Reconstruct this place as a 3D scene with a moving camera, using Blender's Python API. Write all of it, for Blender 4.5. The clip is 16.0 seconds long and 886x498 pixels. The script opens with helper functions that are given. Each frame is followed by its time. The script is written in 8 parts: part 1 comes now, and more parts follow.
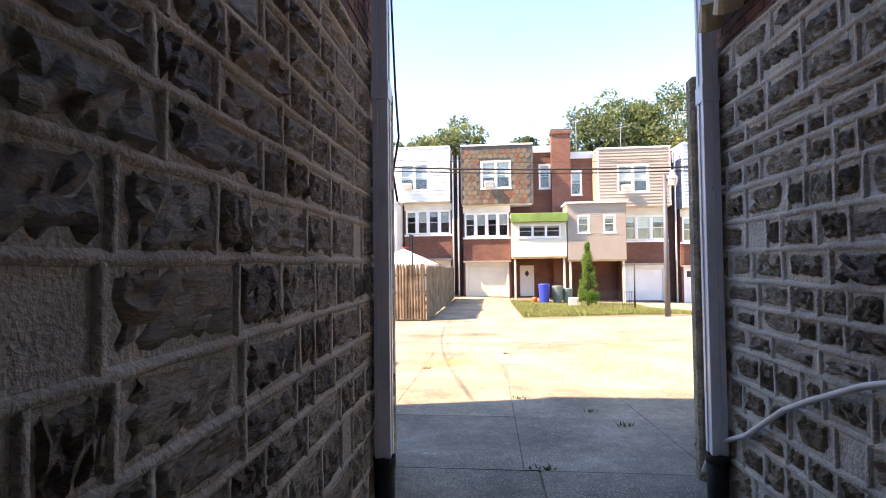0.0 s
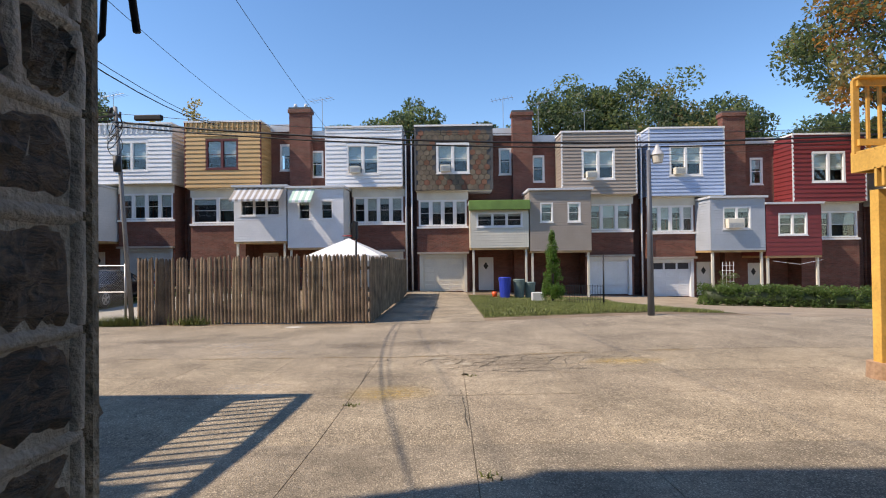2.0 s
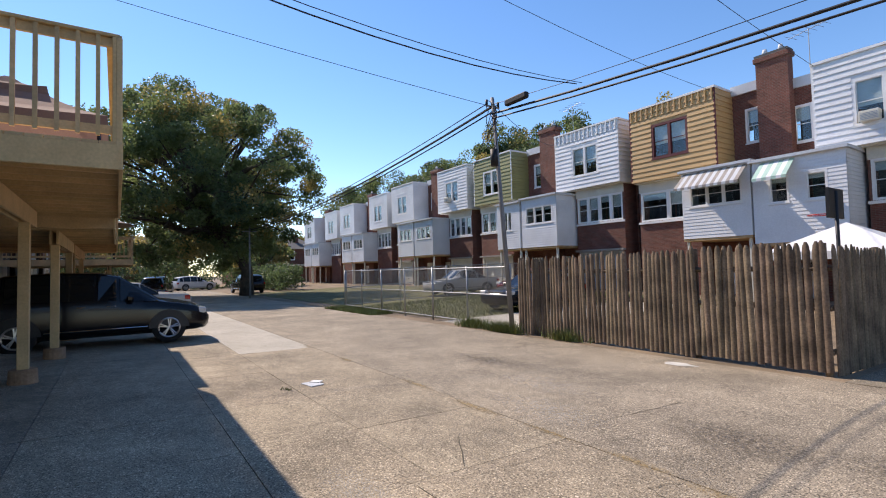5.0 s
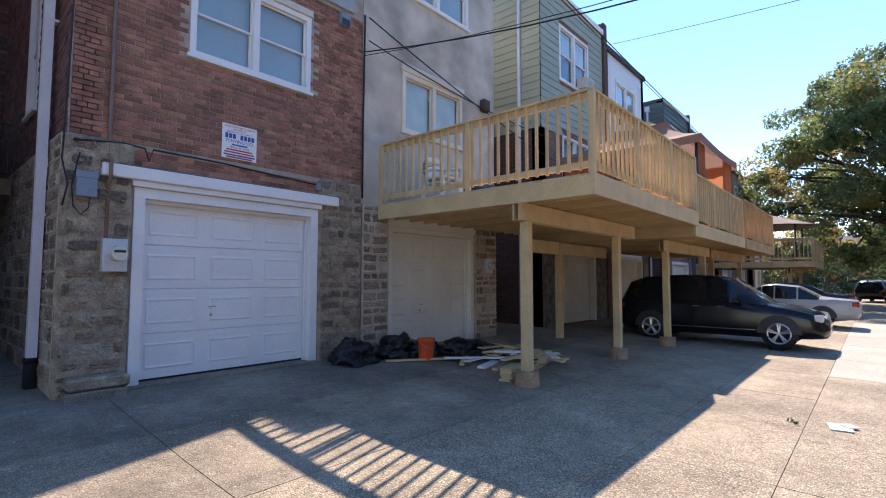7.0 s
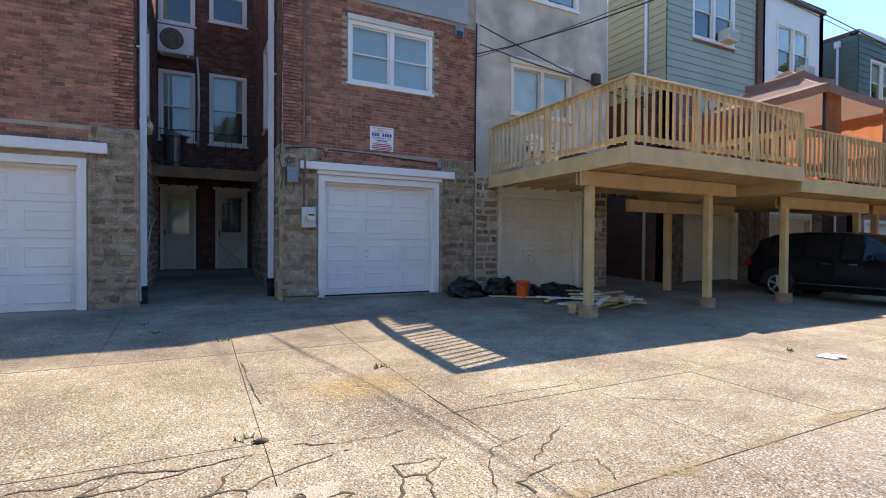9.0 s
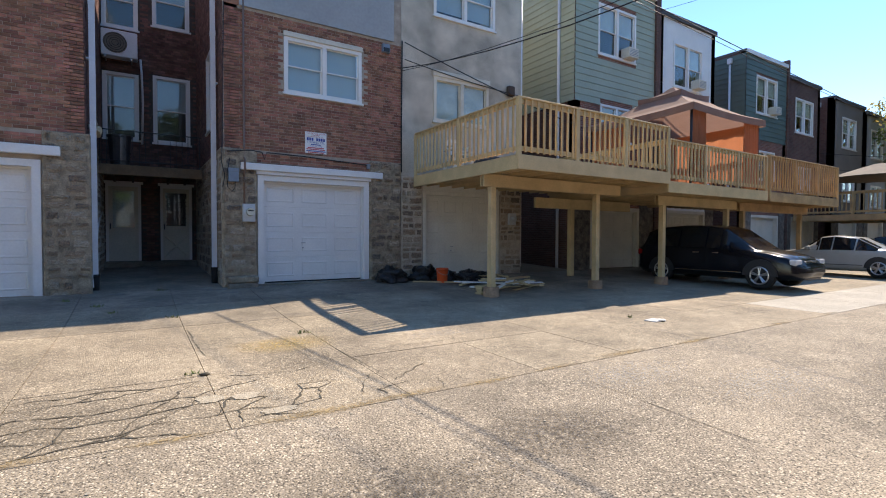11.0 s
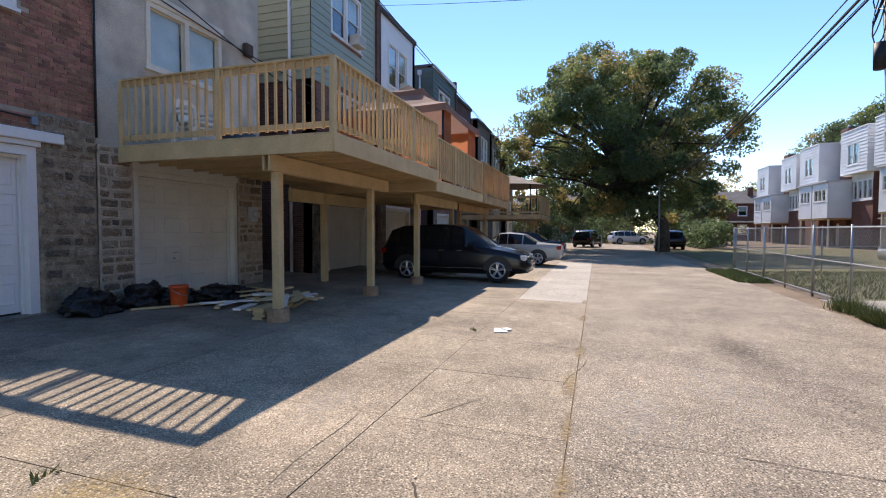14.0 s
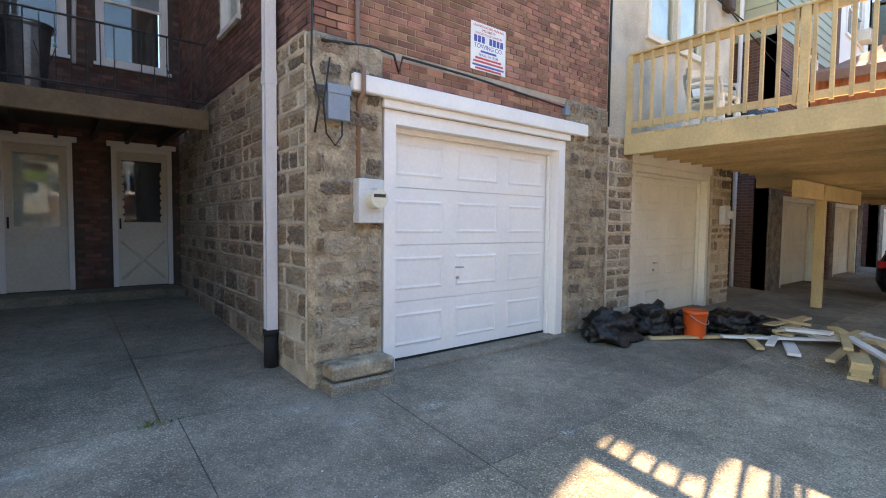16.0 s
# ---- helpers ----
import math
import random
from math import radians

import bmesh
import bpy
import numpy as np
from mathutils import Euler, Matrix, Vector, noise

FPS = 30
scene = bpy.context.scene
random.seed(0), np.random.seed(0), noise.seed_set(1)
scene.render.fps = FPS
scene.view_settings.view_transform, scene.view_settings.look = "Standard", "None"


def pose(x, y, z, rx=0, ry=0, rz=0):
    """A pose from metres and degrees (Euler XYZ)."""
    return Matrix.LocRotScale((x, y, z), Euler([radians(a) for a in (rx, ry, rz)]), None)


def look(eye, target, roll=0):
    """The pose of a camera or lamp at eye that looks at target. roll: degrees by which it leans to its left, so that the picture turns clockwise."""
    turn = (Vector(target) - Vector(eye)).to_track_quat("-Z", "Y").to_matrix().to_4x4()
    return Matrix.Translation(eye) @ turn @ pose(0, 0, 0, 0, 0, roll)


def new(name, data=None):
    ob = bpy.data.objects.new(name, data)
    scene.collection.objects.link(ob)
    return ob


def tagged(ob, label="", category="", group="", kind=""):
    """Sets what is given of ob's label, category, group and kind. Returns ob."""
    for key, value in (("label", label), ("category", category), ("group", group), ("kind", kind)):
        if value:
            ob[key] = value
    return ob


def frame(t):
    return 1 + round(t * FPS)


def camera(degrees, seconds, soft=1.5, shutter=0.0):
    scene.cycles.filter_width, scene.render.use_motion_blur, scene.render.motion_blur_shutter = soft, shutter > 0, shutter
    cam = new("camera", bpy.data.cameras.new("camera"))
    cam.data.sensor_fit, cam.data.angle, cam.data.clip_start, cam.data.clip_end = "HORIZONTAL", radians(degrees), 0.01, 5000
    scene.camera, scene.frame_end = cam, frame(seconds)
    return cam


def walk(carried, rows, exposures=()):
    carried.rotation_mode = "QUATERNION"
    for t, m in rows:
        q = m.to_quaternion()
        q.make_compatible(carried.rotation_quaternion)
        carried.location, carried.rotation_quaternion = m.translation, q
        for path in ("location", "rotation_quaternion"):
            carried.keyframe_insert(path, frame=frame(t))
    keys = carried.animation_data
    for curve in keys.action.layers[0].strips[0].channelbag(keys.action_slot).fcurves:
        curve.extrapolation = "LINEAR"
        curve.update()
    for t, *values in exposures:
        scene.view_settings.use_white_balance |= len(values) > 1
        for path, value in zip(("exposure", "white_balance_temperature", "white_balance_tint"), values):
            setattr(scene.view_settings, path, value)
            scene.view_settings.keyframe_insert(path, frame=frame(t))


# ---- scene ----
cam = camera(84.7, 16.0, soft=1.05)
PATH = [
    (0, (0.898, -0.732, 1.425), (0.698, 1.257, 1.48), -0.7),
    (1.5, (0.853, 1.279, 1.409), (0.822, 3.279, 1.434), -0.8),
    (2, (0.923, 2.083, 1.348), (0.899, 4.083, 1.371), -0.7),
    (2.5, (1.009, 2.959, 1.3), (0.965, 4.958, 1.322), -0.8),
    (3, (1.084, 3.856, 1.253), (0.876, 5.845, 1.28), -1.0),
    (3.2, (1.125, 4.197, 1.237), (0.799, 6.17, 1.266), -1.1),
    (5.5, (1.366, 8.353, 1.099), (-0.541, 8.945, 1.194), -1.3),
    (6, (1.239, 9.048, 1.123), (-0.758, 8.997, 1.227), -1.0),
    (6.5, (1.252, 9.582, 1.181), (-0.585, 8.801, 1.3), -0.2),
    (7, (1.336, 10.244, 1.116), (-0.159, 8.921, 1.24), 0.1),
    (7.5, (1.392, 10.953, 1.018), (0.274, 9.299, 1.131), 0.3),
    (8, (1.417, 11.75, 0.955), (0.452, 9.998, 0.988), 0.4),
    (10.3, (1.731, 14.54, 0.891), (0.841, 12.75, 0.845), 0.4),
    (10.5, (1.74, 14.677, 0.887), (0.814, 12.905, 0.839), 0.3),
    (11, (1.703, 14.92, 0.887), (0.637, 13.229, 0.835), 0.2),
    (11.5, (1.621, 15.001, 0.858), (0.345, 13.462, 0.805), 0.2),
    (12, (1.664, 14.839, 0.904), (0.113, 13.578, 0.845), 0.0),
    (12.5, (1.607, 14.386, 0.941), (-0.188, 13.509, 0.87), -0.1),
    (13, (1.631, 13.46, 0.946), (-0.287, 12.896, 0.871), -0.1),
    (13.5, (1.627, 12.402, 0.991), (-0.304, 11.887, 0.915), 0.0),
    (14, (1.794, 11.312, 1.045), (-0.112, 10.71, 0.969), 0.1),
    (14.5, (1.833, 10.167, 1.059), (0.035, 9.294, 0.987), 0.4),
    (15, (1.897, 9.117, 1.072), (0.3, 7.916, 1.0), 0.5),
    (15.5, (1.837, 8.194, 1.111), (0.437, 6.768, 1.034), 0.5),
    (16, (1.804, 7.225, 1.193), (0.559, 5.663, 1.093), 0.6),
]
EXPOSE = [(0, 2.45, 9300, 27), (0.7, 2.2, 9000, 26), (1.0, 1.8, 8400, 22), (1.5, 1.1, 7600, 18), (2.0, 0.65, 7400, 17), (2.5, 0.5, 7300, 17), (3.0, 0.46, 7300, 17),
          (5.5, 0.65, 7000, 20), (6.5, 0.95, 6900, 23), (7.0, 1.3, 7000, 22), (7.5, 1.45, 7100, 20), (8.0, 1.38, 7200, 17), (10.5, 1.1, 7200, 15), (12.5, 0.75, 7200, 16),
          (13.5, 0.68, 7100, 18), (14.5, 1.1, 6900, 21), (15.5, 2.0, 7900, 18), (16.0, 2.55, 9800, 18)]
walk(cam, [(t, look(eye, target, roll)) for t, eye, target, roll in PATH], EXPOSE)

# ---- light: late-morning sun from behind the near row, clear sky ----
SUN_FROM = Vector((-3.77, -1.06, 4.15)).normalized()
world = bpy.data.worlds.new("world")
scene.world = world
world.use_nodes = True
wt = world.node_tree
sky = wt.nodes.new("ShaderNodeTexSky")
sky.sky_type, sky.sun_disc = "NISHITA", False
sky.sun_elevation = math.asin(SUN_FROM.z)
sky.sun_rotation = math.atan2(SUN_FROM.x, SUN_FROM.y)
sky.air_density, sky.dust_density, sky.ozone_density = 1.0, 0.05, 3.0
sky.altitude = 400
deep = wt.nodes.new("ShaderNodeHueSaturation")
deep.inputs["Saturation"].default_value = 1.19
wt.links.new(sky.outputs[0], deep.inputs["Color"])
wt.links.new(deep.outputs[0], wt.nodes["Background"].inputs[0])
wt.nodes["Background"].inputs[1].default_value = 0.15
sun = new("sun", bpy.data.lights.new("sun", "SUN"))
sun.data.energy, sun.data.angle, sun.data.color = 3.6, radians(0.53), (1.0, 0.93, 0.82)
sun.matrix_world = look(SUN_FROM * 60, (0, 0, 0))

# ---- materials ----
def surf(name, col, rough=0.8, var=0.25, scale=3.0, fine=40.0, bump=0.25, depth=0.01, rnd=0.0, island=0.0, metal=0.0, tint=None, coat=0.0):
    """A weathered surface: two scales of variation in colour, relief, and a shift for each piece."""
    m = bpy.data.materials.new(name)
    m.use_nodes = True
    nt = m.node_tree
    n, l = nt.nodes, nt.links
    b = n["Principled BSDF"]
    geo = n.new("ShaderNodeNewGeometry")
    big = n.new("ShaderNodeTexNoise"); big.inputs["Scale"].default_value = scale; big.inputs["Detail"].default_value = 6
    small = n.new("ShaderNodeTexNoise"); small.inputs["Scale"].default_value = fine; small.inputs["Detail"].default_value = 4
    l.new(geo.outputs["Position"], big.inputs["Vector"]); l.new(geo.outputs["Position"], small.inputs["Vector"])
    ramp = n.new("ShaderNodeValToRGB")
    t = tint or [c * (1 - var) for c in col]
    ramp.color_ramp.elements[0].position, ramp.color_ramp.elements[1].position = 0.3, 0.7
    ramp.color_ramp.elements[0].color = (*t, 1)
    ramp.color_ramp.elements[1].color = (*[min(1, c * (1 + var * 0.4)) for c in col], 1)
    l.new(big.outputs["Fac"], ramp.inputs["Fac"])
    hsv = n.new("ShaderNodeHueSaturation")
    l.new(ramp.outputs["Color"], hsv.inputs["Color"])
    val = n.new("ShaderNodeMapRange")
    val.inputs["From Min"].default_value, val.inputs["From Max"].default_value = 0.25, 0.75
    val.inputs["To Min"].default_value, val.inputs["To Max"].default_value = 1 - var * 0.7, 1 + var * 0.5
    l.new(small.outputs["Fac"], val.inputs["Value"])
    last = val.outputs["Result"]
    if rnd or island:
        src = n.new("ShaderNodeObjectInfo").outputs["Random"] if rnd else geo.outputs["Random Per Island"]
        mr = n.new("ShaderNodeMapRange")
        a = rnd or island
        mr.inputs["To Min"].default_value, mr.inputs["To Max"].default_value = 1 - a, 1 + a * 0.7
        l.new(src, mr.inputs["Value"])
        mul = n.new("ShaderNodeMath"); mul.operation = "MULTIPLY"
        l.new(mr.outputs["Result"], mul.inputs[0]); l.new(last, mul.inputs[1])
        last = mul.outputs[0]
        hue = n.new("ShaderNodeMapRange")
        hue.inputs["To Min"].default_value, hue.inputs["To Max"].default_value = 0.5 - a * 0.03, 0.5 + a * 0.03
        wn = n.new("ShaderNodeTexWhiteNoise"); wn.noise_dimensions = "1D"
        l.new(src, wn.inputs["W"]); l.new(wn.outputs["Value"], hue.inputs["Value"]); l.new(hue.outputs["Result"], hsv.inputs["Hue"])
    l.new(last, hsv.inputs["Value"])
    l.new(hsv.outputs["Color"], b.inputs["Base Color"])
    b.inputs["Roughness"].default_value, b.inputs["Metallic"].default_value = rough, metal
    b.inputs["Coat Weight"].default_value = coat
    if bump:
        bp = n.new("ShaderNodeBump"); bp.inputs["Strength"].default_value = bump; bp.inputs["Distance"].default_value = depth
        l.new(small.outputs["Fac"], bp.inputs["Height"]); l.new(bp.outputs["Normal"], b.inputs["Normal"])
    return m


def pebbled(name, col, stone, rough=0.9, size=55.0, rnd=0.08, stain=0.25, pits=0.5):
    """Concrete or asphalt worn down to its gravel."""
    m = surf(name, col, rough, stain, 0.6, 9.0, 0, 0.01, rnd)
    n, l = m.node_tree.nodes, m.node_tree.links
    b = n["Principled BSDF"]
    geo = n.new("ShaderNodeNewGeometry")
    v = n.new("ShaderNodeTexVoronoi"); v.inputs["Scale"].default_value = size
    l.new(geo.outputs["Position"], v.inputs["Vector"])
    rampv = n.new("ShaderNodeValToRGB")
    rampv.color_ramp.elements[0].color, rampv.color_ramp.elements[1].color = (1, 1, 1, 1), (0, 0, 0, 1)
    rampv.color_ramp.elements[0].position, rampv.color_ramp.elements[1].position = 0.25, 0.62
    l.new(v.outputs["Distance"], rampv.inputs["Fac"])
    sepv = n.new("ShaderNodeSeparateColor"); l.new(v.outputs["Color"], sepv.inputs["Color"])
    pick = n.new("ShaderNodeMath"); pick.operation = "GREATER_THAN"; pick.inputs[1].default_value = 0.2
    l.new(sepv.outputs["Red"], pick.inputs[0])
    fac = n.new("ShaderNodeMath"); fac.operation = "MULTIPLY"
    l.new(rampv.outputs["Color"], fac.inputs[0]); l.new(pick.outputs[0], fac.inputs[1])
    mix = n.new("ShaderNodeMix"); mix.data_type = "RGBA"
    old = b.inputs["Base Color"].links[0].from_socket
    tone = n.new("ShaderNodeHueSaturation"); tone.inputs["Color"].default_value = (*stone, 1)
    mv = n.new("ShaderNodeMapRange"); mv.inputs["To Min"].default_value, mv.inputs["To Max"].default_value = 0.35, 1.35
    l.new(sepv.outputs["Green"], mv.inputs["Value"]); l.new(mv.outputs["Result"], tone.inputs["Value"])
    l.new(fac.outputs[0], mix.inputs["Factor"]); l.new(old, mix.inputs["A"]); l.new(tone.outputs["Color"], mix.inputs["B"])
    # broad stains and pale worn patches
    st = n.new("ShaderNodeTexNoise"); st.inputs["Scale"].default_value = 0.9; st.inputs["Detail"].default_value = 7; st.inputs["Roughness"].default_value = 0.68
    l.new(geo.outputs["Position"], st.inputs["Vector"])
    sr = n.new("ShaderNodeMapRange"); sr.inputs["From Min"].default_value, sr.inputs["From Max"].default_value = 0.3, 0.7
    sr.inputs["To Min"].default_value, sr.inputs["To Max"].default_value = 1 - stain, 1 + stain
    l.new(st.outputs["Fac"], sr.inputs["Value"])
    hs = n.new("ShaderNodeHueSaturation"); l.new(mix.outputs["Result"], hs.inputs["Color"]); l.new(sr.outputs["Result"], hs.inputs["Value"])
    l.new(hs.outputs["Color"], b.inputs["Base Color"])
    bp = n.new("ShaderNodeBump"); bp.inputs["Strength"].default_value = 0.55; bp.inputs["Distance"].default_value = 0.006
    l.new(fac.outputs[0], bp.inputs["Height"]); l.new(bp.outputs["Normal"], b.inputs["Normal"])
    # small dark pits where the gravel has broken out
    pit = n.new("ShaderNodeTexNoise"); pit.inputs["Scale"].default_value = size * 1.25; pit.inputs["Detail"].default_value = 3; pit.inputs["Roughness"].default_value = 0.6
    l.new(geo.outputs["Position"], pit.inputs["Vector"])
    pr = n.new("ShaderNodeMapRange"); pr.inputs["From Min"].default_value, pr.inputs["From Max"].default_value = 0.39, 0.5
    pr.inputs["To Min"].default_value, pr.inputs["To Max"].default_value = 1 - pits, 1.0
    l.new(pit.outputs["Fac"], pr.inputs["Value"])
    hp = n.new("ShaderNodeHueSaturation"); l.new(hs.outputs["Color"], hp.inputs["Color"]); l.new(pr.outputs["Result"], hp.inputs["Value"])
    l.new(hp.outputs["Color"], b.inputs["Base Color"])
    return m


def brickwork(name, col, mortar):
    """Far brick walls: courses of 68 mm."""
    m = bpy.data.materials.new(name)
    m.use_nodes = True
    n, l = m.node_tree.nodes, m.node_tree.links
    b = n["Principled BSDF"]
    geo = n.new("ShaderNodeNewGeometry")
    sep = n.new("ShaderNodeSeparateXYZ"); l.new(geo.outputs["Position"], sep.inputs[0])
    add = n.new("ShaderNodeMath"); l.new(sep.outputs["X"], add.inputs[0]); l.new(sep.outputs["Y"], add.inputs[1])
    com = n.new("ShaderNodeCombineXYZ"); l.new(add.outputs[0], com.inputs["X"]); l.new(sep.outputs["Z"], com.inputs["Y"])
    t = n.new("ShaderNodeTexBrick")
    t.inputs["Color1"].default_value = (*col, 1)
    t.inputs["Color2"].default_value = (*[c * 0.62 for c in col], 1)
    t.inputs["Mortar"].default_value = (*mortar, 1)
    t.inputs["Scale"].default_value, t.inputs["Mortar Size"].default_value = 1.0, 0.006
    t.inputs["Brick Width"].default_value, t.inputs["Row Height"].default_value = 0.213, 0.068
    l.new(com.outputs[0], t.inputs["Vector"])
    nz = n.new("ShaderNodeTexNoise"); nz.inputs["Scale"].default_value = 1.2; nz.inputs["Detail"].default_value = 8
    l.new(geo.outputs["Position"], nz.inputs["Vector"])
    mr = n.new("ShaderNodeMapRange"); mr.inputs["To Min"].default_value, mr.inputs["To Max"].default_value = 0.55, 1.45
    l.new(nz.outputs["Fac"], mr.inputs["Value"])
    hs = n.new("ShaderNodeHueSaturation"); l.new(t.outputs["Color"], hs.inputs["Color"]); l.new(mr.outputs["Result"], hs.inputs["Value"])
    l.new(hs.outputs["Color"], b.inputs["Base Color"])
    bp = n.new("ShaderNodeBump"); bp.inputs["Distance"].default_value = 0.008; bp.inputs["Strength"].default_value = 0.6; bp.invert = True
    l.new(t.outputs["Fac"], bp.inputs["Height"]); l.new(bp.outputs["Normal"], b.inputs["Normal"])
    b.inputs["Roughness"].default_value = 0.9
    return m


def clear_glass(name, tone=(0.9, 0.95, 0.95)):
    m = bpy.data.materials.new(name)
    m.use_nodes = True
    n, l = m.node_tree.nodes, m.node_tree.links
    tr = n.new("ShaderNodeBsdfTransparent"); tr.inputs["Color"].default_value = (*tone, 1)
    gl = n.new("ShaderNodeBsdfGlossy"); gl.inputs["Roughness"].default_value = 0.02
    lw = n.new("ShaderNodeLayerWeight"); lw.inputs["Blend"].default_value = 0.5
    p5 = n.new("ShaderNodeMath"); p5.operation = "POWER"; p5.inputs[1].default_value = 4.0
    l.new(lw.outputs["Facing"], p5.inputs[0])
    fr = n.new("ShaderNodeMapRange"); fr.inputs["To Min"].default_value, fr.inputs["To Max"].default_value = 0.06, 0.9
    l.new(p5.outputs[0], fr.inputs["Value"])
    mx = n.new("ShaderNodeMixShader")
    l.new(fr.outputs["Result"], mx.inputs[0]); l.new(tr.outputs[0], mx.inputs[1]); l.new(gl.outputs[0], mx.inputs[2])
    l.new(mx.outputs[0], n["Material Output"].inputs["Surface"])
    return m


BRICK = surf("red_brick", (0.37, 0.17, 0.115), 0.92, 0.4, 6, 90, 0.4, 0.006, rnd=0.42)
BRICK_REST = surf("red_brick_rest", (0.37, 0.17, 0.115), 0.92, 0.4, 6, 90, 0.4, 0.006, island=0.42)
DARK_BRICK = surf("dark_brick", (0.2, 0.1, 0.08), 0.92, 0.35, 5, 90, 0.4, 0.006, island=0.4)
MORTAR = surf("brick_mortar", (0.44, 0.37, 0.3), 0.95, 0.3, 5, 120, 0.3)
DARK_MORTAR = surf("dark_mortar", (0.1, 0.08, 0.07), 0.95, 0.3, 5, 120, 0.3)
STONE_MORTAR = surf("pointing_mortar", (0.56, 0.48, 0.38), 0.95, 0.3, 4, 55, 0.9, 0.012)
PIER_MORTAR = surf("brown_pointing_mortar", (0.4, 0.32, 0.225), 0.95, 0.5, 7, 38, 1.0, 0.025)
GREY_MORTAR = surf("grey_pointing_mortar", (0.6, 0.56, 0.5), 0.95, 0.3, 4, 55, 0.9, 0.012)


def schist(name, piece):
    """Mica schist: dark grey, rust brown and pale silver mixed in ragged layers, each stone with its own share."""
    m = surf(name, (0.34, 0.27, 0.2), 0.62, 0.5, 14, 120, 0, 0.02)
    n, l = m.node_tree.nodes, m.node_tree.links
    b = n["Principled BSDF"]
    geo = n.new("ShaderNodeNewGeometry")
    src = n.new("ShaderNodeObjectInfo").outputs["Random"] if piece else geo.outputs["Random Per Island"]
    lay = n.new("ShaderNodeTexNoise"); lay.inputs["Scale"].default_value = 16; lay.inputs["Detail"].default_value = 9
    lay.inputs["Roughness"].default_value = 0.75; lay.inputs["Distortion"].default_value = 1.2
    mp = n.new("ShaderNodeMapping"); mp.inputs["Scale"].default_value = (1, 1, 2.2)
    l.new(geo.outputs["Position"], mp.inputs["Vector"]); l.new(mp.outputs["Vector"], lay.inputs["Vector"])
    shift = n.new("ShaderNodeMapRange"); shift.inputs["To Min"].default_value, shift.inputs["To Max"].default_value = -0.16, 0.16
    l.new(src, shift.inputs["Value"])
    add = n.new("ShaderNodeMath"); l.new(lay.outputs["Fac"], add.inputs[0]); l.new(shift.outputs["Result"], add.inputs[1])
    rp = n.new("ShaderNodeValToRGB")
    e = rp.color_ramp.elements
    e[0].position, e[0].color = 0.3, (0.13, 0.11, 0.095, 1)
    e[1].position, e[1].color = 0.78, (0.54, 0.48, 0.4, 1)
    for at, col in ((0.42, (0.27, 0.2, 0.145, 1)), (0.5, (0.38, 0.255, 0.155, 1)), (0.56, (0.34, 0.28, 0.215, 1)), (0.64, (0.46, 0.37, 0.27, 1))):
        k = e.new(at); k.color = col
    l.new(add.outputs[0], rp.inputs["Fac"]); l.new(rp.outputs["Color"], b.inputs["Base Color"])
    bp = n.new("ShaderNodeBump"); bp.inputs["Strength"].default_value = 1.0; bp.inputs["Distance"].default_value = 0.035
    l.new(lay.outputs["Fac"], bp.inputs["Height"]); l.new(bp.outputs["Normal"], b.inputs["Normal"])
    return m


STONE = schist("mica_schist", True)
STONE_REST = schist("mica_schist_rest", False)
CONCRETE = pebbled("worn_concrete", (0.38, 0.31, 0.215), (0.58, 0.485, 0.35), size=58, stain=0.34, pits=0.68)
AGGREGATE = pebbled("gravel_concrete_lane", (0.37, 0.305, 0.22), (0.6, 0.505, 0.375), size=60, stain=0.3, pits=0.8)
PALE_CONCRETE = pebbled("newer_concrete", (0.5, 0.46, 0.38), (0.4, 0.36, 0.3), size=90, stain=0.12, pits=0.2)
# stained slab concrete, with the houses' shade painted in as a darker tone
SHADE_CONCRETE = pebbled("shaded_stained_concrete", (0.255, 0.215, 0.165), (0.33, 0.28, 0.215), size=75, rnd=0.06, stain=0.42, pits=0.3)
# in-between tone that eases the painted shade into the sunlit slabs
HALF_SHADE_CONCRETE = pebbled("half_shaded_concrete", (0.325, 0.27, 0.195), (0.45, 0.38, 0.28), size=66, stain=0.4, pits=0.45)
SOIL = surf("soil", (0.27, 0.2, 0.13), 0.95, 0.4, 0.8, 30, 0.8, 0.03)
CRACK = surf("crack_dirt", (0.1, 0.085, 0.06), 0.95, 0.4, 5, 60, 0.3)
WHITE = surf("white_paint", (0.8, 0.79, 0.77), 0.5, 0.07, 1.5, 25, 0.06, 0.003)
OFFWHITE = surf("aged_white_paint", (0.68, 0.64, 0.54), 0.6, 0.15, 1.2, 20, 0.1, 0.004)
WHITE_METAL = surf("white_enamelled_metal", (0.76, 0.77, 0.8), 0.35, 0.08, 2, 30, 0.03, 0.002)
STUCCO = surf("grey_stucco", (0.6, 0.545, 0.45), 0.95, 0.42, 1.4, 45, 0.7, 0.012)
GREY_PANEL = surf("grey_panel", (0.36, 0.38, 0.39), 0.7, 0.12, 1, 15, 0.05)
ROOFING = surf("roofing_felt", (0.1, 0.1, 0.1), 0.9, 0.3, 1, 20, 0.4)
PINE = surf("treated_pine", (0.63, 0.46, 0.24), 0.7, 0.18, 2.5, 35, 0.2, 0.003, rnd=0.14)
STAINED = surf("dark_stained_timber", (0.075, 0.045, 0.03), 0.7, 0.3, 3, 35, 0.2, 0.003)
PINE_DIM = surf("older_treated_pine", (0.5, 0.32, 0.15), 0.75, 0.3, 2.5, 35, 0.2, 0.003, rnd=0.14)
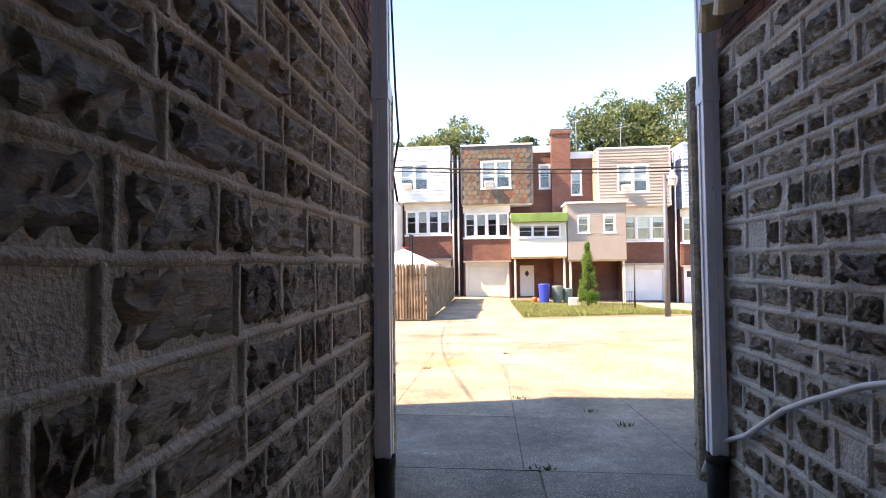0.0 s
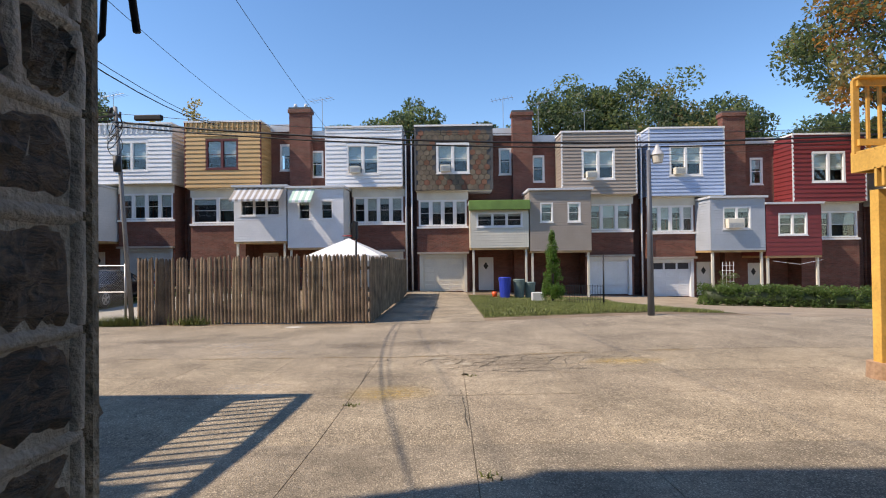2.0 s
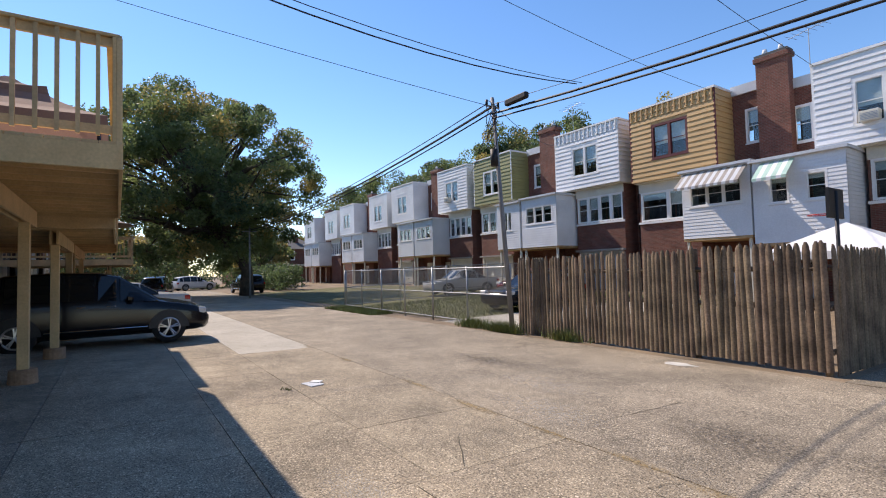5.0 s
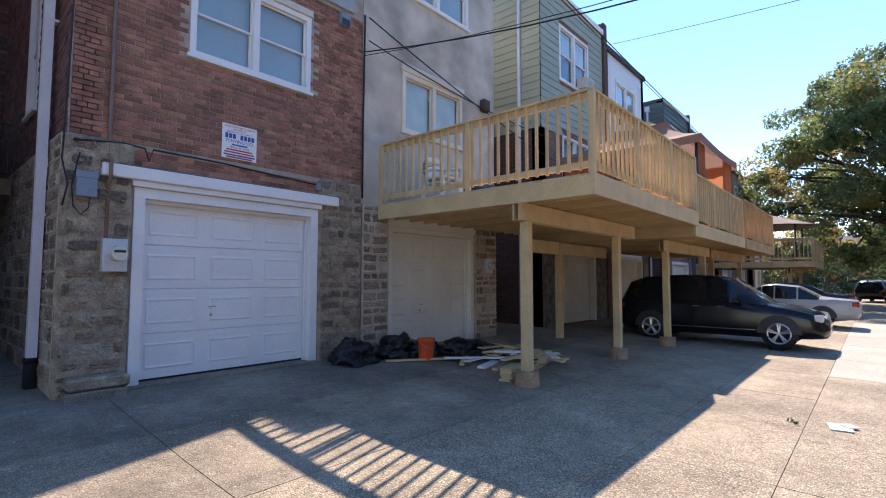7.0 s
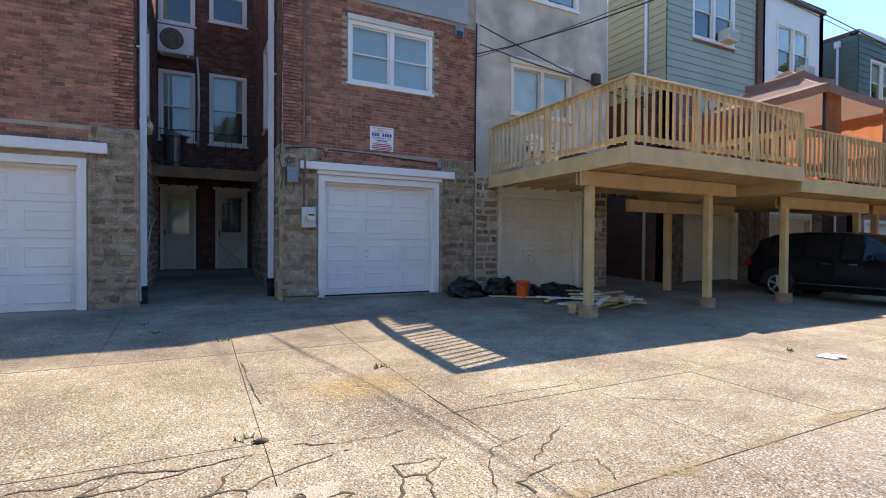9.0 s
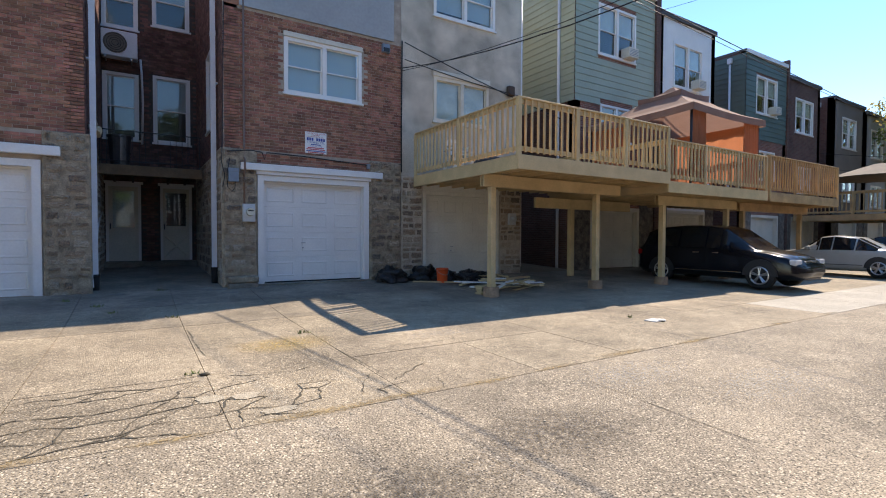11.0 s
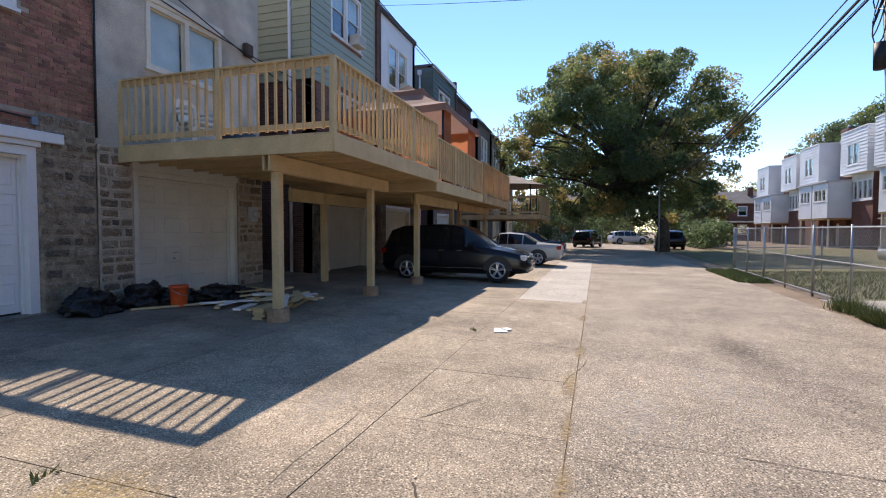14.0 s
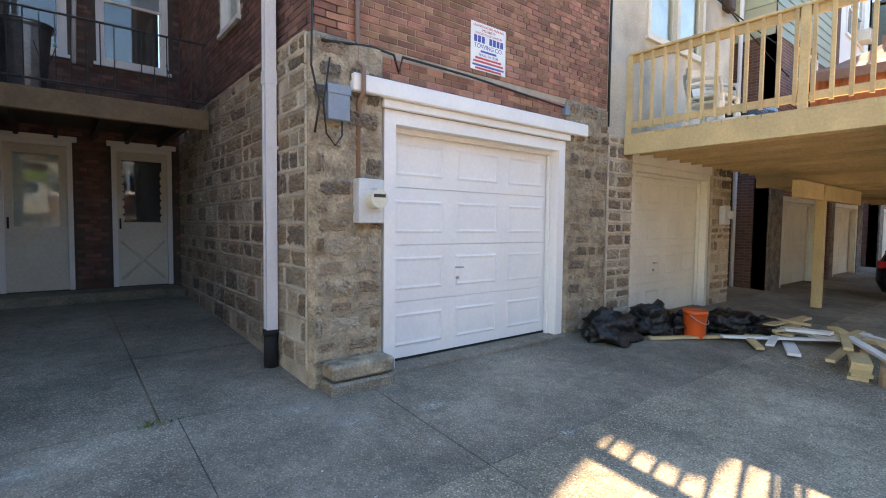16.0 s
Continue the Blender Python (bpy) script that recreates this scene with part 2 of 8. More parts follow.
YELLOW_PINE = surf("fresh_yellow_pine", (0.68, 0.4, 0.09), 0.65, 0.22, 2, 30, 0.15, 0.003, rnd=0.1)
OLD_WOOD = surf("weathered_cedar", (0.235, 0.175, 0.12), 0.9, 0.55, 2.2, 30, 0.6, 0.006, rnd=0.35)
BLACK_METAL = surf("black_iron", (0.02, 0.02, 0.022), 0.5, 0.2, 5, 40, 0.1)
GALV = surf("galvanised_steel", (0.42, 0.43, 0.43), 0.45, 0.2, 3, 40, 0.1, 0.002, metal=0.7)
GREY_BOX = surf("grey_enamel_box", (0.2, 0.25, 0.31), 0.5, 0.15, 4, 40, 0.05)
METER = surf("meter_box_paint", (0.55, 0.57, 0.58), 0.45, 0.12, 4, 40, 0.05)
RUBBER = surf("black_rubber", (0.015, 0.015, 0.016), 0.8, 0.2, 5, 60, 0.2)
BLACK_BAG = surf("black_plastic_film", (0.008, 0.008, 0.009), 0.28, 0.2, 6, 25, 0.9, 0.03)
ORANGE = surf("orange_plastic", (0.75, 0.1, 0.02), 0.45, 0.1, 3, 30, 0.03)
# near-black colour that stands for the darkness of unlit rooms
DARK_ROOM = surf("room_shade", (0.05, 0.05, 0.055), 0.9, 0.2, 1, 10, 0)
BLIND = surf("grey_blind", (0.46, 0.5, 0.52), 0.8, 0.12, 1, 12, 0.05)
CURTAIN = surf("pale_curtain", (0.6, 0.58, 0.53), 0.9, 0.2, 3, 20, 0.2)
GLASS = clear_glass("window_glass")
CABLE = surf("black_cable", (0.012, 0.012, 0.013), 0.6, 0.1, 5, 40, 0)
GRASS_BASE = surf("lawn_soil", (0.15, 0.145, 0.06), 0.95, 0.4, 1.2, 40, 0.8, 0.03)


# ---- building helpers ----
def world_of(ob):
    m = ob.matrix_basis
    return world_of(ob.parent) @ ob.matrix_parent_inverse @ m if ob.parent else m.copy()


def finish(name, me, material, parent=None, label="", smooth=False):
    me.materials.append(material)
    if smooth:
        me.polygons.foreach_set("use_smooth", [True] * len(me.polygons))
    ob = new(name, me)
    if parent is not None:
        ob.parent = parent
        ob.matrix_parent_inverse = world_of(parent).inverted()
    if label:
        tagged(ob, label)
    return ob


def part(name, bm, material, parent=None, label="", smooth=False, bevel=0.0):
    """Links a bmesh as one mesh, in world coordinates, under a thing or a part."""
    if bevel:
        bmesh.ops.bevel(bm, geom=bm.edges[:], offset=bevel, segments=1, affect="EDGES", clamp_overlap=True)
    bmesh.ops.recalc_face_normals(bm, faces=bm.faces[:])
    me = bpy.data.meshes.new(name)
    bm.to_mesh(me)
    bm.free()
    return finish(name, me, material, parent, label, smooth)


def from_lists(name, verts, faces, material, parent=None, label="", smooth=False):
    me = bpy.data.meshes.new(name)
    me.from_pydata([tuple(v) for v in verts], [], [tuple(f) for f in faces])
    me.update()
    return finish(name, me, material, parent, label, smooth)


def thing(name, at, label, category, group="", kind=""):
    ob = new(name)
    ob.empty_display_size = 0.2
    ob.matrix_basis = Matrix.Translation(at)
    return tagged(ob, label, category, group, kind)


def sole(ob, label, category, group="", kind=""):
    return tagged(ob, label, category, group, kind)


def box(bm, x0, x1, y0, y1, z0, z1):
    v = [bm.verts.new((x, y, z)) for z in (z0, z1) for y in (y0, y1) for x in (x0, x1)]
    for f in ((0, 1, 3, 2), (4, 6, 7, 5), (0, 4, 5, 1), (2, 3, 7, 6), (0, 2, 6, 4), (1, 5, 7, 3)):
        bm.faces.new([v[i] for i in f])


def box_part(name, dims, material, parent=None, label="", bevel=0.0):
    bm = bmesh.new()
    box(bm, *dims)
    return part(name, bm, material, parent, label, bevel=bevel)


def tube(bm, pts, r, sides=8, taper=None):
    """A round bar along the points."""
    pts = [Vector(p) for p in pts]
    rings = []
    for i, p in enumerate(pts):
        d = (pts[min(i + 1, len(pts) - 1)] - pts[max(i - 1, 0)]).normalized()
        a = d.orthogonal().normalized() if abs(d.z) > 0.9 else d.cross(Vector((0, 0, 1))).normalized()
        b = d.cross(a)
        rr = r if taper is None else r + (taper - r) * i / (len(pts) - 1)
        rings.append([bm.verts.new(p + (a * math.cos(k * math.tau / sides) + b * math.sin(k * math.tau / sides)) * rr) for k in range(sides)])
    for q, w in zip(rings, rings[1:]):
        for k in range(sides):
            bm.faces.new((q[k], q[(k + 1) % sides], w[(k + 1) % sides], w[k]))
    bm.faces.new(rings[0]); bm.faces.new(rings[-1])


def tube_part(name, pts, r, material, parent=None, label="", sides=8, taper=None):
    bm = bmesh.new()
    tube(bm, pts, r, sides, taper)
    return part(name, bm, material, parent, label, smooth=sides > 6)


class Face:
    """An upright plane: along it (u), up (w) and out of it (d)."""
    def __init__(self, axis, at, out):
        self.axis, self.at, self.out = axis, at, out

    def p(self, u, w, d=0.0):
        return (u, self.at + self.out * d, w) if self.axis == "y" else (self.at + self.out * d, u, w)

    def box(self, bm, u0, u1, w0, w1, d0, d1):
        a, b = self.p(u0, w0, d0), self.p(u1, w1, d1)
        box(bm, *[f(a[i], b[i]) for i in range(3) for f in (min, max)])

    def box_part(self, name, dims, material, parent=None, label="", bevel=0.0):
        bm = bmesh.new()
        self.box(bm, *dims)
        return part(name, bm, material, parent, label, bevel=bevel)


def wall(name, face, u0, u1, w0, w1, thick, holes, material, parent, label=""):
    """A wall with openings that go through it; its outer face lies at d = 0."""
    us = sorted({u0, u1, *[h[i] for h in holes for i in (0, 1)]})
    ws = sorted({w0, w1, *[h[i] for h in holes for i in (2, 3)]})
    solid = {(i, j): not any(h[0] < (us[i] + us[i + 1]) / 2 < h[1] and h[2] < (ws[j] + ws[j + 1]) / 2 < h[3] for h in holes)
             for i in range(len(us) - 1) for j in range(len(ws) - 1)}
    bm = bmesh.new()
    made = {}

    def vert(u, w, d):
        k = (u, w, d)
        if k not in made:
            made[k] = bm.verts.new(face.p(u, w, d))
        return made[k]
    for (i, j), full in solid.items():
        if not full:
            continue
        a, b, c, e = us[i], us[i + 1], ws[j], ws[j + 1]
        for d in (0.0, -thick):
            bm.faces.new((vert(a, c, d), vert(b, c, d), vert(b, e, d), vert(a, e, d)))
        for (di, dj), (p, q) in {(-1, 0): ((a, c), (a, e)), (1, 0): ((b, c), (b, e)), (0, -1): ((a, c), (b, c)), (0, 1): ((a, e), (b, e))}.items():
            if not solid.get((i + di, j + dj), False):
                bm.faces.new((vert(*p, 0.0), vert(*q, 0.0), vert(*q, -thick), vert(*p, -thick)))
    return part(name, bm, material, parent, label)


def bricks(face, u0, u1, w0, w1, holes, parent, near=None, mats=(None, None), proud=0.009, inset=0.004):
    """Bricks of 203 x 57 mm in courses of 67.7 mm; those within near (u0, u1, w0, w1) are pieces of their own."""
    rng = random.Random(int(abs(u0 * 100) + abs(w0 * 10)))
    course, verts, faces, count = 0.0677, [], [], 0
    unit = {}
    rows = int((w1 - w0) / course)
    for r in range(rows):
        z0 = w0 + r * course + 0.005
        z1 = z0 + 0.0577
        header = r % 6 == 5
        step = 0.1065 if header else 0.213
        u = u0 - (step / 2 if r % 2 else 0)
        while u < u1:
            a, b = max(u + 0.005, u0), min(u + step - 0.005, u1)
            u += step
            if b - a < 0.03 or any(h[0] < b and a < h[1] and h[2] < z1 and z0 < h[3] for h in holes):
                continue
            d = proud + rng.uniform(-0.003, 0.003)
            whole = abs((b - a) - (step - 0.01)) < 1e-4
            if near and whole and count < 300 and near[0] < (a + b) / 2 < near[1] and near[2] < z0 < near[3]:
                key = round(b - a, 3)
                if key not in unit:
                    bm = bmesh.new()
                    f0 = Face(face.axis, 0, face.out)
                    f0.box(bm, -key / 2, key / 2, -0.0288, 0.0288, -0.02, 0)
                    bmesh.ops.bevel(bm, geom=bm.edges[:], offset=0.003, segments=1, affect="EDGES")
                    bmesh.ops.recalc_face_normals(bm, faces=bm.faces[:])
                    unit[key] = bpy.data.meshes.new("brick")
                    bm.to_mesh(unit[key]); bm.free()
                    unit[key].materials.append(mats[0])
                ob = new("brick", unit[key])
                ob.parent, ob.matrix_parent_inverse = parent, world_of(parent).inverted()
                ob.matrix_basis = Matrix.Translation(face.p((a + b) / 2, (z0 + z1) / 2, d)) @ Euler((rng.gauss(0, .006), rng.gauss(0, .006), rng.gauss(0, .006))).to_matrix().to_4x4()
                count += 1
                continue
            k = len(verts)
            verts += [face.p(a, z0, d), face.p(b, z0, d), face.p(b, z1, d), face.p(a, z1, d),
                      face.p(a, z0, -inset), face.p(b, z0, -inset), face.p(b, z1, -inset), face.p(a, z1, -inset)]
            faces += [(k, k + 1, k + 2, k + 3), (k, k + 4, k + 5, k + 1), (k + 1, k + 5, k + 6, k + 2), (k + 2, k + 6, k + 7, k + 3), (k + 3, k + 7, k + 4, k)]
    if faces:
        sole(from_lists("brickwork", verts, faces, mats[1], parent), "", "", "", "stuff")


def stone_shapes(axis, out, n=14):
    rng = random.Random(7)
    shapes = []
    for i in range(n):
        f0 = Face(axis, 0, out)
        cols, rows = 12, 6
        verts, faces = [], []
        for r in range(rows + 1):
            for c in range(cols + 1):
                u, w = c / cols - 0.5, r / rows - 0.5
                edge = c in (0, cols) or r in (0, rows)
                corner = c in (0, cols) and r in (0, rows)
                q = noise.noise(Vector((c * 0.6 + i * 7, r * 0.8, i)))
                bite = 1 + 0.16 * noise.noise(Vector((u * 5 + i * 3, w * 5, i * 2.3))) - (0.14 if corner else 0.0)
                u = u * bite + rng.uniform(-0.025, 0.025)
                w = w * bite + rng.uniform(-0.045, 0.045)
                d = -0.012 if edge else 0.012 + 0.024 * q + rng.uniform(-0.008, 0.008)
                verts.append(f0.p(u, w, d))
        for r in range(rows):
            for c in range(cols):
                k = r * (cols + 1) + c
                faces.append((k, k + 1, k + cols + 2, k + cols + 1))
        me = bpy.data.meshes.new("stone")
        me.from_pydata(verts, [], faces)
        me.materials.append(STONE)
        shapes.append(me)
    return shapes


def rubble(face, u0, u1, w0, w1, holes, parent, mortar, joined=False, seed=1, size=1.0, fill=(0.85, 1.0), ribs=True):
    """Coursed rubble: rough stones set in smeared mortar with raised ribbon pointing between them."""
    rng = random.Random(seed)
    shapes = stone_shapes(face.axis, face.out)
    f0 = Face(face.axis, 0, face.out)
    rv, rf, sv, sf = [], [], [], []

    def ribbon(a, b, upright):
        n = max(2, int(math.dist(a, b) / 0.07))
        k0 = len(rv)
        for i in range(n + 1):
            t = i / n
            u, w = a[0] + (b[0] - a[0]) * t, a[1] + (b[1] - a[1]) * t
            j = 0.008 * noise.noise(Vector((u * 4, w * 4, seed)))
            hw = 0.012 + 0.005 * noise.noise(Vector((u * 6, w * 6, seed + 3)))
            up = 0.013 + 0.006 * noise.noise(Vector((u * 9, w * 9, seed + 5)))
            for off, d in ((-hw * 1.7, -0.002), (-hw * 0.7, up), (hw * 0.7, up), (hw * 1.7, -0.002)):
                rv.append(face.p(u + off + j, w, d) if upright else face.p(u, w + off + j, d))
        for i in range(n):
            for e in range(3):
                k = k0 + i * 4 + e
                rf.append((k, k + 1, k + 5, k + 4))
    w = w0
    while w < w1 - 0.06:
        h = min(rng.choice((0.12, 0.15, 0.17, 0.2, 0.22)) * size, w1 - w)
        if w1 - w - h < 0.08:
            h = w1 - w
        u = u0
        runs = []
        while u < u1 - 0.02:
            ln = min(rng.uniform(0.14, 0.48) * size, u1 - u)
            if u1 - u - ln < 0.1:
                ln = u1 - u
            c, m = u + ln / 2, w + h / 2
            if not any(x0 - 0.02 < c < x1 + 0.02 and z0 < m < z1 for x0, x1, z0, z1 in holes):
                runs.append((u, u + ln))
                me = rng.choice(shapes)
                sx, sz = ln * rng.uniform(*fill) - 0.03, h * rng.uniform(*fill) - 0.025
                if sx > 0.05 and sz > 0.04 and rng.random() < 0.94:
                    place = Matrix.Translation(face.p(c + rng.uniform(-.012, .012), m + rng.uniform(-.008, .008), 0.0))
                    turn = Matrix.Rotation(rng.gauss(0, 0.03), 4, "Y" if face.axis == "y" else "X")
                    dep = rng.uniform(0.7, 1.5)
                    sc = Matrix.Diagonal((sx, dep, sz, 1) if face.axis == "y" else (dep, sx, sz, 1))
                    if joined:
                        k = len(sv)
                        mm = place @ turn @ sc
                        sv.extend(mm @ v.co for v in me.vertices)
                        sf.extend(tuple(k + i for i in p.vertices) for p in me.polygons)
                    else:
                        ob = new("stone", me)
                        ob.parent, ob.matrix_parent_inverse = parent, world_of(parent).inverted()
                        ob.matrix_basis = place @ turn @ sc
                ribbon((u + ln, w + 0.01), (u + ln, w + h - 0.01), True)
            u += ln
        if runs:
            a = runs[0][0]
            for (p, q), nxt in zip(runs, runs[1:] + [(1e9, 0)]):
                if nxt[0] > q + 0.05:
                    ribbon((a, w + h), (q, w + h), False)
                    a = nxt[0]
        w += h
    if rf and ribs:
        sole(from_lists("pointing", rv, rf, mortar, parent, smooth=True), "", "", "", "stuff")
    if sf:
        sole(from_lists("rubble", sv, sf, STONE_REST, parent), "", "", "", "stuff")


def window(face, u0, u1, w0, w1, parent, cols=1, sash=True, trim=0.06, frame=None, behind=None, sill=True, deep=0.10, grid=(1, 1), blind=0.55, name="window"):
    """A framed window in an opening: frame, sashes with a pane each, sill, and a blind or curtain behind the glass."""
    frame = frame or WHITE
    f = face
    out = 0.025
    inner = (u1 - u0 - 2 * trim) / cols
    lights = [(u0 + trim + c * inner + (trim * 0.6 if c else 0), u0 + trim + (c + 1) * inner - (trim * 0.6 if c < cols - 1 else 0), w0 + trim * 0.8, w1 - trim) for c in range(cols)]
    ob = wall(name, Face(f.axis, f.at + f.out * out, f.out), u0, u1, w0, w1, deep + out, lights, frame, parent)
    for c in range(cols):
        a = u0 + trim + c * inner + (trim * 0.6 if c else 0)
        b = u0 + trim + (c + 1) * inner - (trim * 0.6 if c < cols - 1 else 0)
        lo, hi = w0 + trim * 0.8, w1 - trim
        parts = [(lo, (lo + hi) / 2 + 0.015, -0.06), ((lo + hi) / 2 - 0.015, hi, -0.03)] if sash else [(lo, hi, -0.045)]
        for z0, z1, d in parts:
            s = 0.028
            us = [a + s + (b - a - 2 * s) * g / grid[0] for g in range(grid[0] + 1)]
            zs = [z0 + s + (z1 - z0 - 2 * s) * g / grid[1] for g in range(grid[1] + 1)]
            gaps = [(p + (0.011 if p > us[0] else 0), q - (0.011 if q < us[-1] else 0), m + (0.011 if m > zs[0] else 0), k - (0.011 if k < zs[-1] else 0)) for p, q in zip(us, us[1:]) for m, k in zip(zs, zs[1:])]
            wall("sash", Face(f.axis, f.at + f.out * d, f.out), a, b, z0, z1, 0.025, gaps, frame, ob)
            bm = bmesh.new()
            f.box(bm, a + s, b - s, z0 + s, z1 - s, d - 0.018, d - 0.013)
            part("pane", bm, GLASS, ob).visible_shadow = False
        if behind is not None and blind > 0:
            bm = bmesh.new()
            f.box(bm, a + 0.01, b - 0.01, hi - (hi - lo) * blind, hi, -deep - 0.03, -deep - 0.02)
            part("blind", bm, behind, ob)
        # dark sheet behind the opening in place of an unlit room
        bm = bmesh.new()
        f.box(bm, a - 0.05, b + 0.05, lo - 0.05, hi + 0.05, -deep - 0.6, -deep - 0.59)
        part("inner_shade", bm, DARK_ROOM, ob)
    if sill:
        f.box_part("sill", (u0 - 0.04, u1 + 0.04, w0 - 0.05, w0, -deep, 0.055), frame, ob)
    return ob


def garage_door(face, u0, u1, w0, w1, parent, cols=3, rows=4, material=None, trim=0.13, handle=True, lites=False, deep=0.14):
    """A sectional door with pressed panels, set back in a painted frame."""
    material = material or WHITE
    f = face
    u0, u1, w1 = u0 + 0.005, u1 - 0.005, w1 - 0.005
    wall("door_frame", Face(f.axis, f.at + f.out * 0.03, f.out), u0 - trim, u1 + trim, w0, w1 + trim, deep + 0.06, [(u0, u1, w0 - 0.01, w1)], material, parent)
    wall("door_stop", Face(f.axis, f.at + f.out * (0.05 - deep), f.out), u0 + 0.002, u1 - 0.002, w0, w1 - 0.002, 0.05, [(u0 + 0.035, u1 - 0.035, w0 - 0.01, w1 - 0.05)], material, parent)
    door = f.box_part("garage_door", (u0, u1, w0 + 0.03, w1, -deep - 0.06, -deep - 0.03), material, parent)
    hgt = (w1 - w0 - 0.03) / rows
    for r in range(rows):
        z0 = w0 + 0.03 + r * hgt
        bm = bmesh.new()
        f.box(bm, u0 + 0.002, u1 - 0.002, z0 + 0.004, z0 + hgt - 0.004, -deep - 0.03, -deep - 0.012)
        sec = part("door_section", bm, material, door, bevel=0.003)
        for c in range(cols):
            a = u0 + (u1 - u0) * c / cols + 0.09
            b = u0 + (u1 - u0) * (c + 1) / cols - 0.09
            zz0, zz1 = z0 + hgt * 0.2, z0 + hgt * 0.8
            top = lites and r == rows - 1
            bm = bmesh.new()
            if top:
                # no glass here: a dark panel painted like the unlit garage inside
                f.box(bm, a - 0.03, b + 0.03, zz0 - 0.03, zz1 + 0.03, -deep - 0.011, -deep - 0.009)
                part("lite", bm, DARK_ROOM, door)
                continue
            # raised rim round a shallow field
            lo, hi = -deep - 0.014, -deep - 0.002
            ring = [(a, zz0), (b, zz0), (b, zz1), (a, zz1)]
            o = [bm.verts.new(f.p(u, w, lo)) for u, w in ring]
            i1 = [bm.verts.new(f.p(u + (0.025 if u == a else -0.025), w + (0.025 if w == zz0 else -0.025), hi)) for u, w in ring]
            i2 = [bm.verts.new(f.p(u + (0.05 if u == a else -0.05), w + (0.05 if w == zz0 else -0.05), lo + 0.004)) for u, w in ring]
            for q, s in ((o, i1), (i1, i2)):
                for k in range(4):
                    bm.faces.new((q[k], q[(k + 1) % 4], s[(k + 1) % 4], s[k]))
            bm.faces.new(i2)
            part("pressed_panel", bm, material, door)
    if handle:
        m = u0 + (u1 - u0) * 0.62
        bm = bmesh.new()
        z = w0 + 0.95
        tube(bm, [f.p(m - 0.06, z, -deep + 0.03), f.p(m + 0.05, z, -deep + 0.03)], 0.011, 6)
        tube(bm, [f.p(m, z, -deep - 0.012), f.p(m, z, -deep + 0.03)], 0.012, 6)
        tube(bm, [f.p(m, z - 0.12, -deep - 0.012), f.p(m, z - 0.12, -deep + 0.012)], 0.02, 8)
        part("handle", bm, GALV, door, "bright metal handle and lock")
    bm = bmesh.new()
    f.box(bm, u0, u1, w0, w0 + 0.035, -deep - 0.055, -deep - 0.02)
    part("rubber_seal", bm, RUBBER, door)
    return door


# ---- ground ----
def lerp(v, pts):
    return float(np.interp(v, [p[0] for p in pts], [p[1] for p in pts]))


def ground_z(x, y):
    z = lerp(y, [(-3, 0.02), (3.2, -0.25), (6.3, -0.46), (10, -0.53), (16.2, -0.62)])
    z += 0.03 * min(max(x, 0), 7) * lerp(y, [(6, 0), (15, 1)]) - 0.03 * min(max(x - 7, 0), 60) * lerp(y, [(0, 0.3), (15, 1)])
    far = -0.9 - 0.033 * min(max(x, -16), 70)
    t = lerp(y, [(16.4, 0), (27, 1)])
    return z * (1 - t) + far * t


def sheet(name, xs, ys, lift, material, parent=None, skirt=0.0, jitter=0.0):
    verts = [(x, y, ground_z(x, y) + lift) for y in ys for x in xs]
    nx = len(xs)
    faces = [(j * nx + i, j * nx + i + 1, (j + 1) * nx + i + 1, (j + 1) * nx + i) for j in range(len(ys) - 1) for i in range(nx - 1)]
    if skirt:
        rim = [i for i in range(nx)] + [j * nx + nx - 1 for j in range(1, len(ys))] + [(len(ys) - 1) * nx + i for i in range(nx - 2, -1, -1)] + [j * nx for j in range(len(ys) - 2, 0, -1)]
        base = len(verts)
        verts += [(verts[i][0], verts[i][1], verts[i][2] - skirt) for i in rim]
        m = len(rim)
        faces += [(rim[k], base + k, base + (k + 1) % m, rim[(k + 1) % m]) for k in range(m)]
    return from_lists(name, verts, faces, material, parent)


gx = [-600, -300, -150, -80, -60, *np.arange(-45, 46, 1.5).tolist(), 60, 80, 150, 300, 600]
gy = [-600, -200, -60, -20, -6, *np.arange(-3, 34.1, 0.5).tolist(), 40, 60, 100, 200, 600]
ground = sole(sheet("ground", gx, gy, -0.014, SOIL), "bare brown earth ground under and around the paved lane", "ground", kind="structure")
pavement = thing("pavement", (0, 8, ground_z(0, 8) - 0.03), "worn concrete slabs between garages and lane", "pavement", kind="structure")
road = sole(sheet("road", [-60, -45, *np.arange(-30, 30.1, 1.0).tolist(), 60], [11.13, 12, 13, 14, 15, 15.95], 0.0, AGGREGATE, skirt=0.04),
            "rough lane of gravelly exposed-aggregate concrete", "road", kind="structure")
rng = random.Random(3)
xl = [-60, -50, -42, -36, -32, -29, -26, -23.2, -20.4, -17.5, -14.6, -11.7, -9.3, -7.1, -4.95, -3.4, -1.94, -0.38, 1.13, 2.6, 4.3, 5.95, 7.6, 9.3, 11.4, 14, 18, 24, 32, 60]
yl = [3.27, 5.0, 6.75, 8.45, 9.6, 11.12]
